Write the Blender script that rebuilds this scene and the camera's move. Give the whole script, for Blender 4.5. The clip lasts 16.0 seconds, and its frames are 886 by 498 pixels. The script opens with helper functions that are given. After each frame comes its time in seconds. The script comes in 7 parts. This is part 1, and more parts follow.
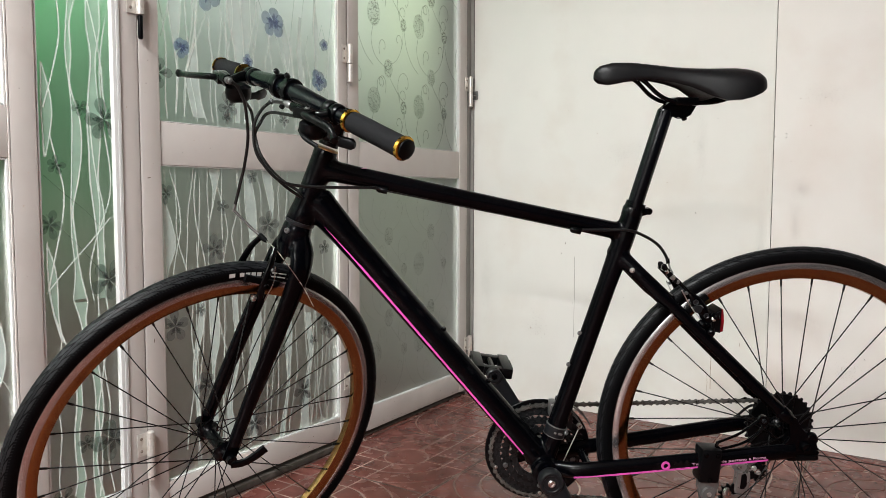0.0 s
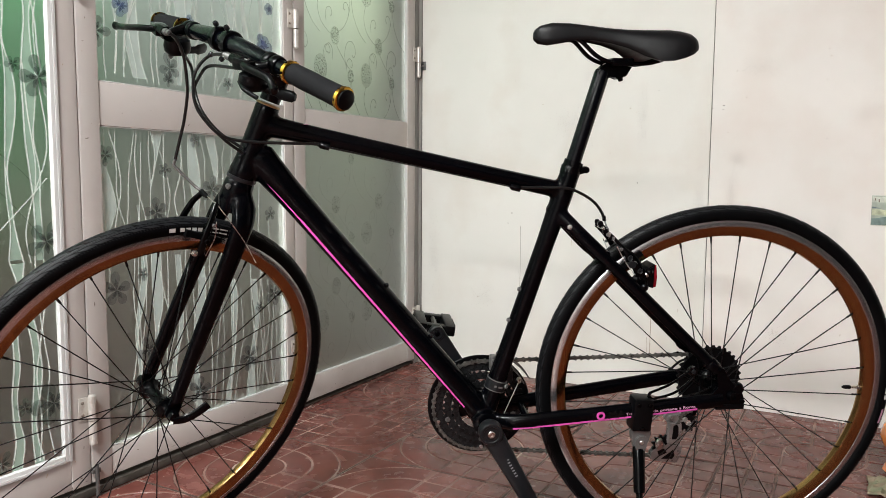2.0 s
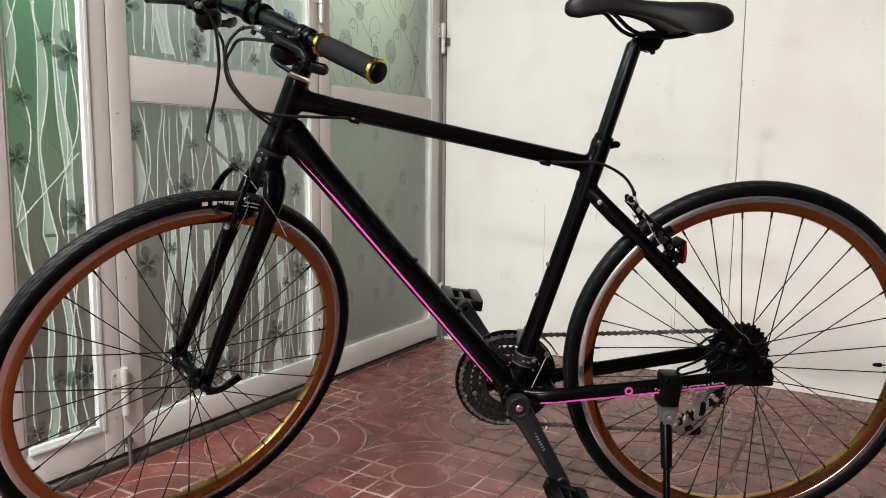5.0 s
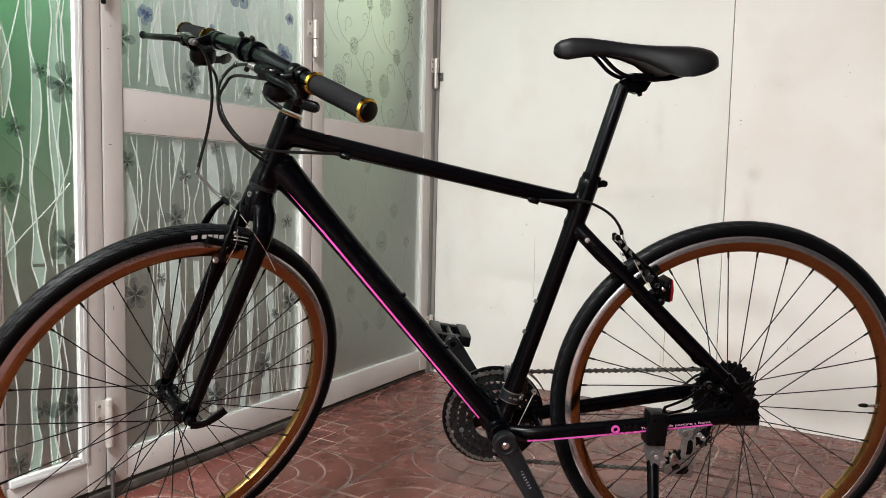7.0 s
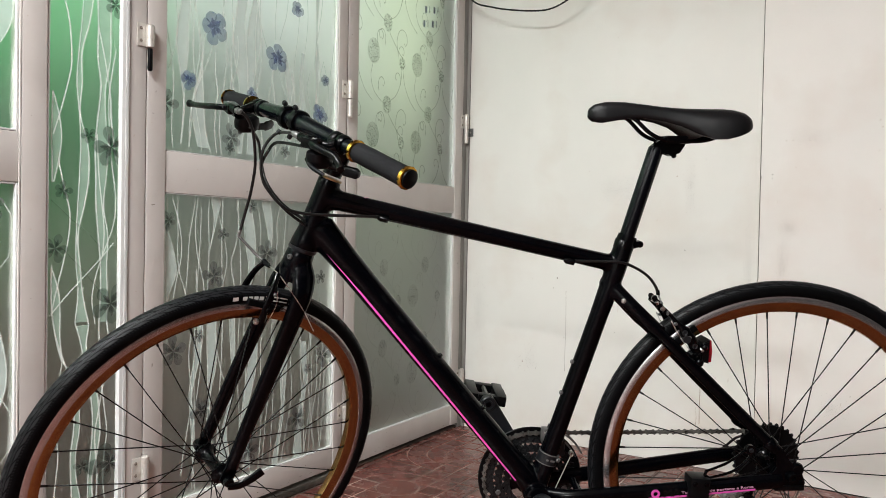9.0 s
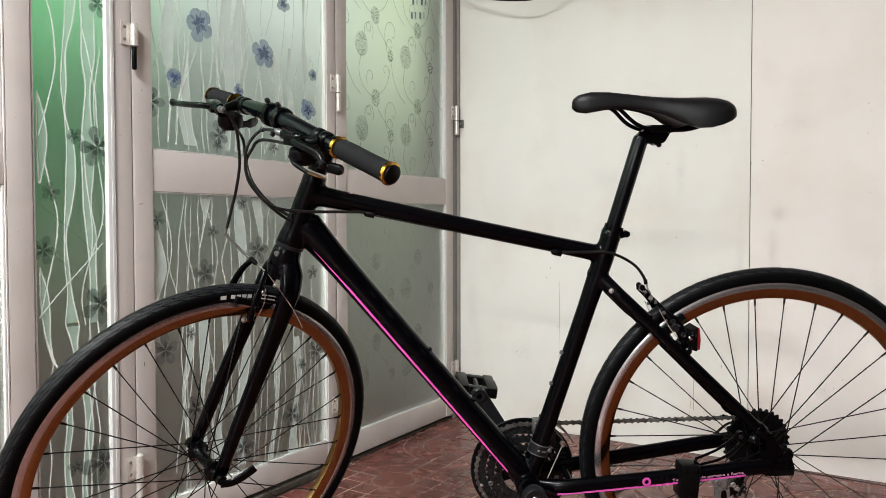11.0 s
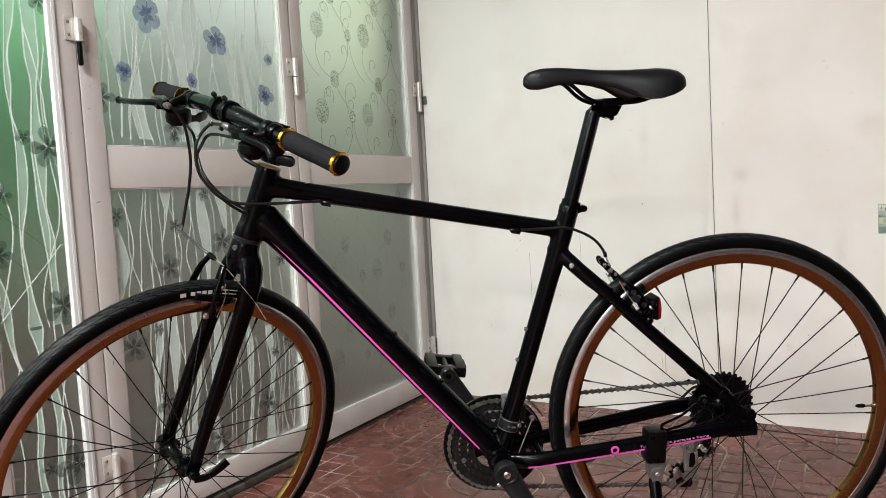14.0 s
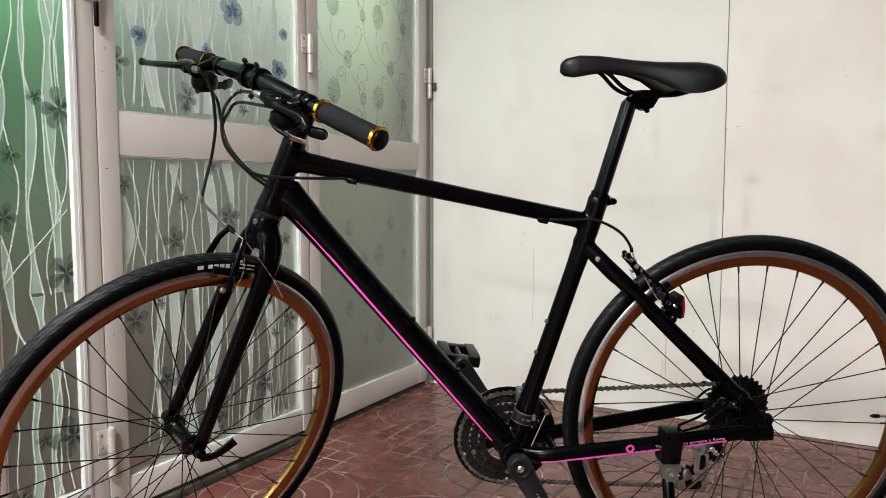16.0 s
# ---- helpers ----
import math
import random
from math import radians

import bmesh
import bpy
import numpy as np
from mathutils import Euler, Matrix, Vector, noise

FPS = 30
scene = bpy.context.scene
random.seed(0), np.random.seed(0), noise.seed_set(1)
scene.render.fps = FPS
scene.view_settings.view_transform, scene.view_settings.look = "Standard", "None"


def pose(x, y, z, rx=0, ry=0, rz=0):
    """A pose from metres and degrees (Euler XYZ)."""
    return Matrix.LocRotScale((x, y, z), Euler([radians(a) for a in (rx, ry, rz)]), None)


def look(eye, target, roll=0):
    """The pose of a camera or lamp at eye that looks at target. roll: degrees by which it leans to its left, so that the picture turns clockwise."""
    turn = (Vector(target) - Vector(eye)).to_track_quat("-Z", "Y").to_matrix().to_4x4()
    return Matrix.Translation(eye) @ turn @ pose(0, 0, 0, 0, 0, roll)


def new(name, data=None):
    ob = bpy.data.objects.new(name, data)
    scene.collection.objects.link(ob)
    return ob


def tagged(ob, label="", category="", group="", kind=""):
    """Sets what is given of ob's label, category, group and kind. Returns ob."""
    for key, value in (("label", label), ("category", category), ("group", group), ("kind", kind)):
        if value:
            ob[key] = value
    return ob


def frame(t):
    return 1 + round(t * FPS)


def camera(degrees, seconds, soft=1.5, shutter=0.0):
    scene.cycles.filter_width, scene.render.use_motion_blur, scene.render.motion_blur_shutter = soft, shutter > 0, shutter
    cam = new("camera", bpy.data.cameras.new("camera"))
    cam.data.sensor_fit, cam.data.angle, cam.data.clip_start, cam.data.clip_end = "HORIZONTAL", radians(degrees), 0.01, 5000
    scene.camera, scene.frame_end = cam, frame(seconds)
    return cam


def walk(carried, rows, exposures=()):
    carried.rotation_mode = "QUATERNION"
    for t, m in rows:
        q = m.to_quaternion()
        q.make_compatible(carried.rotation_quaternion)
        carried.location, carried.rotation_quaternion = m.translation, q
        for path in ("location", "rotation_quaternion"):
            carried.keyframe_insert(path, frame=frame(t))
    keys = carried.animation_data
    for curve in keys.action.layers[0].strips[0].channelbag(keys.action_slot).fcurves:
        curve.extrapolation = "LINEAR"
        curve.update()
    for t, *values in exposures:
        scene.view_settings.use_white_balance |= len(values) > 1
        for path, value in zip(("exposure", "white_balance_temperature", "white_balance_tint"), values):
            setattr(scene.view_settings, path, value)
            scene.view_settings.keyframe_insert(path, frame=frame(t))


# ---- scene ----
cam = camera(62.0, 16.0, soft=0.5)
PATH = [
    (0, (1.462, -2.495, 0.77), (0.389, -0.813, 0.633), 0.1),
    (0.5, (1.472, -2.487, 0.75), (0.446, -0.778, 0.592), 0.0),
    (1, (1.488, -2.498, 0.741), (0.496, -0.769, 0.577), -0.0),
    (1.5, (1.489, -2.507, 0.734), (0.52, -0.767, 0.56), 0.1),
    (2, (1.49, -2.505, 0.729), (0.529, -0.761, 0.542), 0.4),
    (2.5, (1.477, -2.508, 0.724), (0.503, -0.773, 0.524), 0.6),
    (3, (1.467, -2.515, 0.726), (0.475, -0.791, 0.516), 0.6),
    (3.5, (1.469, -2.512, 0.723), (0.46, -0.8, 0.493), 0.5),
    (4, (1.47, -2.513, 0.72), (0.456, -0.806, 0.476), 0.3),
    (6.5, (1.484, -2.519, 0.726), (0.504, -0.788, 0.521), 1.1),
    (7, (1.484, -2.518, 0.732), (0.495, -0.787, 0.57), 1.3),
    (7.5, (1.481, -2.525, 0.738), (0.473, -0.801, 0.628), 1.4),
    (8, (1.473, -2.535, 0.754), (0.444, -0.821, 0.691), 1.6),
    (8.5, (1.471, -2.537, 0.756), (0.424, -0.833, 0.718), 1.5),
    (11, (1.489, -2.528, 0.763), (0.441, -0.826, 0.701), -0.1),
    (11.5, (1.487, -2.522, 0.756), (0.442, -0.819, 0.68), 0.0),
    (12, (1.478, -2.532, 0.754), (0.434, -0.829, 0.659), 0.2),
    (12.5, (1.47, -2.519, 0.745), (0.429, -0.815, 0.623), 0.1),
    (13, (1.465, -2.519, 0.741), (0.43, -0.814, 0.595), -0.6),
    (13.5, (1.49, -2.51, 0.761), (0.467, -0.799, 0.608), -1.9),
    (14, (1.52, -2.511, 0.782), (0.52, -0.784, 0.643), -3.2),
    (14.5, (1.532, -2.504, 0.788), (0.552, -0.765, 0.664), -3.6),
    (15, (1.523, -2.5, 0.796), (0.555, -0.754, 0.679), -3.0),
    (15.5, (1.467, -2.514, 0.781), (0.499, -0.769, 0.644), -1.5),
    (16, (1.441, -2.519, 0.768), (0.481, -0.772, 0.609), -0.0),
]
walk(cam, [(t, look(eye, target, roll)) for t, eye, target, roll in PATH], [(0, 0.0), (2, 0.05), (4, 0.08), (6.5, 0.08), (8, 0.0), (8.5, -0.04), (11, -0.01), (12, -0.02), (13.5, 0.03), (15, 0.0), (16, 0.0)])

# ---- light ----
EXPOSURE = 0.0
scene.view_settings.exposure = EXPOSURE
world = bpy.data.worlds.new("room_air")
scene.world = world
world.use_nodes = True
world.node_tree.nodes["Background"].inputs[0].default_value = (0.8, 0.85, 0.9, 1)
world.node_tree.nodes["Background"].inputs[1].default_value = 0.05


def tube_lamp(name, place, turn, watts, length=1.2, width=0.06):
    data = bpy.data.lights.new(name, "AREA")
    data.shape, data.size, data.size_y, data.energy = "RECTANGLE", length, width, watts
    data.color = (0.975, 0.995, 0.985)
    ob = new(name, data)
    ob.matrix_world = Matrix.Translation(place) @ Matrix.Rotation(radians(turn), 4, "Z")
    return ob


def both_ways(place, turn, watts):
    """A bare tube shines down into the room and up on the ceiling."""
    tube_lamp("tube_lamp_light", place, turn, watts)
    up = tube_lamp("tube_lamp_light", (place[0], place[1], place[2] + 0.06), turn, watts * 0.16)
    up.matrix_world = up.matrix_world @ Matrix.Rotation(math.pi, 4, "X")


both_ways((0.8, -3.35, 2.46), 0, 183)
# Unseen fill lamp far behind, added to lift the low wall and tube highlights.
both_ways((2.6, -7.2, 2.2), 0, 305)


# ---- materials ----
def mat(name, base, rough=0.5, metal=0.0, vary=0.0, scale=6.0, bump=0.0, bump_scale=200.0, rough_vary=0.0,
        second=None, second_amount=0.5, second_scale=3.0, coat=0.0, random_piece=0.0, spec=0.5):
    """A paint, plastic or metal with grain and broad stains."""
    m = bpy.data.materials.new(name)
    m.use_nodes = True
    nt = m.node_tree
    b = nt.nodes["Principled BSDF"]
    b.inputs["Roughness"].default_value = rough
    b.inputs["Metallic"].default_value = metal
    b.inputs["Coat Weight"].default_value = coat
    b.inputs["Specular IOR Level"].default_value = spec
    b.inputs["Base Color"].default_value = (*base, 1)
    link = nt.links.new
    co = nt.nodes.new("ShaderNodeTexCoord").outputs["Object"]
    if random_piece:
        info = nt.nodes.new("ShaderNodeObjectInfo")
        far = nt.nodes.new("ShaderNodeVectorMath")
        far.operation = "MULTIPLY_ADD"
        far.inputs[1].default_value, far.inputs[2].default_value = (37, 53, 71), (0, 0, 0)
        link(info.outputs["Random"], far.inputs[0])
        link(co, far.inputs[2])
        co = far.outputs[0]
    col = None
    if vary or second or random_piece:
        n = nt.nodes.new("ShaderNodeTexNoise")
        n.inputs["Scale"].default_value, n.inputs["Detail"].default_value = scale, 8
        link(co, n.inputs["Vector"])
        r = nt.nodes.new("ShaderNodeValToRGB")
        r.color_ramp.elements[0].position, r.color_ramp.elements[1].position = 0.3, 0.7
        r.color_ramp.elements[0].color = (*[max(0, c * (1 - vary)) for c in base], 1)
        r.color_ramp.elements[1].color = (*[min(1, c * (1 + vary)) for c in base], 1)
        link(n.outputs["Fac"], r.inputs["Fac"])
        col = r.outputs["Color"]
        if second:
            n2 = nt.nodes.new("ShaderNodeTexNoise")
            n2.inputs["Scale"].default_value, n2.inputs["Detail"].default_value = second_scale, 6
            link(co, n2.inputs["Vector"])
            r2 = nt.nodes.new("ShaderNodeValToRGB")
            r2.color_ramp.elements[0].position, r2.color_ramp.elements[1].position = 0.5, 0.72
            r2.color_ramp.elements[1].color = (second_amount,) * 3 + (1,)
            link(n2.outputs["Fac"], r2.inputs["Fac"])
            mx = nt.nodes.new("ShaderNodeMix")
            mx.data_type = "RGBA"
            link(r2.outputs["Color"], mx.inputs["Factor"])
            link(col, mx.inputs["A"])
            mx.inputs["B"].default_value = (*second, 1)
            col = mx.outputs["Result"]
        if random_piece:
            oi = nt.nodes.new("ShaderNodeNewGeometry")
            hv = nt.nodes.new("ShaderNodeHueSaturation")
            mr = nt.nodes.new("ShaderNodeMapRange")
            mr.inputs["To Min"].default_value, mr.inputs["To Max"].default_value = 1 - random_piece, 1 + random_piece
            link(oi.outputs["Random Per Island"], mr.inputs["Value"])
            link(mr.outputs["Result"], hv.inputs["Value"])
            link(col, hv.inputs["Color"])
            col = hv.outputs["Color"]
        link(col, b.inputs["Base Color"])
    if rough_vary:
        n3 = nt.nodes.new("ShaderNodeTexNoise")
        n3.inputs["Scale"].default_value, n3.inputs["Detail"].default_value = scale * 3, 5
        link(co, n3.inputs["Vector"])
        mr = nt.nodes.new("ShaderNodeMapRange")
        mr.inputs["To Min"].default_value, mr.inputs["To Max"].default_value = max(0.02, rough - rough_vary), min(1, rough + rough_vary)
        link(n3.outputs["Fac"], mr.inputs["Value"])
        link(mr.outputs["Result"], b.inputs["Roughness"])
    if bump:
        n4 = nt.nodes.new("ShaderNodeTexNoise")
        n4.inputs["Scale"].default_value, n4.inputs["Detail"].default_value = bump_scale, 4
        link(co, n4.inputs["Vector"])
        bp = nt.nodes.new("ShaderNodeBump")
        bp.inputs["Strength"].default_value, bp.inputs["Distance"].default_value = bump, 0.001
        link(n4.outputs["Fac"], bp.inputs["Height"])
        link(bp.outputs["Normal"], b.inputs["Normal"])
    return m


M_FRAME = mat("satin_black_paint", (0.0005, 0.0006, 0.0011), 0.19, 0, 0.25, 8, 0.04, 600, 0.03, spec=0.13)
M_POST = mat("sandblasted_black_alloy", (0.0007, 0.001, 0.002), 0.24, 0, 0.2, 30, 0.08, 900, 0.04, spec=0.22)
M_LOGO = mat("gloss_black_decal", (0.0035, 0.0038, 0.0043), 0.14, spec=0.22)
M_BLACKMETAL = mat("black_anodised_metal", (0.0007, 0.0008, 0.0011), 0.2, 0.0, 0.3, 20, 0.05, 500, 0.06, spec=0.14)
M_CRANK = mat("satin_dark_alloy", (0.0068, 0.0076, 0.009), 0.34, 0, 0.2, 20, 0.05, 500, 0.06, spec=0.3)
M_PLASTIC = mat("black_plastic", (0.0014, 0.0016, 0.002), 0.32, 0, 0.2, 20, 0.1, 700, spec=0.14)
M_RUBBER = mat("tyre_rubber", (0.0014, 0.0015, 0.0018), 0.5, 0, 0.3, 12, 0.25, 500, 0.08, second=(0.006, 0.006, 0.006), second_amount=0.25, second_scale=9, spec=0.06)
M_RIB = mat("shoulder_rubber", (0.0042, 0.0045, 0.0052), 0.5, 0, 0.3, 30, spec=0.14)
M_TREAD = mat("tread_rubber", (0.0085, 0.009, 0.0105), 0.46, 0, 0.3, 30, 0.15, 500, 0.05, spec=0.24)
M_SADDLE = mat("saddle_cover", (0.0038, 0.0038, 0.0044), 0.4, 0, 0.15, 15, 0.25, 900, 0.05, spec=0.2)
M_GRIP = mat("grey_foam_grip", (0.0075, 0.0075, 0.0085), 0.8, 0, 0.2, 60, 0.4, 900, spec=0.12)
M_BRASS = mat("dull_brass", (0.42, 0.3, 0.16), 0.35, 1.0, 0.2, 40)
M_GOLD = mat("gold_anodised_ring", (0.72, 0.42, 0.06), 0.16, 1.0, 0.3, 90, 0.3, 250)
M_RIM = mat("bronze_anodised_rim", (0.33, 0.19, 0.074), 0.17, 1.0, 0.08, 14, 0.03, 300, 0.04)
M_TRACK = mat("brushed_brake_track", (0.46, 0.455, 0.46), 0.25, 0.95, 0.06, 10, 0.05, 500, 0.03)
M_STEEL = mat("bright_steel", (0.55, 0.54, 0.52), 0.28, 1.0, 0.15, 30, 0.05, 300, 0.1)
M_GREYMETAL = mat("grey_cast_alloy", (0.15, 0.148, 0.145), 0.34, 0.6, 0.2, 30, 0.1, 400, 0.1)
M_ALLOY = mat("satin_alloy", (0.33, 0.327, 0.32), 0.3, 0.75, 0.15, 30, 0.1, 400, 0.1)
M_CHAIN = mat("oily_chain_steel", (0.12, 0.115, 0.105), 0.3, 0.6, 0.45, 60, 0.1, 300, 0.1)
M_SPROCKET = mat("dark_sprocket_steel", (0.008, 0.0083, 0.0088), 0.28, 0.0, 0.3, 40, 0.1, 300, 0.1, spec=0.22)
M_SPOKE = mat("black_spoke_steel", (0.006, 0.006, 0.0065), 0.35, 0.0, spec=0.2)
M_PINK = mat("pink_decal", (0.56, 0.065, 0.33), 0.4, 0, 0.06, 30)
M_PINKPALE = mat("pale_pink_decal", (0.5, 0.26, 0.36), 0.5, 0, 0.1, 30)
M_WHITE = mat("white_print", (0.62, 0.62, 0.6), 0.5, 0, 0.15, 60)
M_RED = mat("red_reflector_plastic", (0.24, 0.007, 0.014), 0.2, 0, 0.1, 60, coat=0.2)
M_CABLE = mat("black_cable_housing", (0.006, 0.006, 0.006), 0.3, 0, spec=0.3)
M_WIRE = mat("bare_steel_cable", (0.55, 0.54, 0.5), 0.35, 1.0)

M_WALL = mat("white_painted_board", (0.79, 0.782, 0.735), 0.52, 0, 0.05, 1.9, 0.16, 40, 0.12, second=(0.68, 0.61, 0.535), second_amount=0.5, second_scale=3.4)
M_WALLPINK = mat("pinkish_painted_board", (0.805, 0.768, 0.732), 0.52, 0, 0.05, 1.9, 0.16, 40, 0.12, second=(0.7, 0.6, 0.54), second_amount=0.55, second_scale=3.0)
M_DOORPAINT = mat("painted_aluminium", (0.545, 0.508, 0.484), 0.4, 0, 0.06, 3, 0.06, 120, 0.1, second=(0.42, 0.37, 0.335), second_amount=0.3, second_scale=7)
M_BEAD = mat("white_glazing_bead", (0.59, 0.59, 0.585), 0.36, 0, 0.05, 8, 0.03, 100, 0.08)
M_JAMB = mat("grey_aluminium_jamb", (0.25, 0.24, 0.225), 0.5, 0.0, 0.15, 6, 0.05, 200, 0.1)
M_SILL = mat("dirty_floor_track", (0.06, 0.052, 0.045), 0.6, 0.2, 0.3, 12, 0.2, 150, 0.1, second=(0.2, 0.18, 0.16), second_amount=0.5, second_scale=25)
M_HINGE = mat("worn_white_hinge", (0.66, 0.63, 0.59), 0.34, 0.5, 0.12, 60, 0.1, 300, 0.1, second=(0.25, 0.17, 0.11), second_amount=0.5, second_scale=60)
M_TILE = mat("red_cement_tile", (0.124, 0.039, 0.031), 0.26, 0, 0.32, 7, 0.2, 70, 0.08, second=(0.2, 0.084, 0.069), second_amount=0.5, second_scale=14, random_piece=0.11, spec=0.34)
M_GROUT = mat("dusty_grout", (0.185, 0.108, 0.088), 0.7, 0, 0.5, 9, 0.3, 150, second=(0.5, 0.365, 0.315), second_amount=0.9, second_scale=5)
M_JOINT = mat("dark_joint", (0.045, 0.03, 0.024), 0.8, 0, 0.4, 40)
M_TILEJOINT = mat("dirty_tile_joint", (0.05, 0.028, 0.022), 0.8, 0, 0.4, 40, second=(0.3, 0.2, 0.165), second_amount=0.7, second_scale=16)
M_STAIN = mat("brown_scuff", (0.46, 0.36, 0.28), 0.7, 0, 0.3, 90)
M_DARKMARK = mat("dark_scuff", (0.17, 0.135, 0.11), 0.7, 0, 0.3, 90)
M_GRIT = mat("pale_crumbs", (0.36, 0.3, 0.255), 0.8, 0, 0.4, 60)
M_CEILING = mat("ceiling_paint", (0.72, 0.71, 0.68), 0.8, 0, 0.05, 2)
# Unseen room sides: dark keeps gloss black, pale front brightens rim and tube reflections.
M_DARKUNSEEN = mat("dark_unseen_paint", (0.1, 0.092, 0.085), 0.7, 0, 0.06, 1.5)
M_PALEUNSEEN = mat("pale_bounce_wall", (0.36, 0.35, 0.33), 0.7, 0, 0.06, 1.5)
M_LAMPWHITE = mat("lamp_housing_white", (0.8, 0.8, 0.78), 0.4)
M_ORANGE = mat("orange_lacquered_wood", (0.55, 0.17, 0.035), 0.22, 0, 0.35, 18, coat=0.6, second=(0.3, 0.07, 0.015), second_amount=0.6, second_scale=10)
M_PAPER = mat("crumpled_paper", (0.3, 0.24, 0.17), 0.8, 0, 0.2, 30, second=(0.12, 0.2, 0.1), second_amount=0.8, second_scale=22)



def film(name, base, amount, rough=0.4):
    """A half clear printed film on the glass."""
    m = bpy.data.materials.new(name)
    m.use_nodes = True
    nt = m.node_tree
    b = nt.nodes["Principled BSDF"]
    b.inputs["Base Color"].default_value, b.inputs["Roughness"].default_value = (*base, 1), rough
    n = nt.nodes.new("ShaderNodeTexNoise")
    n.inputs["Scale"].default_value = 25
    nt.links.new(nt.nodes.new("ShaderNodeTexCoord").outputs["Object"], n.inputs["Vector"])
    mr = nt.nodes.new("ShaderNodeMapRange")
    mr.inputs["To Min"].default_value, mr.inputs["To Max"].default_value = amount - 0.12, amount + 0.12
    nt.links.new(n.outputs["Fac"], mr.inputs["Value"])
    nt.links.new(mr.outputs["Result"], b.inputs["Alpha"])
    return m


M_LINE = film("pale_printed_line", (0.8, 0.88, 0.83), 0.86)
M_MINT = film("pale_mint_film", (0.67, 0.79, 0.75), 0.68)
M_MINTGREEN = film("pale_green_film", (0.5, 0.7, 0.58), 0.55)
M_PETAL = film("grey_petal_film", (0.05, 0.054, 0.062), 0.44)
M_PETALGREEN = film("green_petal_film", (0.03, 0.06, 0.045), 0.46)
M_GRIME = film("dark_grime", (0.16, 0.125, 0.1), 0.3)
M_VEIN = film("dark_vein_film", (0.02, 0.024, 0.028), 0.36)
M_VEINBLUE = film("blue_vein_film", (0.03, 0.055, 0.26), 0.55)
M_PETALBLUE = film("blue_petal_film", (0.085, 0.15, 0.29), 0.55)
M_FAINT = film("faint_green_print", (0.07, 0.09, 0.07), 0.09)
M_INK = film("dark_green_print", (0.03, 0.05, 0.035), 0.44)
M_HAZE = film("green_haze_print", (0.12, 0.18, 0.12), 0.2)


def smear(name, base, amount):
    """A soft stain that thins out towards its rim."""
    m = film(name, base, amount, 0.6)
    nt = m.node_tree
    b = nt.nodes["Principled BSDF"]
    co = nt.nodes["Texture Coordinate"]
    mid = nt.nodes.new("ShaderNodeMapping")
    mid.inputs["Location"].default_value, mid.inputs["Scale"].default_value = (-1, 0, -1), (2, 0, 2)
    ball = nt.nodes.new("ShaderNodeTexGradient")
    ball.gradient_type = "QUADRATIC_SPHERE"
    noise = nt.nodes.new("ShaderNodeTexNoise")
    noise.inputs["Scale"].default_value, noise.inputs["Detail"].default_value = 14, 6
    spread = nt.nodes.new("ShaderNodeMapRange")
    spread.inputs["From Min"].default_value, spread.inputs["From Max"].default_value = 0.25, 0.7
    spread.inputs["To Max"].default_value = amount
    thin = nt.nodes.new("ShaderNodeMath")
    thin.operation = "MULTIPLY"
    link = nt.links.new
    link(co.outputs["Generated"], mid.inputs["Vector"])
    link(mid.outputs["Vector"], ball.inputs["Vector"])
    link(co.outputs["Object"], noise.inputs["Vector"])
    link(noise.outputs["Fac"], spread.inputs["Value"])
    link(ball.outputs["Fac"], thin.inputs[0])
    link(spread.outputs["Result"], thin.inputs[1])
    link(thin.outputs["Value"], b.inputs["Alpha"])
    return m


M_SMEAR = smear("brown_damp_stain", (0.62, 0.53, 0.44), 0.15)
M_SMEARGREY = smear("grey_rubbed_stain", (0.63, 0.6, 0.53), 0.13)


def frosted(name, tint, rough):
    m = bpy.data.materials.new(name)
    m.use_nodes = True
    nt = m.node_tree
    b = nt.nodes["Principled BSDF"]
    b.inputs["Base Color"].default_value = (*tint, 1)
    b.inputs["Transmission Weight"].default_value = 1.0
    b.inputs["Roughness"].default_value = rough
    b.inputs["IOR"].default_value = 1.45
    b.inputs["Specular IOR Level"].default_value = 0.3
    n = nt.nodes.new("ShaderNodeTexNoise")
    n.inputs["Scale"].default_value, n.inputs["Detail"].default_value = 8, 5
    nt.links.new(nt.nodes.new("ShaderNodeTexCoord").outputs["Object"], n.inputs["Vector"])
    mr = nt.nodes.new("ShaderNodeMapRange")
    mr.inputs["To Min"].default_value, mr.inputs["To Max"].default_value = rough - 0.06, rough + 0.06
    nt.links.new(n.outputs["Fac"], mr.inputs["Value"])
    nt.links.new(mr.outputs["Result"], b.inputs["Roughness"])
    return m


M_GLASS = frosted("frosted_glass", (0.9, 0.95, 0.92), 0.42)


# ---- mesh tools ----
def part(name, bm, material, parent=None, label="", smooth=38, at=None):
    """Links a bmesh as one mesh object under a thing or a part."""
    bmesh.ops.recalc_face_normals(bm, faces=bm.faces[:])
    me = bpy.data.meshes.new(name)
    bm.to_mesh(me)
    bm.free()
    return place_mesh(name, me, material, parent, label, smooth, at)


def place_mesh(name, me, material, parent=None, label="", smooth=38, at=None):
    for m in (material if isinstance(material, (list, tuple)) else [material]):
        me.materials.append(m)
    if smooth:
        me.polygons.foreach_set("use_smooth", [True] * len(me.polygons))
        me.set_sharp_from_angle(angle=radians(smooth))
    ob = new(name, me)
    if parent:
        ob.parent = parent
    if at is not None:
        ob.matrix_basis = at
    if label:
        tagged(ob, label)
    return ob


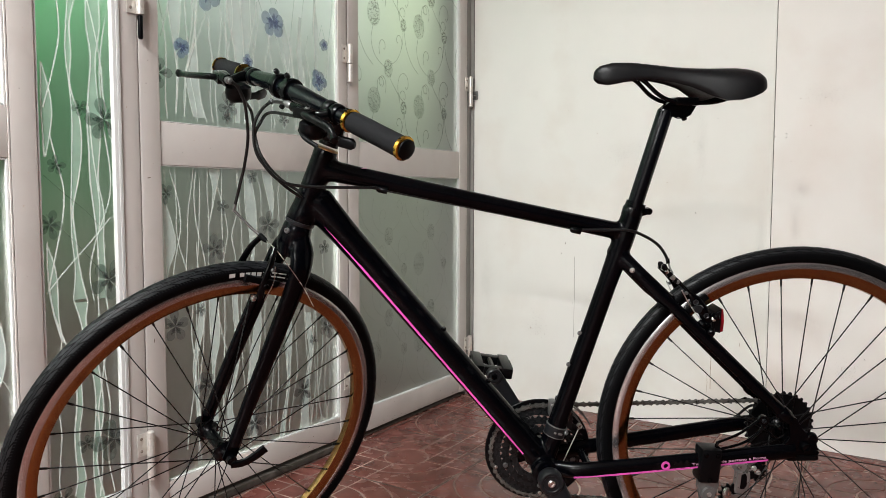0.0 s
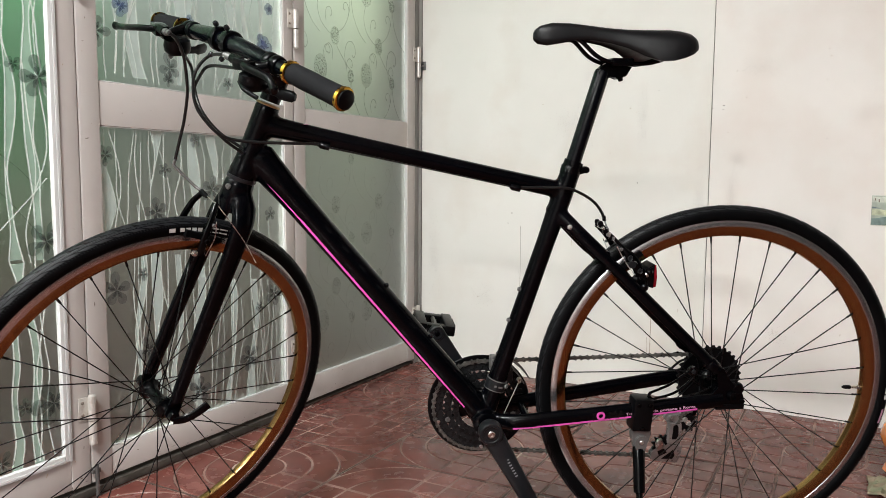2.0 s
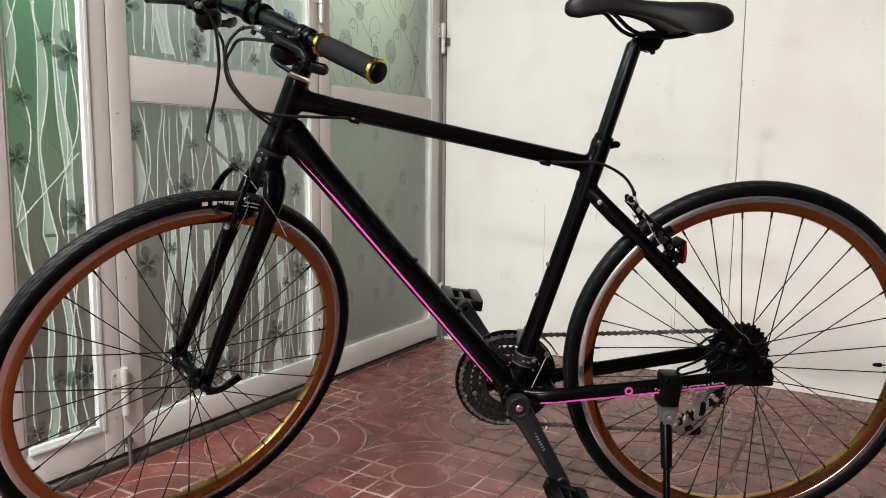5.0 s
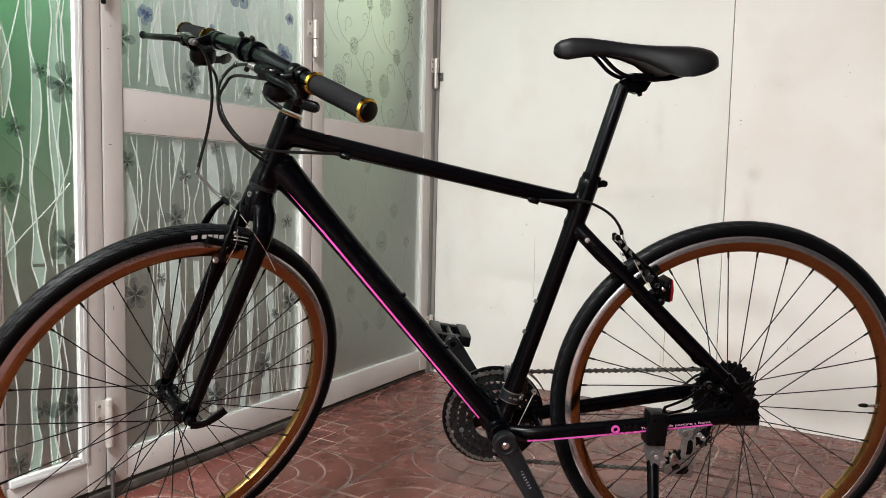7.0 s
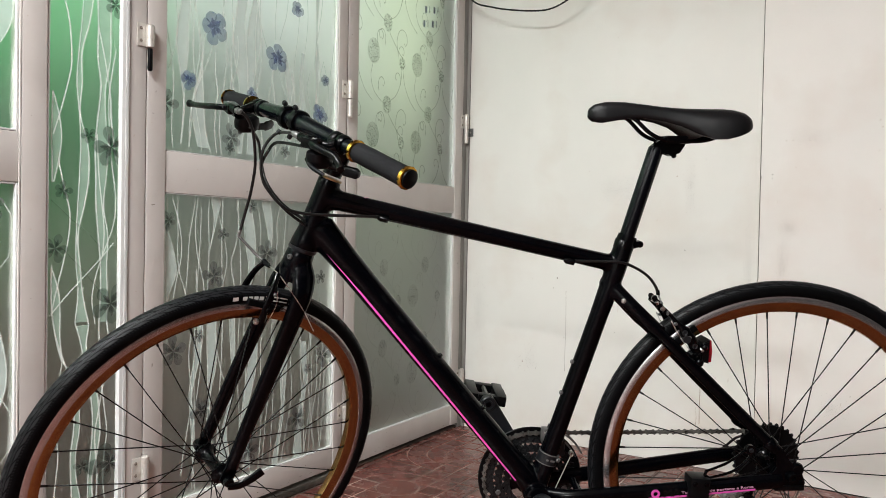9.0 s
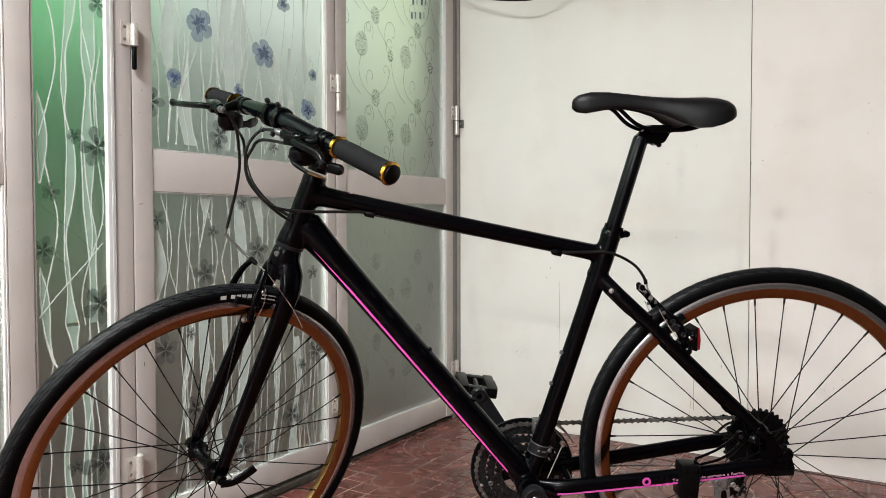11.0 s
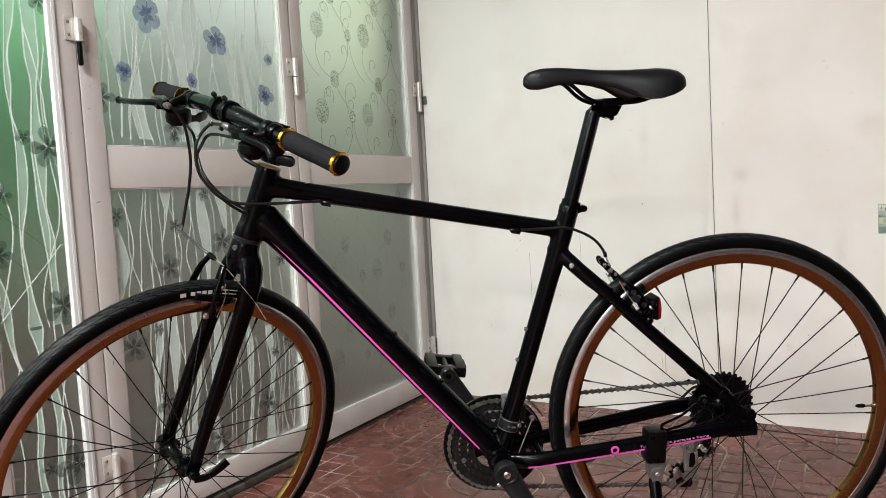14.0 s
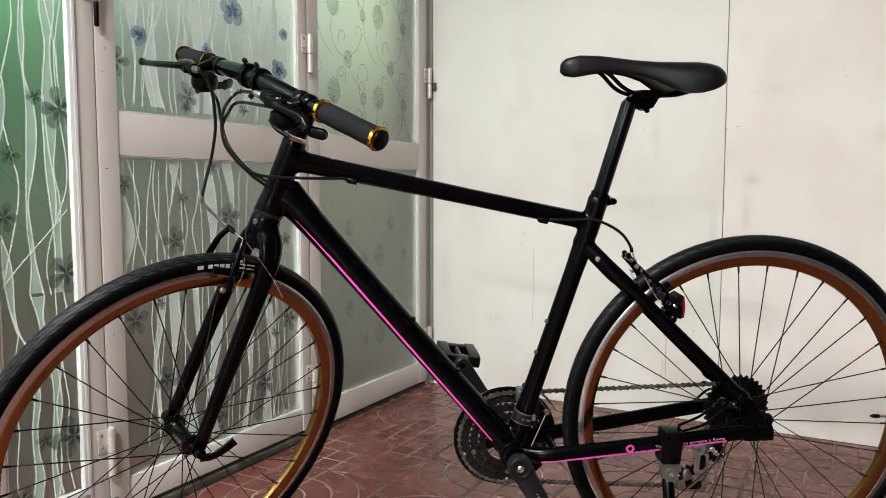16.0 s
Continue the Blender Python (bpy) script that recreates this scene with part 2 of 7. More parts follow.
def box(bm, lo, hi, bevel=0.0, m=None, index=0):
    """A box from corner lo to corner hi with rounded edges, turned by m."""
    c = [(a + b) / 2 for a, b in zip(lo, hi)]
    s = [abs(b - a) for a, b in zip(lo, hi)]
    mm = Matrix.Translation(c) @ Matrix.Diagonal((*s, 1))
    if m is not None:
        mm = m @ mm
    r = bmesh.ops.create_cube(bm, size=1, matrix=mm)
    vs = r["verts"]
    fs = {f for v in vs for f in v.link_faces}
    for f in fs:
        f.material_index = index
    if bevel:
        es = list({e for v in vs for e in v.link_edges})
        bmesh.ops.bevel(bm, geom=es, offset=bevel, segments=2, affect="EDGES", profile=0.6)
    return bm


def frames_along(pts):
    """Stable cross axes along a line of points."""
    out = []
    n = len(pts)
    side = None
    for i, p in enumerate(pts):
        t = (pts[min(i + 1, n - 1)] - pts[max(i - 1, 0)]).normalized()
        if side is None:
            ref = Vector((0, 1, 0)) if abs(t.y) < 0.9 else Vector((1, 0, 0))
            side = (ref - t * ref.dot(t)).normalized()
        else:
            side = (side - t * side.dot(t)).normalized()
        out.append((t, side, t.cross(side).normalized()))
    return out


def sweep(bm, pts, radii, seg=14, cap=True, index=0):
    """A round or oval tube along points; a radius is a number or (sideways, across)."""
    pts = [Vector(p) for p in pts]
    if not isinstance(radii, (list, tuple)):
        radii = [radii] * len(pts)
    rings = []
    for p, (t, a, b), r in zip(pts, frames_along(pts), radii):
        ra, rb = r if isinstance(r, (list, tuple)) else (r, r)
        rings.append([bm.verts.new(p + a * (ra * math.cos(k * math.tau / seg)) + b * (rb * math.sin(k * math.tau / seg))) for k in range(seg)])
    for u, v in zip(rings, rings[1:]):
        for k in range(seg):
            f = bm.faces.new((u[k], u[(k + 1) % seg], v[(k + 1) % seg], v[k]))
            f.material_index = index
    if cap:
        bm.faces.new(rings[0]).material_index = index
        bm.faces.new(rings[-1]).material_index = index
    return bm


def weld(name, tubes, material, parent, rounds=45, grow=0.0012, voxel=0.002, label="", at=None):
    """Tubes run together into one smooth welded joint: each is (points, radii)."""
    bm = bmesh.new()
    for pts, radii in tubes:
        sweep(bm, pts, [((r[0] + grow, r[1] + grow) if isinstance(r, (list, tuple)) else r + grow) for r in radii], 24)
    ob = part(name, bm, material, parent, label, at=at)
    m = ob.modifiers.new("joint", "REMESH")
    m.mode, m.voxel_size, m.use_smooth_shade = "VOXEL", voxel, True
    f = ob.modifiers.new("fillet", "SMOOTH")
    f.factor, f.iterations = 0.5, rounds
    return ob


def curve(points, n=8):
    """A smooth line through the points."""
    p = [Vector(q) for q in points]
    p = [2 * p[0] - p[1]] + p + [2 * p[-1] - p[-2]]
    out = []
    for i in range(1, len(p) - 2):
        for k in range(n):
            t = k / n
            a, b, c, d = p[i - 1], p[i], p[i + 1], p[i + 2]
            out.append(0.5 * (2 * b + (c - a) * t + (2 * a - 5 * b + 4 * c - d) * t * t + (3 * b - a - 3 * c + d) * t ** 3))
    out.append(p[-2])
    return out


def lathe(bm, profile, seg=64, m=None, closed=False, index=0):
    """Turns (radius, along) round the y axis."""
    m = m or Matrix()
    rings = []
    for r, y in profile:
        if r < 1e-6:
            rings.append([bm.verts.new(m @ Vector((0, y, 0)))])
        else:
            rings.append([bm.verts.new(m @ Vector((r * math.cos(k * math.tau / seg), y, r * math.sin(k * math.tau / seg)))) for k in range(seg)])
    pairs = list(zip(rings, rings[1:])) + ([(rings[-1], rings[0])] if closed else [])
    for u, v in pairs:
        for k in range(seg):
            a = [u[k % len(u)], u[(k + 1) % len(u)], v[(k + 1) % len(v)], v[k % len(v)]]
            a = list(dict.fromkeys(a))
            if len(a) > 2:
                bm.faces.new(a).material_index = index
    return bm


def slab(bm, outline, lo, hi, axis="y", m=None, bevel=0.0, index=0):
    """A flat plate with an outline in the other two axes."""
    def put(a, b, h):
        v = {"y": (a, h, b), "x": (h, a, b), "z": (a, b, h)}[axis]
        return (m @ Vector(v)) if m else Vector(v)
    low = [bm.verts.new(put(a, b, lo)) for a, b in outline]
    high = [bm.verts.new(put(a, b, hi)) for a, b in outline]
    fs = [bm.faces.new(low), bm.faces.new(high)]
    n = len(outline)
    for k in range(n):
        fs.append(bm.faces.new((low[k], low[(k + 1) % n], high[(k + 1) % n], high[k])))
    for f in fs:
        f.material_index = index
    if bevel:
        es = [e for f in fs[:2] for e in f.edges]
        bmesh.ops.bevel(bm, geom=es, offset=bevel, segments=2, affect="EDGES")
    return bm


def toothed(bm, teeth, outer, depth, hole, lo, hi, m=None):
    """A sprocket about the y axis, with a round hole."""
    m = m or Matrix()
    n = teeth * 4
    rs = [outer - depth, outer, outer, outer - depth]
    out = [(math.tau * k / n, rs[k % 4]) for k in range(n)]
    rings = []
    for y in (lo, hi):
        rings.append([bm.verts.new(m @ Vector((r * math.cos(a), y, r * math.sin(a)))) for a, r in out])
        rings.append([bm.verts.new(m @ Vector((hole * math.cos(a), y, hole * math.sin(a)))) for a, r in out])
    o0, i0, o1, i1 = rings
    for k in range(n):
        j = (k + 1) % n
        for q in ((o0[k], o0[j], i0[j], i0[k]), (o1[k], o1[j], i1[j], i1[k]), (o0[k], o0[j], o1[j], o1[k]), (i0[k], i0[j], i1[j], i1[k])):
            bm.faces.new(q)
    return bm


def empty(name, m, label, category, group="", kind=""):
    ob = new(name)
    ob.matrix_basis = m
    ob.empty_display_size = 0.05
    return tagged(ob, label, category, group, kind)


def lettering(name, text, size, m, material, parent, depth=0.0003):
    """Letters in the built-in font as a thin mesh."""
    cu = bpy.data.curves.new(name, "FONT")
    cu.body, cu.size, cu.extrude, cu.align_x = text, size, depth, "LEFT"
    cu.resolution_u = 3
    tmp = bpy.data.objects.new(name, cu)
    scene.collection.objects.link(tmp)
    dg = bpy.context.evaluated_depsgraph_get()
    me = bpy.data.meshes.new_from_object(tmp.evaluated_get(dg))
    bpy.data.objects.remove(tmp)
    return place_mesh(name, me, material, parent, smooth=0, at=m)


# ---- room ----
ROOM_X, ROOM_Y, ROOM_Z = 7.5, -9.0, 2.9


def structure(name, lo, hi, material, label, bevel=0.0):
    return tagged(part(name, box(bmesh.new(), lo, hi, bevel), material), label, "", "", "structure")


JOINT_X = 1.087
wall_back = structure("wall_back", (-0.2, 0.006, 0), (ROOM_X, 0.12, ROOM_Z), M_JOINT, "white painted board wall with a vertical joint")


def wall_board(x0, x1, paint):
    bm = bmesh.new()
    box(bm, (x0, -0.0005, 0.0), (x1, 0.008, ROOM_Z - 0.01), 0.0012)
    return part("wall_board", bm, paint, wall_back)


wall_board(0.0135, JOINT_X - 0.001, M_WALL)
wall_board(JOINT_X + 0.001, ROOM_X - 0.004, M_WALLPINK)
# Unseen walls, set far back and toned for what the bicycle reflects.
structure("wall_right", (ROOM_X, ROOM_Y, 0), (ROOM_X + 0.12, 0, ROOM_Z), M_DARKUNSEEN, "unseen plain wall, toned dark for the reflections")
structure("wall_front", (-0.2, ROOM_Y - 0.12, 0), (ROOM_X, ROOM_Y, ROOM_Z), M_PALEUNSEEN, "unseen plain wall, toned pale to brighten reflections")
structure("wall_lintel", (-0.12, ROOM_Y, 2.16), (0.0, -0.003, ROOM_Z), M_DARKUNSEEN, "unseen plain wall above the folding doors, toned dark")
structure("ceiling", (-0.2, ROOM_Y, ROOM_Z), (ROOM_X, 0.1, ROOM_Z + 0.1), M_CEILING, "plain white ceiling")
structure("wall_left", (-0.12, ROOM_Y, 0), (0.0, -3.22, 2.157), M_DARKUNSEEN, "unseen plain wall beside the doors, toned dark for the reflections")

# glowing backdrop behind the frosted glass, its brightness painted in by height and side
porch = bpy.data.materials.new("glowing_glass_backdrop")
porch.use_nodes = True
nt = porch.node_tree
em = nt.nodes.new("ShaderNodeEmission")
geo = nt.nodes.new("ShaderNodeNewGeometry")
sep = nt.nodes.new("ShaderNodeSeparateXYZ")
nt.links.new(geo.outputs["Position"], sep.inputs[0])


def ramp(source, lo, hi, stops):
    mr = nt.nodes.new("ShaderNodeMapRange")
    mr.inputs["From Min"].default_value, mr.inputs["From Max"].default_value = lo, hi
    nt.links.new(source, mr.inputs["Value"])
    r = nt.nodes.new("ShaderNodeValToRGB")
    el = r.color_ramp.elements
    while len(el) < len(stops):
        el.new(0.5)
    for e, (p, c) in zip(el, stops):
        e.position, e.color = p, (*c, 1)
    nt.links.new(mr.outputs["Result"], r.inputs["Fac"])
    return r.outputs["Color"]


GLOW_GAIN = 1.15
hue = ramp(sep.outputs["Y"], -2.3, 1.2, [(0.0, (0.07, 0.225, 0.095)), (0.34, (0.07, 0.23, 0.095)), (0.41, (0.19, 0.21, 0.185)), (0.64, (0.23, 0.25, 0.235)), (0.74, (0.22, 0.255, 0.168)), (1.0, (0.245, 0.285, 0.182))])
# glow painted dark and brownish at the foot, bright towards the top
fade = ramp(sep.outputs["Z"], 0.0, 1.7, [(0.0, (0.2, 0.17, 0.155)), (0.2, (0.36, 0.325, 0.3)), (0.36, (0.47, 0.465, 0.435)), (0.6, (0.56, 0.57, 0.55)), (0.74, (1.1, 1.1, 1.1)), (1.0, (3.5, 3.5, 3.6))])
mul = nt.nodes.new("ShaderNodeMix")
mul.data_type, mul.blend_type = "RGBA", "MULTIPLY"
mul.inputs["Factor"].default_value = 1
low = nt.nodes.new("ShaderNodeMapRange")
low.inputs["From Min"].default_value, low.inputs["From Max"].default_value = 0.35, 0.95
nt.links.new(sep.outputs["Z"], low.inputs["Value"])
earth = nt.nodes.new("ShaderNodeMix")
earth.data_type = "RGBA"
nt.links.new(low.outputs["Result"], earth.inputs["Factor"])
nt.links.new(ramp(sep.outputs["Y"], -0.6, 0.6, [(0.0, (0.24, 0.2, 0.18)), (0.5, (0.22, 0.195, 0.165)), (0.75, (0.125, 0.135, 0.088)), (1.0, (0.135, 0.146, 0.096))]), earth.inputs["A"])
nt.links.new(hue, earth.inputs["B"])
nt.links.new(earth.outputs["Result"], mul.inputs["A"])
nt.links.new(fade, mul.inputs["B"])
# random brighter and darker patches in the glow
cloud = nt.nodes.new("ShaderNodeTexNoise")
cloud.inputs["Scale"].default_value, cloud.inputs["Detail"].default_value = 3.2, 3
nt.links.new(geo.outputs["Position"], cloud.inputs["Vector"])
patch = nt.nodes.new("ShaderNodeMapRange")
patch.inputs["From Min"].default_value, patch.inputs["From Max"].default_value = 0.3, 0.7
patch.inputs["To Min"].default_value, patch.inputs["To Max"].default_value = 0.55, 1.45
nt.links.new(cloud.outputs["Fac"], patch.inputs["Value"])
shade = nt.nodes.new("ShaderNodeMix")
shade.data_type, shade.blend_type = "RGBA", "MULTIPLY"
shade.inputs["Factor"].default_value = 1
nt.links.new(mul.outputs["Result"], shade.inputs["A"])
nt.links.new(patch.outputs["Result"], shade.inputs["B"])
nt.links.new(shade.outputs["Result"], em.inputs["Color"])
em.inputs["Strength"].default_value = GLOW_GAIN
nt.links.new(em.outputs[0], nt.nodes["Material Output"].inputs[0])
structure("backdrop_glow", (-0.72, -4.4, -0.1), (-0.7, 1.2, 2.7), porch, "glowing backdrop with painted brightness behind the frosted glass")
structure("ground_behind_doors", (-0.7, -4.4, -0.1), (-0.12, 1.2, -0.02), M_DARKUNSEEN, "plain unseen floor behind the doors")


# ---- folding glass doors ----
def pane_lines(seed, y0, y1, z0, z1, pitch=0.03, amp=0.02, x=0.0, leaf=0.0138):
    """Wavy printed stems from top to bottom: (lines mesh, filled leaves mesh)."""
    rnd = random.Random(seed)
    lines, fills = bmesh.new(), bmesh.new()
    steps = max(30, round((z1 - z0) / 0.014))
    count = 0

    def wave(c, size):
        a1, a2 = size * rnd.uniform(0.5, 1.2), size * rnd.uniform(0.1, 0.35)
        w1, w2 = math.tau / rnd.uniform(0.34, 0.62), math.tau / rnd.uniform(0.15, 0.26)
        p1, p2 = rnd.uniform(0, 6.3), rnd.uniform(0, 6.3)
        return lambda z: c + a1 * math.sin(w1 * z + p1) + a2 * math.sin(w2 * z + p2)

    def strip(bm, sides, depth):
        prev = None
        for k in range(steps + 1):
            z = z0 + (z1 - z0) * k / steps
            u, v = (min(max(q, y0 + 0.001), y1 - 0.001) for q in sides(z))
            cur = (bm.verts.new((depth, u, z)), bm.verts.new((depth, v, z)))
            if prev:
                bm.faces.new((prev[0], prev[1], cur[1], cur[0]))
            prev = cur

    def stem(path, depth):
        w = rnd.uniform(0.0009, 0.0015)
        strip(lines, lambda z: (path(z) - w, path(z) + w), depth)

    pairs = max(2, round((y1 - y0) / (pitch * 2.1)))
    for i in range(pairs):
        mid = wave(y0 + (i + 0.5 + rnd.uniform(-0.25, 0.25)) * (y1 - y0) / pairs, amp)
        half = wave(rnd.uniform(0.2, 0.55) * leaf, leaf)
        left, right = (lambda z, m=mid, h=half: m(z) - h(z)), (lambda z, m=mid, h=half: m(z) + h(z))
        if rnd.random() < 0.95:
            strip(fills, lambda z: (left(z), right(z)), x + 0.0003 + 0.00006 * i)
        for path in (left, right):
            stem(path, x + 0.0014 + 0.00004 * count)
            count += 1
    for i in range(max(1, pairs // 2)):
        stem(wave(rnd.uniform(y0 + 0.02, y1 - 0.02), amp * 1.6), x + 0.0014 + 0.00004 * count)
        count += 1
    return lines, fills


def petal(bm, y, z, length, width, angle, x, y0, y1):
    """A petal that is narrow at its foot and broad and round near its tip, cut off at the pane's edge."""
    n = 12
    line = []
    for k in range(1, 2 * n):
        s = k / n if k <= n else 2 - k / n
        w = width * math.sin(math.pi * s ** 1.7) ** 0.62 * (1 if k < n else -1) if s < 1 else 0.0
        u = s * length
        line.append((y + u * math.sin(angle) + w * math.cos(angle), z + u * math.cos(angle) - w * math.sin(angle)))
    vs = [bm.verts.new((x, min(max(p, y0), y1), q)) for p, q in [(y, z)] + line]
    bm.faces.new(vs)


def flower(bm, core, y, z, size, y0, y1, turn, broad, x=0.0017):
    """Five uneven petals, each with a darker streak from its foot."""
    rnd = random.Random(int(abs(y) * 1000) + int(z * 1000))
    for k in range(5):
        a = turn + k * math.tau / 5 + rnd.uniform(-0.14, 0.14)
        L = size * rnd.uniform(0.85, 1.1)
        petal(bm, y, z, L, size * broad, a, x + 0.00015 * k, y0, y1)
        for spread, far in ((0.0, 0.62), (0.3, 0.45), (-0.3, 0.45)):
            petal(core, y, z, L * far, size * 0.07, a + spread * broad * 2.2, x + 0.001 + 0.00004 * k, y0, y1)


def dandelion(ink, haze, y, z, r, seed, x=0.0016):
    rnd = random.Random(seed)
    n = 26
    haze.faces.new([haze.verts.new((x - 0.0008, y + r * 1.05 * math.cos(k * math.tau / n), z + r * 1.3 * math.sin(k * math.tau / n))) for k in range(n)])
    for _ in range(int(90 * r / 0.025)):
        a, q = rnd.uniform(0, 6.28), math.sqrt(rnd.random())
        cy, cz, s = y + r * q * math.cos(a), z + 1.25 * r * q * math.sin(a), rnd.uniform(0.001, 0.0021)
        t = rnd.uniform(0, 3)
        ink.faces.new([ink.verts.new((x, cy + s * 1.6 * math.cos(t + k * 1.257), cz + s * math.sin(t + k * 1.257))) for k in range(5)])


def hinge(y, z, parent, length=0.115, plates=(True, True), black=False):
    """A lift-off hinge: two knuckles, a pin and screwed leaves."""
    bm = bmesh.new()
    turn = Matrix.Translation((0.011, y, 0)) @ Matrix.Rotation(radians(90), 4, "X")
    top = [(0.0, z + length / 2 + 0.004), (0.005, z + length / 2 + 0.003), (0.0088, z + length / 2 - 0.001), (0.0088, z + 0.001), (0.0, z + 0.001)]
    kr = 0.0055 if black else 0.0085
    low = [(0.0, z - length / 2 - 0.003), (0.004, z - length / 2 - 0.002), (kr, z - length / 2 + 0.001), (kr, z - 0.0015), (0.0, z - 0.0015)]
    body = lathe(bmesh.new(), top, 20, turn)
    h = part("hinge", body, M_HINGE, parent, "worn white lift-off door hinge")
    part("hinge_knuckle", lathe(bm, low, 20, turn), M_PLASTIC if black else M_HINGE, h)
    for side, on, dz in ((-1, plates[0], 0.028), (1, plates[1], -0.028)):
        if on:
            leaf = box(bmesh.new(), (0.001, y + side * 0.004, z + dz - 0.026), (0.004, y + side * 0.028, z + dz + 0.026), 0.001)
            lf = part("hinge_leaf", leaf, M_HINGE, h)
            for k in (-0.014, 0.014):
                part("screw", lathe(bmesh.new(), [(0.0, 0.006), (0.0025, 0.0058), (0.0038, 0.0045), (0.0038, 0.0035)], 12,
                                    Matrix.Translation((0, y + side * 0.019, z + dz + k)) @ Matrix.Rotation(radians(-90), 4, "Z")), M_DARKMARK, lf)
    return h


RAIL_LO, RAIL_HI, DOOR_TOP = 0.846, 0.945, 2.12


def door_panel(y0, y1, left, right, base, sill, mid, label, bead, bead_left=None):
    """One leaf of the folding door: stiles, rails, beads and panes. Returns it and the glass openings."""
    d = tagged(new("glass_door"), label, "door", "leaves of the folding glass door")
    d.matrix_basis = Matrix.Translation((0, 0, 0))
    back = -0.031

    def bar(name, lo, hi):
        return part(name, box(bmesh.new(), lo, hi, 0.0022), M_DOORPAINT, d)
    bar("stile", (back, y0, base), (0, y0 + left, DOOR_TOP))
    bar("stile", (back, y1 - right, base), (0, y1, DOOR_TOP))
    bar("bottom_rail", (back, y0 + left + 0.0004, base), (-0.0025, y1 - right - 0.0004, sill))
    bar("top_rail", (back, y0 + left + 0.0004, DOOR_TOP - 0.09), (-0.0025, y1 - right - 0.0004, DOOR_TOP))
    holes = [(sill, DOOR_TOP - 0.09)]
    if mid:
        bar("middle_rail", (back, y0 + left + 0.0004, RAIL_LO), (-0.0025, y1 - right - 0.0004, RAIL_HI))
        holes = [(sill, RAIL_LO), (RAIL_HI, DOOR_TOP - 0.09)]
    out = []
    for z0, z1 in holes:
        a, b = y0 + left, y1 - right
        pane = part("glass_pane", box(bmesh.new(), (-0.018, a + 0.0005, z0 + 0.0005), (-0.013, b - 0.0005, z1 - 0.0005)), M_GLASS, d, "frosted glass pane with a printed film", smooth=0)
        pane.visible_shadow = False
        wl = bead_left or bead
        for lo, hi, rim in (((a, z0), (a + wl, z1), None), ((b - bead, z0), (b, z1), 0), ((a + wl, z0), (b - bead, z0 + bead), 1), ((a + wl, z1 - bead), (b - bead, z1), None)):
            bm = bmesh.new()
            wide = bead > 0.015 and rim is not None
            box(bm, (-0.0125, lo[0] + 0.0003, lo[1] + 0.0003), (0.002 if wide else -0.004, hi[0] - 0.0003, hi[1] - 0.0003), min(0.003, min(wl, bead) * 0.3))
            if wide:
                # raised outer lip of the bead
                box(bm, (0.0021, lo[0] + (bead * 0.55 if rim == 0 else 0.0003), lo[1] + 0.0003), (0.0042, hi[0] - 0.0003, hi[1] - (bead * 0.55 if rim == 1 else 0.0003)), 0.002)
            part("bead", bm, M_BEAD, d)
        out.append((pane, a + wl, b - bead, z0 + bead, z1 - bead))
    return d, out


def print_blooms(pane, a, b, z0, zt, blooms, petals, cores, broad, x=-0.0100):
    """Printed flowers on one pane: y, z, size and turn in degrees."""
    bm, core = bmesh.new(), bmesh.new()
    for y, z, size, turn in blooms:
        if z0 < z < zt:
            flower(bm, core, y - 0.0045, z, size, a, b, radians(turn), broad, x)
    part("printed_flowers", bm, petals, pane, "translucent printed flowers", smooth=0)
    part("printed_veins", core, cores, pane, "darker veins of the printed flowers", smooth=0)


def print_stems(holes, seed, pitch=0.03, amp=0.02, leaf=0.0138, tint=M_MINT):
    for i, (pane, a, b, z0, z1) in enumerate(holes):
        lines, fills = pane_lines(seed + i, a, b, z0, min(z1, 1.75), pitch, amp, -0.0128, leaf)
        part("printed_film", fills, tint, pane, "pale mint printed leaves", smooth=0)
        part("printed_stems", lines, M_LINE, pane, "white wavy printed stems", smooth=0)


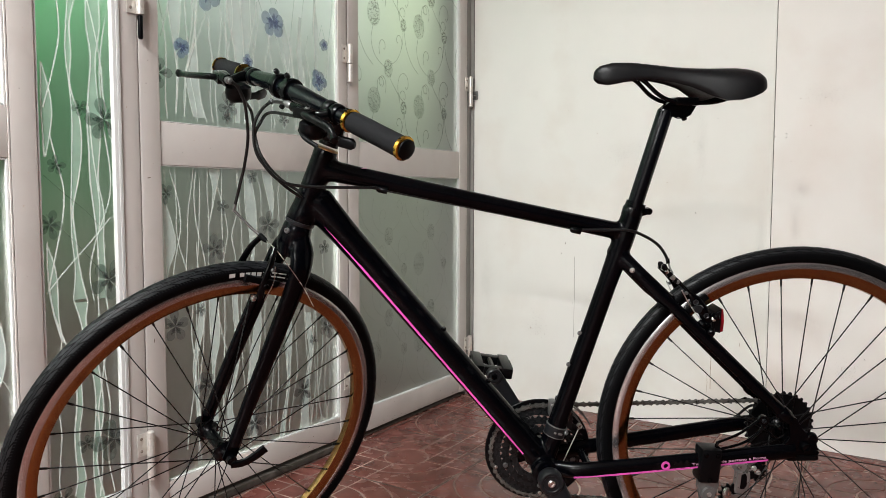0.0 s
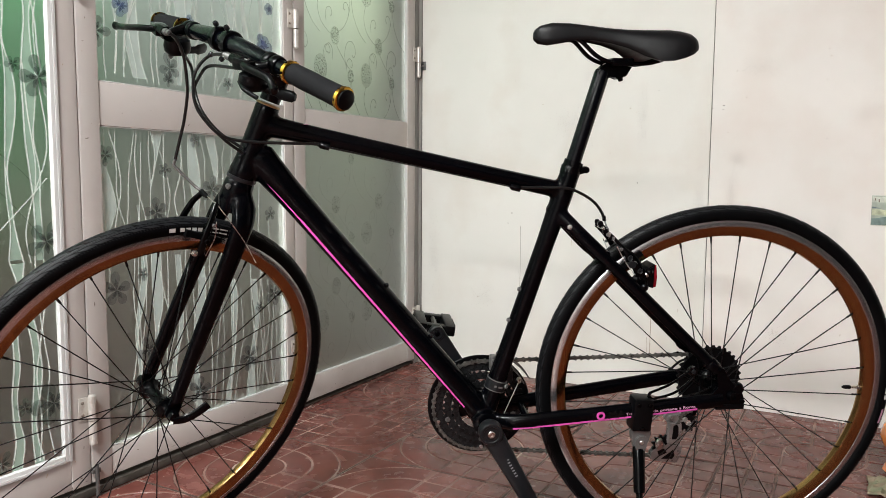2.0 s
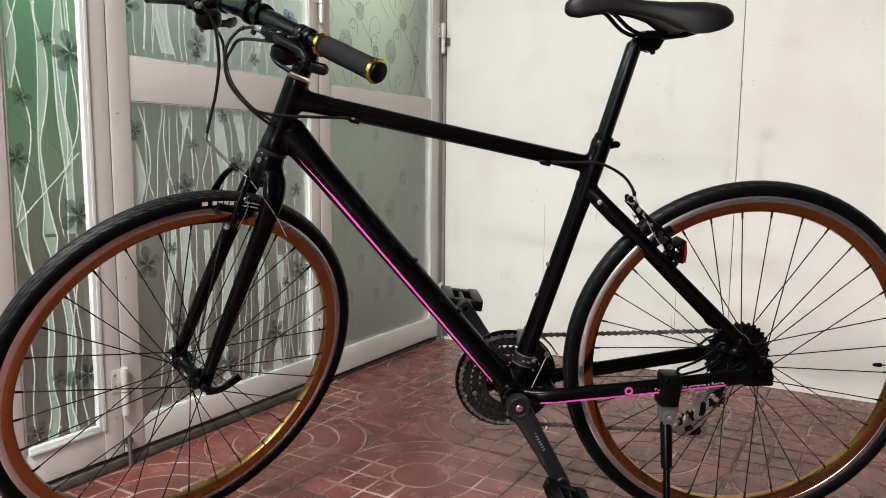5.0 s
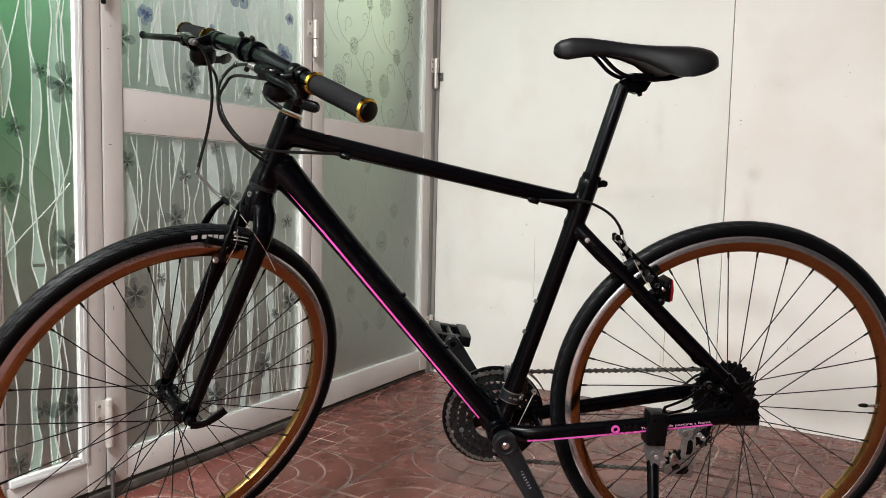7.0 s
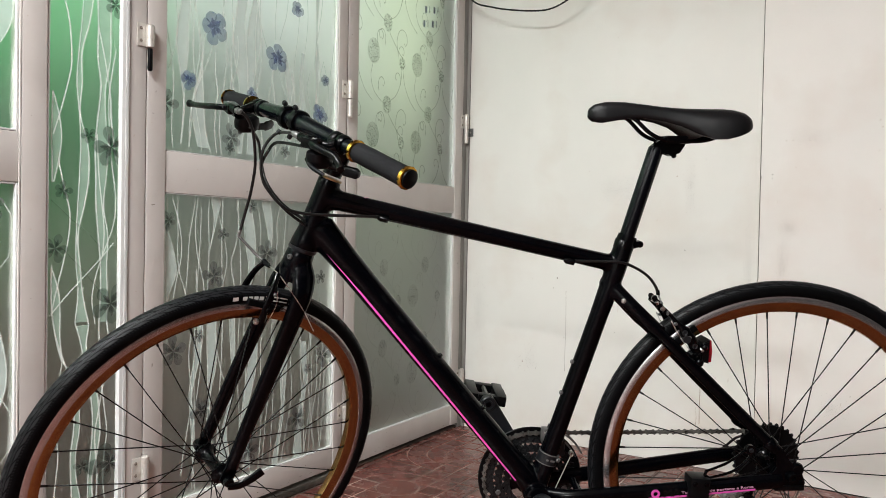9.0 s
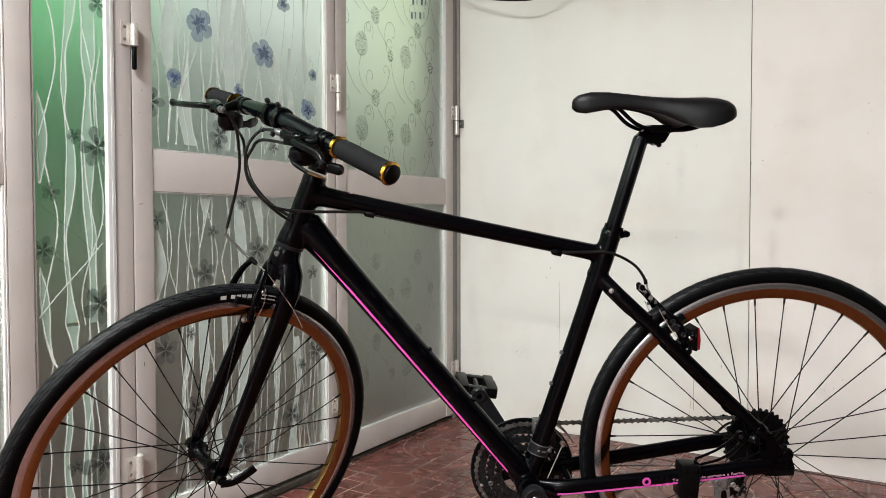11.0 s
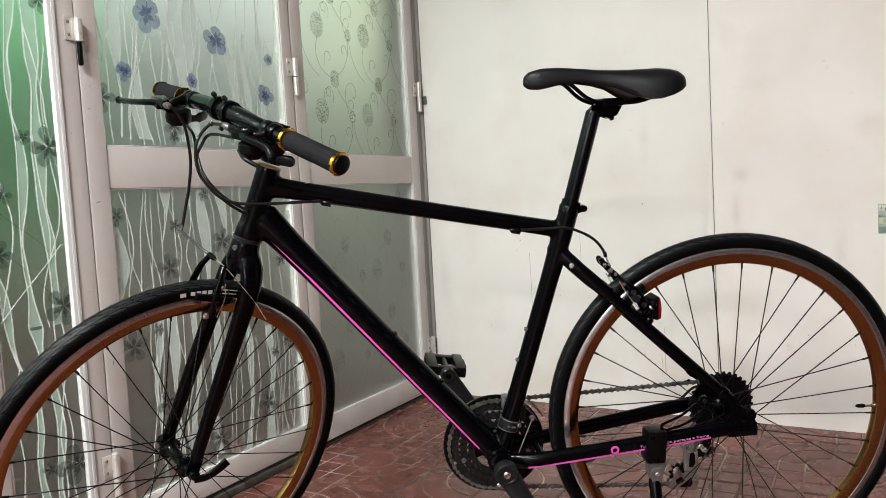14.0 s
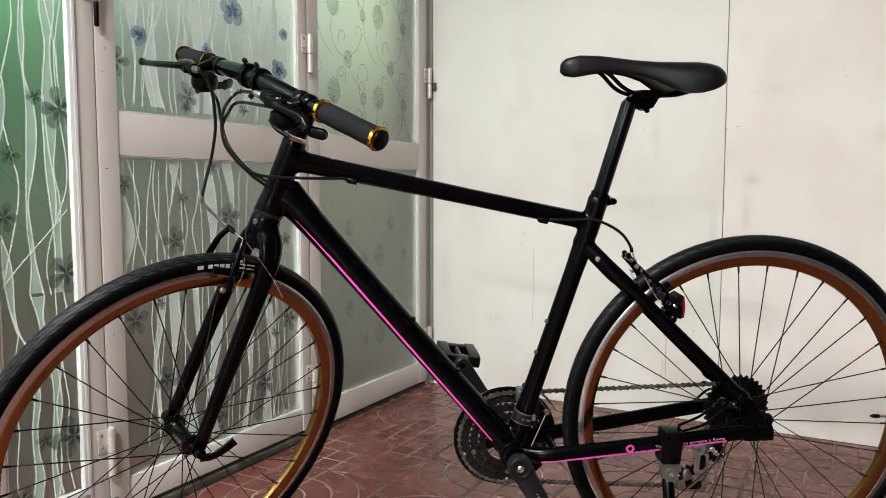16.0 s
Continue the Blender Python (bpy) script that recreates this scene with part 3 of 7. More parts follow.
class Print:
    """The print on one pane: white stems and pale blades. Each line is (top, bottom, side places at even steps)."""

    def __init__(self, hole, reach_up, reach_down, width):
        self.pane, self.a, self.b, self.z0, z1 = hole
        self.z1 = min(z1, 1.75)
        self.up, self.down, self.width = reach_up, reach_down, width
        self.lines, self.fills, self.count = bmesh.new(), bmesh.new(), 0

    def path(self, top, low, ys):
        n = len(ys)
        pts = [(y - 0.0045, top + (low - top) * k / (n - 1)) for k, y in enumerate(ys)]
        lean0, lean1 = (pts[0][0] - pts[1][0]) * 0.5, (pts[-1][0] - pts[-2][0]) * 0.5
        if top > self.up:
            pts = [(pts[0][0] + lean0, top + 0.05), *pts]
            if top > 1.0:
                pts = [(pts[0][0] - lean0 * (k - 1), top + 0.05 * k) for k in range(6, 1, -1)] + pts
        if low < self.down:
            pts = pts + [(pts[-1][0] + lean1, low - 0.05)]
        return pts

    def stem(self, top, low, ys):
        self.count += 1
        stem_line(self.lines, self.path(top, low, ys), self.a, self.b, self.z0, self.z1, -0.0114 + 0.00003 * self.count, self.width * (0.85 + 0.3 * ((self.count * 7) % 5) / 4))

    def blade(self, left, right):
        self.stem(*left)
        self.stem(*right)
        sides = [[(p.y, p.z) for p in curve([(0, y, z) for y, z in self.path(*side)], 7)] for side in (left, right)]
        top, low = min(min(s[0][1] for s in sides), self.z1), max(max(s[-1][1] for s in sides), self.z0)
        prev = None
        for k in range(61):
            z = top + (low - top) * k / 60
            cur = []
            for line in sides:
                i = next((j for j in range(len(line) - 1) if line[j][1] >= z >= line[j + 1][1]), None)
                if i is None:
                    y = line[-1][0] if z < line[-1][1] else line[0][0]
                else:
                    f = (line[i][1] - z) / max(1e-6, line[i][1] - line[i + 1][1])
                    y = line[i][0] + (line[i + 1][0] - line[i][0]) * f
                cur.append(self.fills.verts.new((-0.0125 + 0.00004 * self.count, min(max(y, self.a), self.b), z)))
            if prev:
                self.fills.faces.new((prev[0], prev[1], cur[1], cur[0]))
            prev = cur

    def fine(self, seed, low, high, count):
        """Thin stems between the others, some of them ending in a tip."""
        rnd = random.Random(seed)
        for k in range(count):
            y = self.a + (self.b - self.a) * (k + rnd.random()) / count
            top = high - rnd.random() ** 2 * (high - low) * 0.5
            lean, size, turn = rnd.uniform(-0.03, 0.03), rnd.uniform(0.004, 0.012), rnd.uniform(0, 6.3)
            self.stem(top, low, [y + lean * q / 9 + size * math.sin(turn + q * 0.9) for q in range(10)])

    def done(self, tint):
        part("printed_film", self.fills, tint, self.pane, "pale mint printed blades", smooth=0)
        part("printed_stems", self.lines, M_LINE, self.pane, "white wavy printed stems", smooth=0)


# leaf C, next to the wall
leaf_c, holes_c = door_panel(-0.74, -0.032, 0.05, 0.052, 0.018, 0.094, True, "beige aluminium folding door leaf with swirl-printed frosted glass", 0.003)
UNIT, RISE = 0.254, 0.275


def stem_line(bm, pts, a, b, z0, z1, x, width=0.0012):
    """A thin printed line through (y, z) points, cut off at the pane's edge."""
    line = curve([(0, p[0], p[1]) for p in pts], 7)
    prev = None
    for i, p in enumerate(line):
        if not (a < p.y < b and z0 < p.z < z1):
            prev = None
            continue
        d = (line[min(i + 1, len(line) - 1)] - line[max(i - 1, 0)]).normalized()
        cur = (bm.verts.new((x, p.y - d.z * width, p.z + d.y * width)), bm.verts.new((x, p.y + d.z * width, p.z - d.y * width)))
        if prev:
            bm.faces.new((prev[0], prev[1], cur[1], cur[0]))
        prev = cur


CURL = [(0.0, 0.0), (-0.006, 0.04), (0.006, 0.075), (0.03, 0.086), (0.05, 0.072), (0.054, 0.048), (0.044, 0.034), (0.037, 0.041)]
for i, (pane, a, b, z0, z1) in enumerate(holes_c):
    ink, haze = bmesh.new(), bmesh.new()
    x = -0.0112
    zt = min(z1, 1.75)
    for row in range(-6, 4):
        for col in range(-3, 4):
            oy, oz = -0.598 + UNIT * col, 1.360 + RISE * row + 0.004 * col
            for dy, dz, r in ((0.0, 0.0, 0.036), (0.076, 0.110, 0.026), (0.162, -0.009, 0.019)):
                if a + r < oy + dy < b - r and z0 + r < oz + dz < zt - r:
                    dandelion(ink, haze, oy + dy, oz + dz, r * 0.9, row * 50 + col * 7 + r, x + 0.0008)
            for pts in ([(-0.004, -0.04), (-0.014, -0.085), (0.004, -0.13), (0.045, -0.158), (0.07, -0.16)], [(0.085, 0.08), (0.108, 0.055), (0.14, 0.025), (0.158, 0.012)],
                        [(0.16, -0.028), (0.155, -0.075), (0.128, -0.125), (0.085, -0.155)], [(0.166, -0.028), (0.178, -0.08), (0.21, -0.13), (0.25, -0.16)]):
                stem_line(ink, [(oy + u, oz + v) for u, v in pts], a, b, z0, zt, x)
            for cy, cz, k, hand in ((0.135, 0.02, 1.0, 1), (0.142, 0.0, 0.55, 1), (0.02, 0.03, 0.55, 1), (0.03, -0.125, 0.55, 1), (0.02, -0.12, 0.0, 1), (0.15, -0.09, 0.5, -1), (0.06, 0.03, 0.6, -1)):
                if k:
                    stem_line(ink, [(oy + cy + hand * k * u, oz + cz + k * v) for u, v in CURL], a, b, z0, zt, x)
    part("printed_haze", haze, M_HAZE if i else M_FAINT, pane, "soft green printed flower heads", smooth=0)
    part("printed_swirls", ink, M_INK if i else M_FAINT, pane, "thin dark green printed swirls", smooth=0)
marks = bmesh.new()
for y, z, n in ((-0.30, 1.575, 4), (-0.31, 1.522, 4)):
    for k in range(n):
        box(marks, (-0.0108, y + 0.028 * k, z + 0.006 * k - 0.012), (-0.0104, y + 0.028 * k + (0.004 if k % 2 else 0.012), z + 0.006 * k + 0.012))
part("pen_marks", marks, M_VEINBLUE, holes_c[1][0], "faint blue pen marks as plain bars", smooth=0)
hinge(-0.0235, 1.177, leaf_c, 0.112, (True, False))
hinge(-0.024, 0.175, leaf_c, 0.112, (True, False))

leaf_b, holes_b = door_panel(-1.459, -0.746, 0.052, 0.039, 0.03, 0.098, True, "beige aluminium folding door leaf with flower-printed frosted glass", 0.003)
low_b = Print(holes_b[0], 0.825, 0.7, 0.0013)
low_b.stem(0.839, 0.795, (-1.388, -1.387, -1.389))
low_b.stem(0.838, 0.598, (-1.374, -1.358, -1.347, -1.346, -1.357, -1.367))
low_b.stem(0.838, 0.608, (-1.357, -1.358, -1.356, -1.357, -1.350, -1.334))
low_b.blade((0.770, 0.611, (-1.391, -1.395, -1.391, -1.391)), (0.770, 0.600, (-1.390, -1.370, -1.360, -1.381)))
low_b.stem(0.841, 0.613, (-1.305, -1.312, -1.321, -1.325, -1.327, -1.331))
low_b.stem(0.836, 0.637, (-1.298, -1.304, -1.303, -1.295, -1.280))
low_b.stem(0.840, 0.635, (-1.262, -1.265, -1.262, -1.262, -1.264))
low_b.blade((0.835, 0.709, (-1.256, -1.247, -1.250, -1.260)), (0.834, 0.709, (-1.225, -1.242, -1.259)))
low_b.stem(0.797, 0.624, (-1.232, -1.213, -1.203, -1.214))
low_b.stem(0.838, 0.619, (-1.168, -1.164, -1.172, -1.189, -1.178))
low_b.blade((0.837, 0.624, (-1.141, -1.144, -1.141, -1.130, -1.126)), (0.831, 0.622, (-1.124, -1.111, -1.104, -1.106, -1.114)))
low_b.stem(0.836, 0.693, (-1.102, -1.089, -1.087, -1.088))
low_b.blade((0.832, 0.713, (-1.081, -1.064, -1.050)), (0.834, 0.713, (-1.051, -1.041, -1.045)))
low_b.stem(0.827, 0.728, (-1.014, -1.025, -1.020))
low_b.stem(0.602, 0.206, (-1.316, -1.314, -1.315, -1.320, -1.317, -1.309, -1.315, -1.324, -1.334))
low_b.blade((0.587, 0.255, (-1.291, -1.293, -1.295, -1.303, -1.312, -1.318, -1.314, -1.310)), (0.586, 0.253, (-1.282, -1.280, -1.278, -1.286, -1.299, -1.310, -1.305, -1.300)))
low_b.blade((0.599, 0.216, (-1.265, -1.265, -1.265, -1.264, -1.262, -1.260, -1.259, -1.263, -1.266)), (0.596, 0.211, (-1.238, -1.237, -1.236, -1.234, -1.236, -1.249, -1.253, -1.248, -1.244)))
low_b.stem(0.497, 0.190, (-1.240, -1.231, -1.217, -1.199, -1.213, -1.224, -1.222))
low_b.blade((0.535, 0.189, (-1.191, -1.190, -1.186, -1.182, -1.186, -1.198, -1.213, -1.217)), (0.533, 0.182, (-1.175, -1.173, -1.172, -1.170, -1.174, -1.189, -1.198, -1.189)))
low_b.stem(0.515, 0.218, (-1.142, -1.140, -1.135, -1.134, -1.135, -1.146, -1.156))
low_b.blade((0.527, 0.169, (-1.117, -1.116, -1.119, -1.130, -1.138, -1.145, -1.141, -1.137)), (0.525, 0.163, (-1.102, -1.095, -1.093, -1.100, -1.114, -1.130, -1.124, -1.117)))
low_b.stem(0.504, 0.150, (-1.040, -1.039, -1.037, -1.042, -1.050, -1.056, -1.061, -1.066))
low_b.blade((0.452, 0.139, (-1.003, -1.000, -1.002, -1.000, -0.995, -1.008, -1.024)), (0.450, 0.135, (-0.987, -0.977, -0.980, -0.985, -0.989, -0.998, -1.007)))
low_b.stem(0.415, 0.131, (-0.965, -0.961, -0.958, -0.958, -0.969, -0.980, -0.991))
low_b.blade((0.442, 0.127, (-0.921, -0.918, -0.908, -0.914, -0.927, -0.937, -0.945)), (0.439, 0.119, (-0.901, -0.895, -0.891, -0.899, -0.910, -0.914, -0.911)))
low_b.stem(0.470, 0.132, (-0.883, -0.886, -0.888, -0.889, -0.883, -0.880, -0.889, -0.898))
low_b.stem(0.433, 0.113, (-0.853, -0.851, -0.849, -0.854, -0.867, -0.868, -0.856))
low_b.stem(0.429, 0.115, (-0.822, -0.821, -0.819, -0.818, -0.818, -0.824, -0.831))
low_b.fine(71, 0.10, 0.84, 11)
low_b.done(M_MINT)
print_blooms(*holes_b[0], [(-1.064, 0.698, 0.04, 15), (-1.247, 0.643, 0.04, -10), (-1.385, 0.78, 0.024, 40), (-1.218, 0.749, 0.02, 20), (-1.118, 0.826, 0.02, 60), (-1.367, 0.465, 0.042, 0), (-1.292, 0.496, 0.018, 30),
                           (-0.828, 0.387, 0.042, 20), (-0.89, 0.355, 0.018, -30), (-0.933, 0.215, 0.04, 50), (-1.122, 0.165, 0.038, 10), (-1.282, 0.305, 0.036, 45), (-0.838, 0.625, 0.024, 0)], M_PETAL, M_VEIN, 0.3)
high_b = Print(holes_b[1], 1.29, 0.0, 0.0014)
high_b.stem(1.304, 1.141, (-1.370, -1.364, -1.372, -1.389))
high_b.blade((1.308, 0.967, (-1.354, -1.365, -1.367, -1.360, -1.350, -1.345, -1.348, -1.352)), (1.315, 0.968, (-1.326, -1.332, -1.332, -1.336, -1.344, -1.342, -1.345, -1.350)))
high_b.stem(1.314, 1.101, (-1.329, -1.318, -1.319, -1.315, -1.311))
high_b.stem(1.317, 0.962, (-1.317, -1.305, -1.291, -1.295, -1.308, -1.323, -1.322, -1.329))
high_b.blade((1.195, 0.965, (-1.289, -1.295, -1.310, -1.321, -1.313, -1.301)), (1.246, 0.956, (-1.285, -1.288, -1.290, -1.286, -1.283, -1.277, -1.261)))
high_b.stem(1.224, 0.963, (-1.257, -1.278, -1.301, -1.319, -1.327, -1.326))
high_b.stem(1.213, 0.957, (-1.249, -1.249, -1.241, -1.247, -1.249, -1.242))
high_b.stem(1.342, 0.961, (-1.223, -1.230, -1.218, -1.203, -1.197, -1.202, -1.205, -1.200, -1.195))
high_b.stem(1.349, 1.115, (-1.196, -1.195, -1.195, -1.198, -1.194, -1.186))
high_b.blade((1.353, 0.961, (-1.180, -1.186, -1.192, -1.186, -1.173, -1.167, -1.166, -1.169, -1.171)), (1.362, 0.962, (-1.145, -1.153, -1.150, -1.142, -1.139, -1.142, -1.150, -1.154, -1.158)))
high_b.blade((1.366, 0.961, (-1.127, -1.139, -1.145, -1.144, -1.141, -1.136, -1.134, -1.137, -1.140)), (1.371, 0.963, (-1.109, -1.098, -1.097, -1.106, -1.119, -1.126, -1.124, -1.118, -1.111)))
high_b.stem(1.374, 1.257, (-1.099, -1.095, -1.071))
high_b.stem(1.283, 0.963, (-1.092, -1.090, -1.099, -1.110, -1.101, -1.087, -1.086))
high_b.stem(1.389, 1.289, (-1.039, -1.043, -1.040))
high_b.stem(1.365, 1.292, (-1.000, -1.012, -1.024))
high_b.stem(1.212, 0.964, (-1.029, -1.007, -0.987, -0.984, -1.003, -1.036))
high_b.stem(1.204, 0.964, (-1.045, -1.058, -1.065, -1.052, -1.040, -1.032))
high_b.blade((1.245, 0.961, (-1.006, -1.001, -0.991, -0.980, -0.986, -0.993, -1.001)), (1.258, 0.962, (-0.997, -0.981, -0.967, -0.960, -0.966, -0.977, -0.993)))
high_b.stem(1.325, 0.959, (-0.952, -0.960, -0.967, -0.964, -0.958, -0.944, -0.942, -0.948))
high_b.blade((1.276, 1.043, (-0.936, -0.941, -0.946, -0.940, -0.935, -0.931)), (1.333, 1.044, (-0.915, -0.922, -0.927, -0.929, -0.920, -0.914, -0.920)))
high_b.stem(1.231, 1.011, (-0.899, -0.911, -0.892, -0.891, -0.897))
high_b.blade((1.306, 1.049, (-0.876, -0.880, -0.874, -0.874, -0.879, -0.875)), (1.314, 1.052, (-0.866, -0.858, -0.858, -0.865, -0.869, -0.852)))
high_b.stem(1.271, 1.053, (-0.841, -0.857, -0.864, -0.856, -0.843))
high_b.stem(1.260, 1.078, (-0.837, -0.823, -0.816, -0.823, -0.834))
high_b.fine(72, 0.955, 1.42, 9)
high_b.done(M_MINT)
pane, a, b, z0, z1 = holes_b[1]
print_blooms(pane, a, b, z0, 1.75, [(-1.255, 1.272, 0.045, -28), (-1.033, 1.243, 0.042, 0), (-0.955, 1.396, 0.026, 20), (-1.16, 1.45, 0.04, 10), (-0.856, 1.109, 0.034, 30), (-0.833, 1.215, 0.02, -15), (-1.332, 1.125, 0.026, 50), (-1.127, 1.122, 0.02, 0)], M_PETALBLUE, M_VEINBLUE, 0.42)
print_blooms(pane, a, b, z0, 1.75, [(-1.398, 1.057, 0.036, 20), (-1.195, 1.0, 0.036, -25), (-1.2, 0.972, 0.018, 40), (-1.0, 0.985, 0.02, 30)], M_PETAL, M_VEIN, 0.3, -0.0095)
hinge(-0.743, 1.175, leaf_b, 0.112, (True, False))
hinge(-0.743, 0.177, leaf_b, 0.08, (True, False))

leaf_a, holes_a = door_panel(-1.742, -1.462, 0.051, 0.046, 0.03, 0.1, False, "narrow beige fixed door leaf with flower-printed frosted glass and white beads", 0.016, 0.008)
print_a = Print(holes_a[0], 1.24, 0.13, 0.0015)
print_a.stem(1.250, 0.950, (-1.649, -1.636, -1.630, -1.629, -1.639, -1.652, -1.667))
print_a.blade((1.040, 0.852, (-1.668, -1.670, -1.671, -1.669, -1.668)), (1.034, 0.852, (-1.666, -1.654, -1.649, -1.655, -1.665)))
print_a.stem(0.897, 0.580, (-1.655, -1.643, -1.630, -1.632, -1.643, -1.656, -1.668))
print_a.blade((1.260, 0.557, (-1.603, -1.607, -1.613, -1.617, -1.611, -1.607, -1.609, -1.612, -1.615, -1.615, -1.610, -1.616)), (1.260, 0.550, (-1.580, -1.590, -1.606, -1.605, -1.609, -1.591, -1.588, -1.597, -1.611, -1.606, -1.599, -1.585)))
print_a.blade((1.260, 0.553, (-1.572, -1.569, -1.570, -1.562, -1.568, -1.574, -1.572, -1.571, -1.565, -1.559, -1.558, -1.561)), (1.260, 0.550, (-1.539, -1.540, -1.540, -1.551, -1.550, -1.543, -1.547, -1.553, -1.542, -1.544, -1.542, -1.542)))
print_a.stem(1.194, 0.900, (-1.569, -1.557, -1.547, -1.539, -1.537, -1.530, -1.522))
print_a.stem(1.154, 0.550, (-1.526, -1.536, -1.543, -1.542, -1.539, -1.531, -1.524, -1.528, -1.548, -1.568, -1.578, -1.570))
print_a.stem(0.962, 0.700, (-1.570, -1.567, -1.563, -1.556, -1.551, -1.554))
print_a.blade((0.680, 0.480, (-1.668, -1.669, -1.666, -1.658, -1.645)), (0.675, 0.480, (-1.668, -1.653, -1.649, -1.649, -1.643)))
print_a.blade((0.532, 0.120, (-1.659, -1.641, -1.622, -1.616, -1.617, -1.623, -1.622, -1.620, -1.630)), (0.480, 0.120, (-1.645, -1.610, -1.605, -1.604, -1.612, -1.610, -1.601, -1.608)))
print_a.blade((0.557, 0.120, (-1.616, -1.602, -1.594, -1.582, -1.575, -1.574, -1.578, -1.583, -1.583, -1.580)), (0.550, 0.120, (-1.585, -1.590, -1.577, -1.565, -1.559, -1.556, -1.563, -1.574, -1.571, -1.560)))
print_a.stem(0.553, 0.120, (-1.561, -1.560, -1.557, -1.552, -1.546, -1.540, -1.545, -1.549, -1.544, -1.535))
print_a.stem(0.550, 0.120, (-1.542, -1.537, -1.544, -1.552, -1.560, -1.568, -1.566, -1.562, -1.564, -1.570))
print_a.stem(0.480, 0.120, (-1.643, -1.652, -1.660, -1.655, -1.651, -1.656, -1.659, -1.650))
print_a.done(M_MINTGREEN)
pane, a, b, z0, z1 = holes_a[0]
print_blooms(pane, a, b, z0, 1.75, [(-1.537, 0.937, 0.046, -15), (-1.59, 0.957, 0.02, 40), (-1.646, 0.835, 0.022, 10), (-1.662, 0.715, 0.03, 25), (-1.535, 0.592, 0.048, 30), (-1.533, 0.238, 0.056, -20), (-1.598, 0.246, 0.02, 0), (-1.652, 0.14, 0.026, 30), (-1.53, 1.25, 0.03, 20)], M_PETALGREEN, M_VEIN, 0.3)
hinge(-1.4605, 1.171, leaf_a, 0.1, (True, False), True)
hinge(-1.4615, 0.181, leaf_a, 0.112, (True, False))

pane, a, b, z0, z1 = holes_a[0]
for pts, width, ink in (([(-1.678, 0.575), (-1.64, 0.617), (-1.609, 0.648), (-1.57, 0.687), (-1.533, 0.727)], 0.0013, M_LINE), ([(-1.676, 0.815), (-1.63, 0.775), (-1.591, 0.744), (-1.558, 0.71)], 0.0006, M_INK), ([(-1.674, 0.737), (-1.609, 0.672), (-1.545, 0.597)], 0.0006, M_INK)):
    cracks = bmesh.new()
    stem_line(cracks, pts, a, b, z0, z1, -0.0092, width)
    part("crack", cracks, ink, pane, "thin crack in the pane", smooth=0)

leaf_d, holes_d = door_panel(-2.5, -1.7435, 0.05, 0.002, 0.03, 0.108, True, "beige aluminium folding door leaf with flower-printed frosted glass", 0.005)
print_stems(holes_d, 63)
print_blooms(*holes_d[0], [(-1.79, 0.8, 0.03, 0), (-1.82, 0.6, 0.04, 20)], M_PETAL, M_VEIN, 0.3)
print_blooms(*holes_d[1], [(-1.83, 1.2, 0.04, 10), (-1.8, 0.97, 0.03, 0)], M_PETAL, M_VEIN, 0.3)
leaf_e, holes_e = door_panel(-3.216, -2.506, 0.05, 0.05, 0.03, 0.108, True, "beige aluminium folding door leaf with plain frosted glass", 0.01)

# grime and grazes along the feet of the door leaves
rnd = random.Random(77)
for leaf, ya, yb, foot, amount in ((leaf_a, -1.735, -1.47, 0.03, 30), (leaf_b, -1.45, -0.76, 0.03, 26), (leaf_c, -0.73, -0.05, 0.018, 16)):
    grime = bmesh.new()
    for k in range(amount):
        y, z, far, rise = rnd.uniform(ya, yb), foot + 0.002 + 0.014 * rnd.random() ** 2, rnd.uniform(0.003, 0.012), rnd.uniform(0.0005, 0.0014)
        grime.faces.new([grime.verts.new((0.0005, max(ya, y - far), z)), grime.verts.new((0.0005, y, z - rise)), grime.verts.new((0.0005, min(yb, y + far), z + rise * 0.4)), grime.verts.new((0.0005, y + far * 0.2, z + rise))])
    part("grime", grime, M_GRIME, leaf, "dark grime along the door's foot", smooth=0)

# bottom track, door frame and drop bolt
structure("door_track", (-0.05, -3.2, 0.0005), (0.004, -0.745, 0.019), M_SILL, "strip under the doors: grey aluminium track, dark gap strip at the end", 0.002)
# No track here: a dark strip paints the gap's shade under leaf C.
structure("door_gap_dark", (-0.05, -0.744, 0.0005), (-0.006, -0.031, 0.007), M_JOINT, "strip under the doors: grey aluminium track, dark gap strip at the end", 0.002)
jamb = box(bmesh.new(), (-0.05, -0.0285, 0.0), (-0.001, -0.0005, 2.155), 0.0012)
box(jamb, (-0.0009, -0.0042, 0.0), (0.0125, -0.0005, 2.155), 0.001)
tagged(part("door_jamb", jamb, M_JAMB), "grey aluminium door jamb", "", "", "structure")
structure("door_header", (-0.06, -3.2, 2.123), (0.0, -0.03, 2.157), M_JAMB, "grey aluminium door header", 0.0015)
bolt_rod = tagged(part("drop_bolt", sweep(bmesh.new(), [(0.013, -1.456, 0.002), (0.013, -1.456, 0.075)], 0.0045, 10), M_GREYMETAL), "grey steel drop bolt at the door foot", "door bolt")
part("bracket", box(bmesh.new(), (0.0005, -1.466, 0.055), (0.012, -1.446, 0.065), 0.001), M_GREYMETAL, bolt_rod)
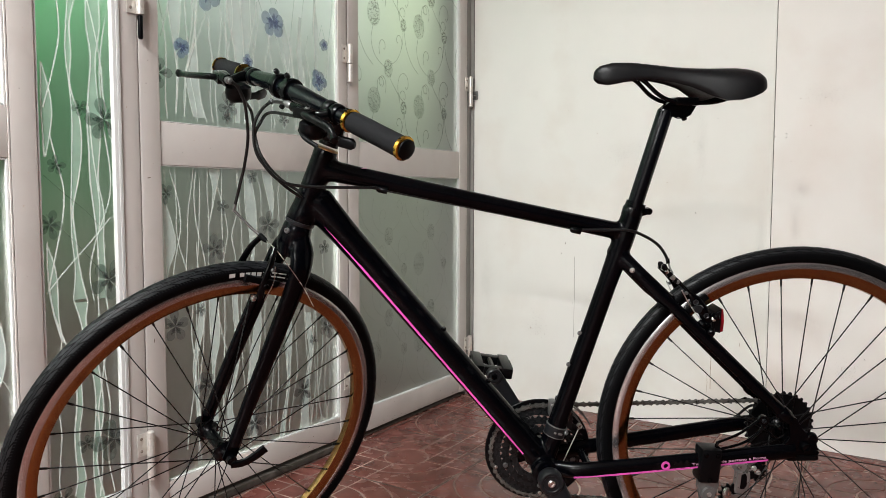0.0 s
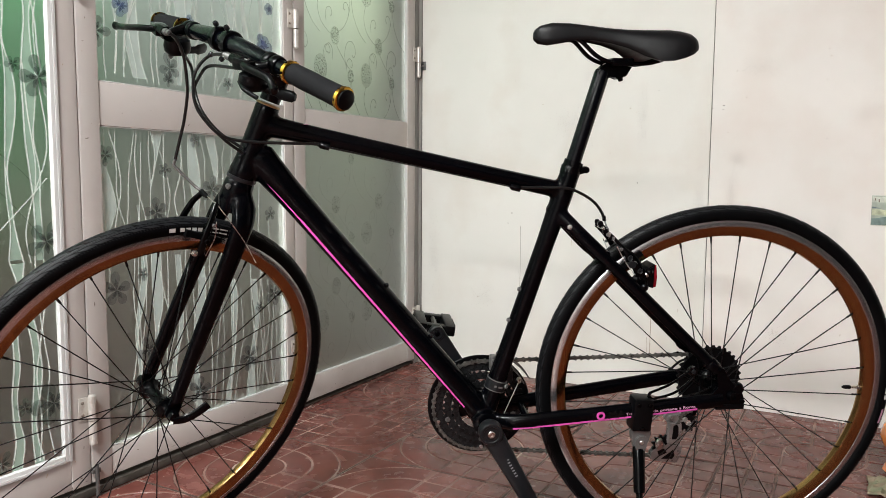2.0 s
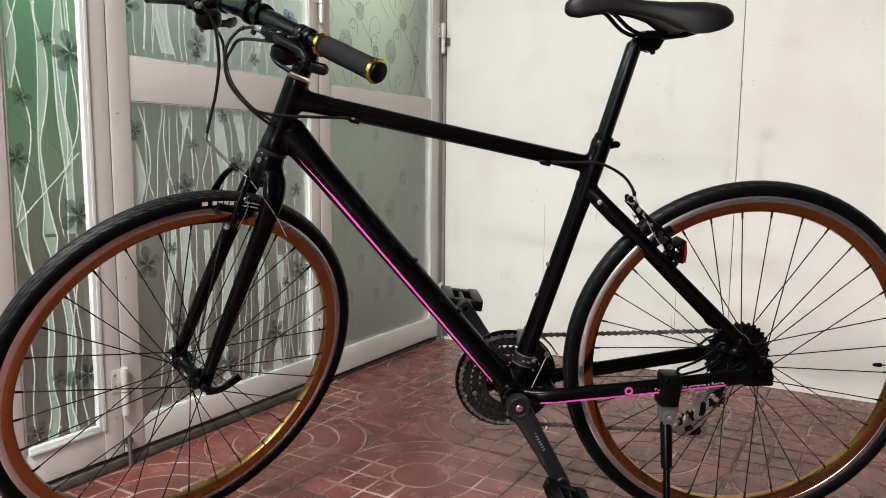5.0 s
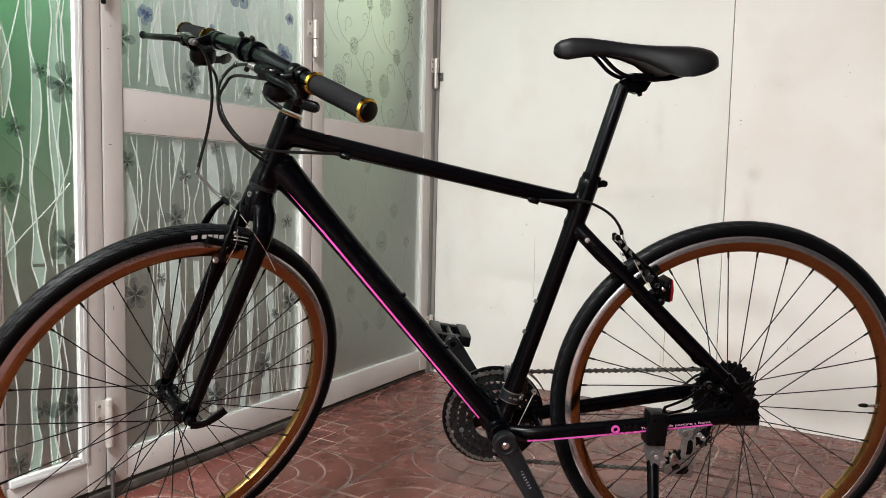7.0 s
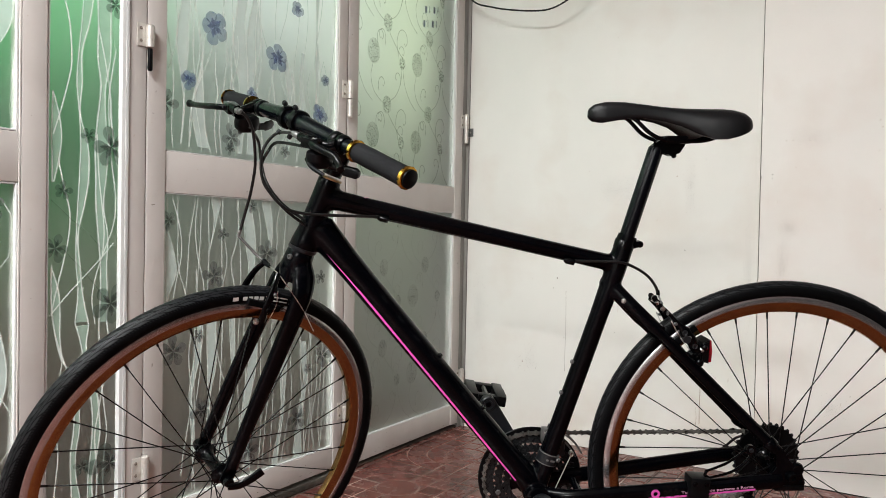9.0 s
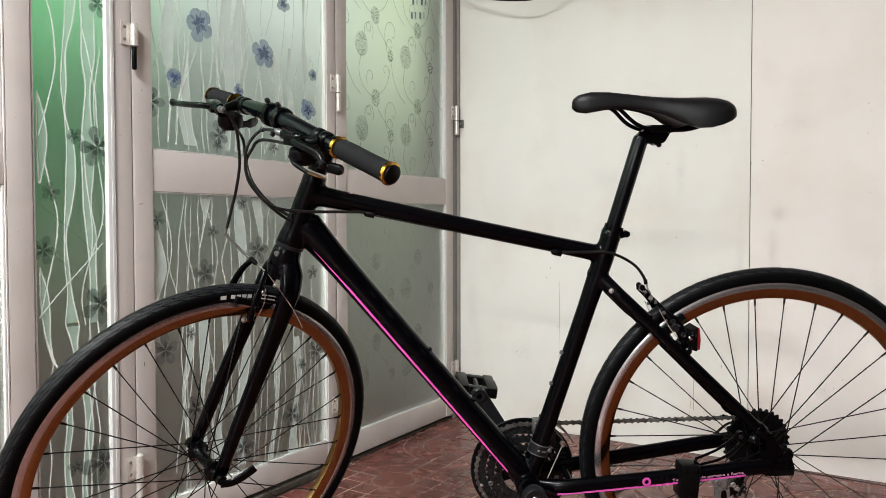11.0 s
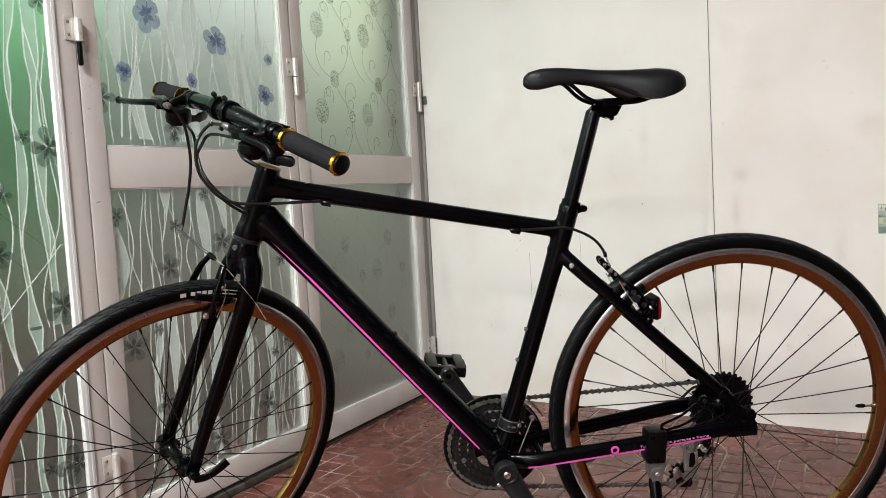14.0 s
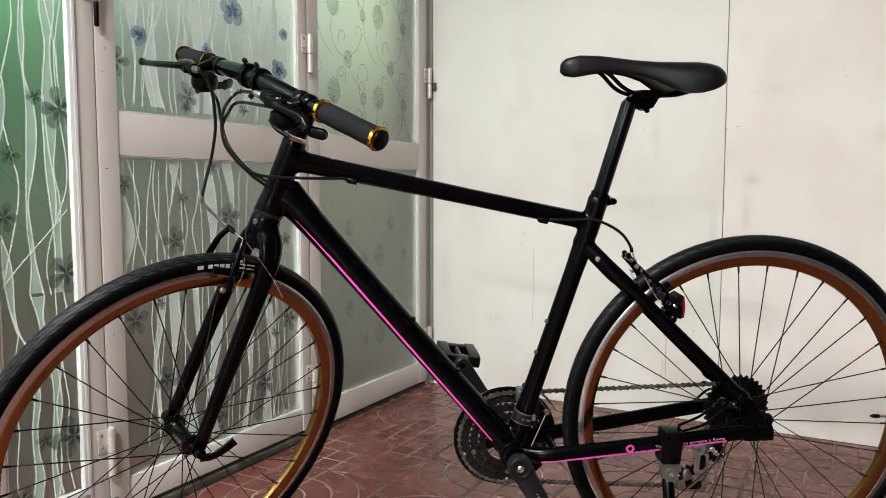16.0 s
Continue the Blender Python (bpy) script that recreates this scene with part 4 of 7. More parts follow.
# strike plates screwed to the wall beside the jamb
for z in (1.165, 0.03):
    pl = tagged(part("hinge_plate", box(bmesh.new(), (0.006, -0.0072, z - 0.016), (0.032, -0.0046, z + 0.016), 0.0008), M_GREYMETAL), "small grey steel hinge plate screwed to the wall", "hinge plate")
    part("screw", lathe(bmesh.new(), [(0.0, -0.0100), (0.003, -0.0095), (0.0045, -0.0072)], 12, Matrix.Translation((0.02, 0, z))), M_STEEL, pl)

# worn specks and grazes on the doors
rnd = random.Random(17)
for leaf, ya, yb in ((leaf_c, -0.738, -0.035), (leaf_b, -1.455, -0.75), (leaf_a, -1.74, -1.468)):
    for k in range(26):
        low = rnd.random() < 0.5
        y, z = rnd.uniform(ya + 0.01, yb - 0.01), (rnd.uniform(0.035, 0.095) if low else rnd.uniform(0.86, 0.93))
        if rnd.random() < 0.4 or (leaf is leaf_a and not low):
            y, z = (rnd.uniform(ya + 0.008, ya + 0.03) if rnd.random() < 0.5 else rnd.uniform(yb - 0.03, yb - 0.008)), rnd.uniform(0.1, 1.4)
        s, st, tilt = 0.0004 + 0.0009 * rnd.random() ** 2, rnd.uniform(0.8, 5.0), rnd.uniform(-0.6, 1.6)
        spot = [(y + s * (st * math.cos(q) * math.cos(tilt) - math.sin(q) * math.sin(tilt)), z + s * (st * math.cos(q) * math.sin(tilt) + math.sin(q) * math.cos(tilt))) for q in [i * math.tau / 7 + rnd.uniform(-0.3, 0.3) for i in range(7)]]
        bm = bmesh.new()
        rise = 0.0004 if (y < ya + 0.035 or y > yb - 0.035) else -0.0021
        bm.faces.new([bm.verts.new((rise, q, w)) for q, w in spot])
        part("scuff_mark", bm, M_DARKMARK if rnd.random() < 0.4 else M_STAIN, leaf, smooth=0)


# ---- bicycle ----
# own axes: x forward, y to the rider's left, z up in the bicycle's plane; it leans on its kickstand
FORWARD = Vector((-0.81589, -0.57820, 0.0))
LEFT = Vector((0.57503, -0.81142, -0.10453))
UP = FORWARD.cross(LEFT)
BIKE = Matrix.Translation((1.2560, -0.9934, 0.0)) @ Matrix((FORWARD, LEFT, UP)).transposed().to_4x4()
bike = empty("bicycle", BIKE, "matt black flat-bar bicycle with bronze rims leaning on its kickstand", "bicycle")
R_TYRE, HUB_R = 0.343, Vector((0.0, 0.0, 0.3432))
HEAD_TOP = Vector((0.834, 0, 0.859))
STEERER = Vector((-math.cos(radians(68.7)), 0, math.sin(radians(68.7))))
AHEAD = Vector((math.sin(radians(68.7)), 0, math.cos(radians(68.7))))
HUB_F = HEAD_TOP - STEERER * 0.5575 + AHEAD * 0.006
STEER = Matrix.Translation(HEAD_TOP) @ Matrix.Rotation(radians(40.5), 4, STEERER) @ Matrix.Translation(-HEAD_TOP)
BB = Vector((0.452, 0, 0.284))
Q = Vector


def bolt(name, at, direction, r, h, parent, material=None, place=None):
    """A round-headed bolt with a socket."""
    d = Q(direction).normalized()
    m = Matrix.Translation(at) @ d.to_track_quat("Y", "Z").to_matrix().to_4x4()
    bm = lathe(bmesh.new(), [(0.0, h * 0.6), (r * 0.42, h * 0.6), (r * 0.48, h), (r * 0.8, h * 0.95), (r, h * 0.5), (r, 0), (r * 0.9, -h * 0.5)], 14, m)
    return part(name, bm, material or M_BLACKMETAL, parent, at=place)


# frame tubes
head_tube = part("head_tube", sweep(bmesh.new(), [HEAD_TOP - STEERER * s for s in (0.004, 0.008, 0.03, 0.075, 0.105, 0.118, 0.130, 0.134)],
                                    [0.0195, 0.0205, 0.0198, 0.0200, 0.0215, 0.0235, 0.0245, 0.0235], 28), M_FRAME, bike)
TT0, TT1 = Q((0.842, 0, 0.8235)), Q((0.325, 0, 0.716))
part("top_tube", sweep(bmesh.new(), [TT0.lerp(TT1, s) for s in (0, 0.08, 0.3, 0.6, 0.9, 1)],
                       [(0.019, 0.0185), (0.0175, 0.0168), (0.0165, 0.0155), (0.0155, 0.0145), (0.0145, 0.0145), (0.014, 0.015)], 24), M_FRAME, bike)
DT0, DT1 = Q((0.8555, 0, 0.7705)), Q((0.4505, 0, 0.2895))
DT_R = [(0.019, 0.027), (0.0215, 0.0240), (0.022, 0.0228), (0.0215, 0.0224), (0.021, 0.0222), (0.021, 0.0215)]
down_tube = part("down_tube", sweep(bmesh.new(), [DT0.lerp(DT1, s) for s in (0, 0.12, 0.3, 0.55, 0.85, 1)], DT_R, 28), M_FRAME, bike)
ST0, ST1 = BB, Q((0.303, 0, 0.768))
seat_tube = part("seat_tube", sweep(bmesh.new(), [ST0.lerp(ST1, s) for s in (0, 0.3, 0.7, 0.86, 0.9, 1)], [0.0185, 0.0165, 0.0165, 0.0185, 0.0172, 0.0172], 24), M_FRAME, bike)
part("bottom_bracket_shell", lathe(bmesh.new(), [(0.0, -0.036), (0.019, -0.036), (0.0235, -0.034), (0.0235, 0.034), (0.019, 0.036), (0.0, 0.036)], 28, Matrix.Translation(BB)), M_FRAME, bike)
weld("head_weld", [([HEAD_TOP - STEERER * q for q in (0.006, 0.03, 0.075, 0.105, 0.118, 0.130, 0.133)], [0.0195, 0.0196, 0.0198, 0.0212, 0.0232, 0.0240, 0.0230]),
                   ([TT0.lerp(TT1, q) for q in (0, 0.06, 0.12, 0.2)], [(0.019, 0.0185), (0.0176, 0.017), (0.0168, 0.0160), (0.0145, 0.0138)]),
                   ([DT0.lerp(DT1, q) for q in (0, 0.05, 0.12, 0.2, 0.28)], [(0.0195, 0.029), (0.020, 0.0265), (0.0212, 0.0238), (0.0212, 0.0228), (0.019, 0.0205)])], M_FRAME, bike)
weld("seat_weld", [([ST0.lerp(ST1, q) for q in (0.68, 0.76, 0.86, 0.93, 0.975)], [0.0145, 0.0162, 0.0182, 0.0175, 0.0168]),
                   ([TT0.lerp(TT1, q) for q in (0.8, 0.88, 0.95, 1)], [(0.0128, 0.0126), (0.0145, 0.0143), (0.0145, 0.0146), (0.014, 0.015)])]
     + [([Q((0.340, w * 0.002, 0.690)), Q((0.322, w * 0.012, 0.669)), Q((0.295, w * 0.026, 0.643)), Q((0.262, w * 0.0345, 0.612))], [(0.0085, 0.014), (0.0085, 0.0135), (0.0083, 0.0122), (0.0065, 0.0102)]) for w in (1, -1)], M_FRAME, bike, 30, 0.0008)
weld("bottom_bracket_weld", [([BB + Q((0, -0.033, 0)), BB + Q((0, 0.033, 0))], [0.0232, 0.0232]),
                             ([DT1.lerp(DT0, q) for q in (0, 0.08, 0.16, 0.24)], [(0.021, 0.0215), (0.021, 0.0218), (0.0208, 0.0218), (0.0185, 0.019)]),
                             ([ST0.lerp(ST1, q) for q in (0, 0.06, 0.12, 0.18)], [0.0185, 0.0180, 0.0172, 0.0155])]
     + [([Q((0.445, w * 0.018, 0.287)), Q((0.42, w * 0.032, 0.290)), Q((0.385, w * 0.0425, 0.2935)), Q((0.355, w * 0.0465, 0.297))], [(0.0105, 0.0145), (0.0105, 0.0145), (0.0104, 0.0143), (0.0085, 0.0125)]) for w in (1, -1)], M_FRAME, bike, 30, 0.0008)

for side in (1, -1):
    ends = [Q((0.435, side * 0.024, 0.289)), Q((0.40, side * 0.040, 0.292)), Q((0.33, side * 0.048, 0.300)), Q((0.2, side * 0.057, 0.3145)), Q((0.06, side * 0.064, 0.331)), Q((0.018, side * 0.0645, 0.335))]
    stay = part("chainstay", sweep(bmesh.new(), curve(ends, 5), [(0.0105, 0.0145)] * 26, 18), M_FRAME, bike)
    if side > 0:
        chainstay_left = stay
    top = [Q((0.337, side * 0.003, 0.686)), Q((0.320, side * 0.013, 0.667)), Q((0.29, side * 0.0275, 0.638)), Q((0.23, side * 0.040, 0.5815)), Q((0.12, side * 0.053, 0.477)), Q((0.03, side * 0.0645, 0.392))]
    line = curve(top, 5)
    sw = part("seatstay", sweep(bmesh.new(), line, [(0.0085, 0.0125 if i < 14 else 0.0105) for i in range(len(line))], 16), M_FRAME, bike)
    if side > 0:
        seatstay_left = sw
        bolt("bolt", (0.312, 0.0262, 0.653), (0.25, 1, 0.1), 0.0048, 0.003, sw, M_STEEL)
    drop = [(0.036, 0.402), (0.018, 0.395), (0.008, 0.374), (-0.008, 0.360), (-0.022, 0.346), (-0.028, 0.330), (-0.022, 0.319), (0.03, 0.319), (0.062, 0.326), (0.066, 0.342), (0.036, 0.346), (0.026, 0.36), (0.034, 0.385)]
    d = part("dropout", slab(bmesh.new(), drop, side * 0.060, side * 0.068, bevel=0.0015), M_FRAME, bike)
    bolt("axle_nut", (0.0, side * 0.068, 0.343), (0, side, 0), 0.0095, 0.008, d)
    part("stay_collar", sweep(bmesh.new(), [Q((0.0475, side * 0.0625, 0.4085)), Q((0.046, side * 0.0627, 0.407)), Q((0.037, side * 0.0640, 0.3985)), Q((0.0355, side * 0.0642, 0.397))], [(0.009, 0.0112), (0.0102, 0.0126), (0.0102, 0.0126), (0.009, 0.0112)], 18), M_FRAME, d)
    part("dropout_boss", lathe(bmesh.new(), [(0.0, 0.066), (0.009, 0.0685), (0.0115, 0.067), (0.013, 0.062), (0.0, 0.062)], 20, Matrix.Translation((-0.012, 0, 0.355)) @ Matrix.Diagonal((1, side, 1, 1))), M_BLACKMETAL, d)
    bolt("eyelet_bolt", (0.048, side * 0.067, 0.379), (0, side, 0), 0.0045, 0.003, d)
    bolt("eyelet_bolt", (-0.021, side * 0.067, 0.333), (0, side, 0), 0.0045, 0.004, d)
# hollow end of the left stay and its adjuster
part("stay_end", box(bmesh.new(), (-0.026, 0.058, 0.3165), (0.03, 0.070, 0.3275), 0.003), M_PLASTIC, bike)
part("stay_bridge", sweep(bmesh.new(), [(0.245, -0.040, 0.606), (0.248, 0, 0.611), (0.245, 0.040, 0.606)], 0.006, 12), M_FRAME, bike)
part("chainstay_bridge", sweep(bmesh.new(), [(0.375, -0.043, 0.295), (0.375, 0.043, 0.295)], 0.007, 12), M_FRAME, bike)

# bottle bolts and cable stops on the tubes
for s in (0.388, 0.508):
    p = ST0.lerp(ST1, s) + Q((0.0165, 0.002, 0.004))
    bolt("bottle_bolt", p, (1, 0.12, 0.3), 0.0042, 0.004, seat_tube, M_GREYMETAL)
for s in (0.50, 0.70):
    p = DT0.lerp(DT1, s) + Q((-0.0165, 0.006, 0.0145))
    bolt("bottle_bolt", p, (-0.76, 0.25, 0.65), 0.0042, 0.004, down_tube, M_BLACKMETAL)
for x, z in ((0.742, 0.7905), (0.412, 0.722)):
    stop = part("cable_stop", sweep(bmesh.new(), [(x + 0.009, 0.0185, z + 0.002), (x + 0.005, 0.0188, z + 0.001), (x - 0.009, 0.0188, z - 0.002)], [0.0035, 0.0058, 0.0058], 12), M_BLACKMETAL, bike)
part("badge", box(bmesh.new(), (0.768, 0.004, 0.8252), (0.776, 0.013, 0.8263), 0.0003), M_PINKPALE, bike)

# pink lines and lettering
SIDE = Q((0, 1, 0))


def ribbon(name, pts, width, across, material, parent, lift=0.0006):
    """A thin painted band that follows points on a tube."""
    bm = bmesh.new()
    a, b = Q(across).normalized(), None
    prev = None
    for i, p in enumerate(pts):
        p = Q(p) + SIDE * lift
        w = width[i] / 2 if isinstance(width, list) else width / 2
        cur = [bm.verts.new(p - a * w), bm.verts.new(p + a * w), bm.verts.new(p + a * w - SIDE * 0.003), bm.verts.new(p - a * w - SIDE * 0.003)]
        if prev:
            for k in range(4):
                bm.faces.new((prev[k], prev[(k + 1) % 4], cur[(k + 1) % 4], cur[k]))
        else:
            bm.faces.new(cur)
        prev = cur
    bm.faces.new(prev)
    return part(name, bm, material, parent)


DT_DIR = (DT1 - DT0).normalized()
DT_UP = Q((-DT_DIR.z, 0, DT_DIR.x))
if DT_UP.z < 0:
    DT_UP = -DT_UP


def on_down_tube(s, h):
    """A point of the tube's left flank, h metres above its middle line."""
    i = min(range(5), key=lambda k: 0 if (0, .12, .3, .55, .85, 1)[k] <= s <= (0, .12, .3, .55, .85, 1)[k + 1] else 1)
    lo, hi = (0, .12, .3, .55, .85, 1)[i:i + 2]
    f = (s - lo) / (hi - lo)
    ra = DT_R[i][0] * (1 - f) + DT_R[i + 1][0] * f
    rb = DT_R[i][1] * (1 - f) + DT_R[i + 1][1] * f
    return DT0.lerp(DT1, s) + DT_UP * h + SIDE * ra * math.sqrt(max(0.02, 1 - (h / rb) ** 2))


stripe = [on_down_tube(0.07 + 0.86 * k / 30, -0.0120 - 0.003 * max(0, 1 - k / 7) ** 2 - 0.003 * (k / 30)) for k in range(31)]
ribbon("pink_stripe", stripe, [0.0052 * min(1, 0.25 + k / 8) for k in range(31)], DT_UP, M_PINK, down_tube)
# maker's mark: plain gloss bars along the tube
for k in range(7):
    s = 0.175 + 0.073 * k
    for u, h, ww, hh in ((s, 0.004, 0.0045, 0.027), (s + 0.022, 0.014, 0.016, 0.0045), (s + 0.022, -0.006, 0.016, 0.0045)):
        if (k + int(h * 1000)) % 5 == 4:
            continue
        mark = bmesh.new()
        q = [on_down_tube(u + a * ww / 0.63 / 2, h + b * hh / 2 - 0.002) + SIDE * 0.0005 for a, b in ((-1, -1), (1, -1), (1, 1), (-1, 1))]
        mark.faces.new([mark.verts.new(v) for v in q])
        part("mark_bar", mark, M_LOGO, down_tube)


def on_chainstay(x, h):
    """A point of the left chainstay's outer flank."""
    t = (0.435 - x) / (0.435 - 0.018)
    y = 0.057 + (0.2 - x) * 0.05 if x < 0.2 else (0.048 + (0.33 - x) * 0.0692 if x < 0.33 else 0.048 - (x - 0.33) * 0.112)
    y += 0.0008
    z = 0.300 + (0.33 - x) * 0.1125
    return Q((x, y + 0.0106 * math.sqrt(max(0.03, 1 - (h / 0.0145) ** 2)), z + h))


ribbon("pink_stripe", [on_chainstay(0.405 - k * 0.0135, -0.0098 + 0.0004 * k * 0.2) for k in range(26)], 0.003, (0, 0, 1), M_PINK, chainstay_left)
ring = bmesh.new()
c = on_chainstay(0.2465, 0.0005)
lathe(ring, [(0.0042, -0.001), (0.0042, 0.0012), (0.0078, 0.0012), (0.0078, -0.001)], 28, Matrix.Translation(c), closed=True)
part("pink_ring_mark", ring, M_PINK, chainstay_left)
tilt = math.atan2(0.1125, 1)
for x, txt, size, mt, nm in ((0.232, "MA", 0.0215, M_LOGO, "dark_letters"), (0.262, "R", 0.0215, M_LOGO, "dark_letters"), (0.2005, "Tutte le strade portano a Roma", 0.0068, M_PINKPALE, "slogan")):
    p = on_chainstay(x, -0.0035 if nm == "slogan" else -0.0075) + SIDE * 0.0008
    mm = Matrix.Translation(p) @ Matrix.Rotation(radians(180), 4, "Z") @ Matrix.Rotation(radians(90), 4, "X") @ Matrix.Rotation(tilt, 4, "Z") @ Matrix.Rotation(radians(-2.8), 4, "Y") @ Matrix.Diagonal((1.48 if nm == "slogan" else 1, 1, 1, 1))
    lettering(nm, txt, size, mm, mt, chainstay_left)


# ---- wheels: built round the y axis at their own middle ----
def wheel(name, at, spokes, flange_l, flange_r, fr, hub_r, phase, lace):
    side = [(0.3165, 0.0125), (0.3175, 0.0105), (0.3105, 0.0098)]
    rim = bmesh.new()
    prof = [(0.3060, 0.0125), (0.2965, 0.0105), (0.2885, 0.0070), (0.2868, 0.0), (0.2885, -0.0070), (0.2965, -0.0105), (0.3060, -0.0125)]
    lathe(rim, prof, 128)
    r = part(name, rim, M_RIM, bike, "bronze anodised rim", smooth=50, at=at)
    for s in (1, -1):
        tr = lathe(bmesh.new(), [(0.3060, s * 0.0125), (0.3065, s * 0.0131), (0.3170, s * 0.0131), (0.3182, s * 0.0118), (0.3120, s * 0.0105)], 128)
        part("brake_track", tr, M_TRACK, r, "silver brake track", smooth=50)
    rt = 0.0158
    rc = R_TYRE - rt
    prof = []
    for k in range(0, 29):
        a = radians(-142 + 284 * k / 28)
        prof.append((rc + rt * math.cos(a), rt * 1.03 * math.sin(a)))
    tyre = part("tyre", lathe(bmesh.new(), prof, 160), M_RUBBER, r, "black road tyre", smooth=60)
    # raised tread: slanting blocks parted by narrow grooves, an outer row cut by short notches
    td = bmesh.new()
    n = 84
    rows = ((2, 20, 0.045, 0.8, 0.0, 0.0), (23.5, 37, 0.085, 0.36, 0.62, -0.045), (23.5, 37, 0.085, 0.36, 1.12, -0.045), (40, 54, 0.035, 0.78, 1.6, 0.02))
    for k in range(n):
        for s in (1, -1):
            for a0, a1, sw, wd, off, bow in rows:
                base = math.tau * (k + (0.5 if s < 0 else 0) + off) / n
                lo, hi = [], []
                for i in range(5):
                    f = i / 4
                    aa = radians(a0 + (a1 - a0) * f) * s
                    th = base + sw * f + bow * f * (1 - f)
                    dw = math.tau / n * wd / 2
                    for lst, dd in ((lo, -dw), (hi, dw)):
                        rad = rc + (rt + 0.0009) * math.cos(aa)
                        lst.append(td.verts.new((rad * math.cos(th + dd), (rt + 0.0009) * 1.03 * math.sin(aa), rad * math.sin(th + dd))))
                for i in range(4):
                    td.faces.new((lo[i], lo[i + 1], hi[i + 1], hi[i]))
    ribs = bmesh.new()
    for k in range(430):
        for s in (1, -1):
            th, dw = math.tau * k / 430, math.tau / 430 * 0.22
            q = []
            for aa, dd in ((55, -dw), (55, dw), (66, dw + 0.004), (66, -dw + 0.004)):
                rad = rc + (rt + 0.0003) * math.cos(radians(aa))
                q.append(ribs.verts.new((rad * math.cos(th + dd), s * (rt + 0.0003) * 1.03 * math.sin(radians(aa)), rad * math.sin(th + dd))))
            ribs.faces.new(q)
    tagged(part("shoulder_ribs", ribs, M_RIB, tyre, "fine shoulder ribs", smooth=0), kind="stuff")
    tr = tagged(part("tread", td, M_TREAD, tyre, "slanting tread bars", smooth=0), kind="stuff")
    # hub
    hb = lathe(bmesh.new(), [(0.0, flange_r - 0.012), (0.009, flange_r - 0.012), (0.012, flange_r - 0.006), (fr, flange_r - 0.0018), (fr, flange_r + 0.0018), (hub_r + 0.003, flange_r + 0.006), (hub_r, flange_r + 0.014),
                              (hub_r, flange_l - 0.014), (hub_r + 0.003, flange_l - 0.006), (fr, flange_l - 0.0018), (fr, flange_l + 0.0018), (0.012, flange_l + 0.006), (0.009, flange_l + 0.012), (0.0, flange_l + 0.012)], 40)
    part("hub", hb, M_BLACKMETAL, r, "black hub")
    sp = None
    nip = None
    for k in range(spokes):
        th = math.tau * (k + phase) / spokes
        s = 1 if k % 2 else -1
        turn = radians(66) * (1 if (k // 2 + lace) % 2 else -1)
        if sp is None or k < 4:
            y = flange_l if s > 0 else flange_r
            p0 = Q((fr * 0.88 * math.cos(turn), y + s * (0.0016 if turn > 0 else -0.0016), fr * 0.88 * math.sin(turn)))
            p1 = Q((0.2885, s * 0.002, 0))
            bm = sweep(bmesh.new(), [p0, p0.lerp(p1, 0.5), p1], 0.00105, 6)
            d = (p1 - p0).normalized()
            sweep(bm, [p1 - d * 0.013, p1 - d * 0.012, p1 + d * 0.002], [0.0012, 0.0019, 0.0021], 8)
            me = bpy.data.meshes.new("spoke")
            bmesh.ops.recalc_face_normals(bm, faces=bm.faces[:])
            bm.to_mesh(me)
            bm.free()
            me.materials.append(M_SPOKE)
            me.polygons.foreach_set("use_smooth", [True] * len(me.polygons))
            sp = sp or {}
            sp[k % 4] = me
        o = new("spoke", sp[k % 4])
        o.parent = r
        o.matrix_basis = Matrix.Rotation(-th, 4, "Y")
    return r, tyre


def valve(r, angle):
    m = Matrix.Rotation(-radians(angle), 4, "Y")
    v = sweep(bmesh.new(), [m @ Q((0.2875, 0, 0)), m @ Q((0.284, 0, 0)), m @ Q((0.2835, 0, 0)), m @ Q((0.268, 0, 0))], [0.0042, 0.0042, 0.0026, 0.0026], 12)
    v = part("valve", v, M_STEEL, r, "steel tyre valve")
    part("valve_cap", sweep(bmesh.new(), [m @ Q((0.269, 0, 0)), m @ Q((0.266, 0, 0)), m @ Q((0.256, 0, 0)), m @ Q((0.252, 0, 0))], [0.0032, 0.0042, 0.0036, 0.0016], 12), M_PLASTIC, v)


def sidewall_bars(tyre, start, pieces, side, material, radius=0.3285, lean=62):
    """Plain printed bars on a tyre's flank, by angle, length and height."""
    rt = 0.0158
    rc = R_TYRE - rt
    bm = bmesh.new()
    for a0, a1, h0, h1 in pieces:
        n = max(2, int((a1 - a0) / 0.8))
        prev = None
        for k in range(n + 1):
            th = radians(start + a0 + (a1 - a0) * k / n)
            cur = []
            for h in (h0, h1):
                aa = radians(h)
                rad = rc + (rt + 0.0004) * math.cos(aa)
                cur.append(bm.verts.new((rad * math.cos(th), side * (rt + 0.0004) * 1.03 * math.sin(aa), rad * math.sin(th))))
            if prev:
                bm.faces.new((prev[0], prev[1], cur[1], cur[0]))
            prev = cur
    part("sidewall_print", bm, material, tyre, "plain printed bars", smooth=60)


rear_rim, rear_tyre = wheel("rear_wheel", Matrix.Translation((0.001, 0.002, 0.3405)) @ Matrix.Rotation(-0.058, 4, "Z") @ Matrix.Diagonal((1.017, 1, 1.017, 1)), 32, 0.034, -0.021, 0.0225, 0.013, 0.41, 1)
valve(rear_rim, 181.5)
front_rim, front_tyre = wheel("front_wheel", STEER @ Matrix.Translation(HUB_F), 32, 0.034, -0.034, 0.0195, 0.0105, 0.22, 0)
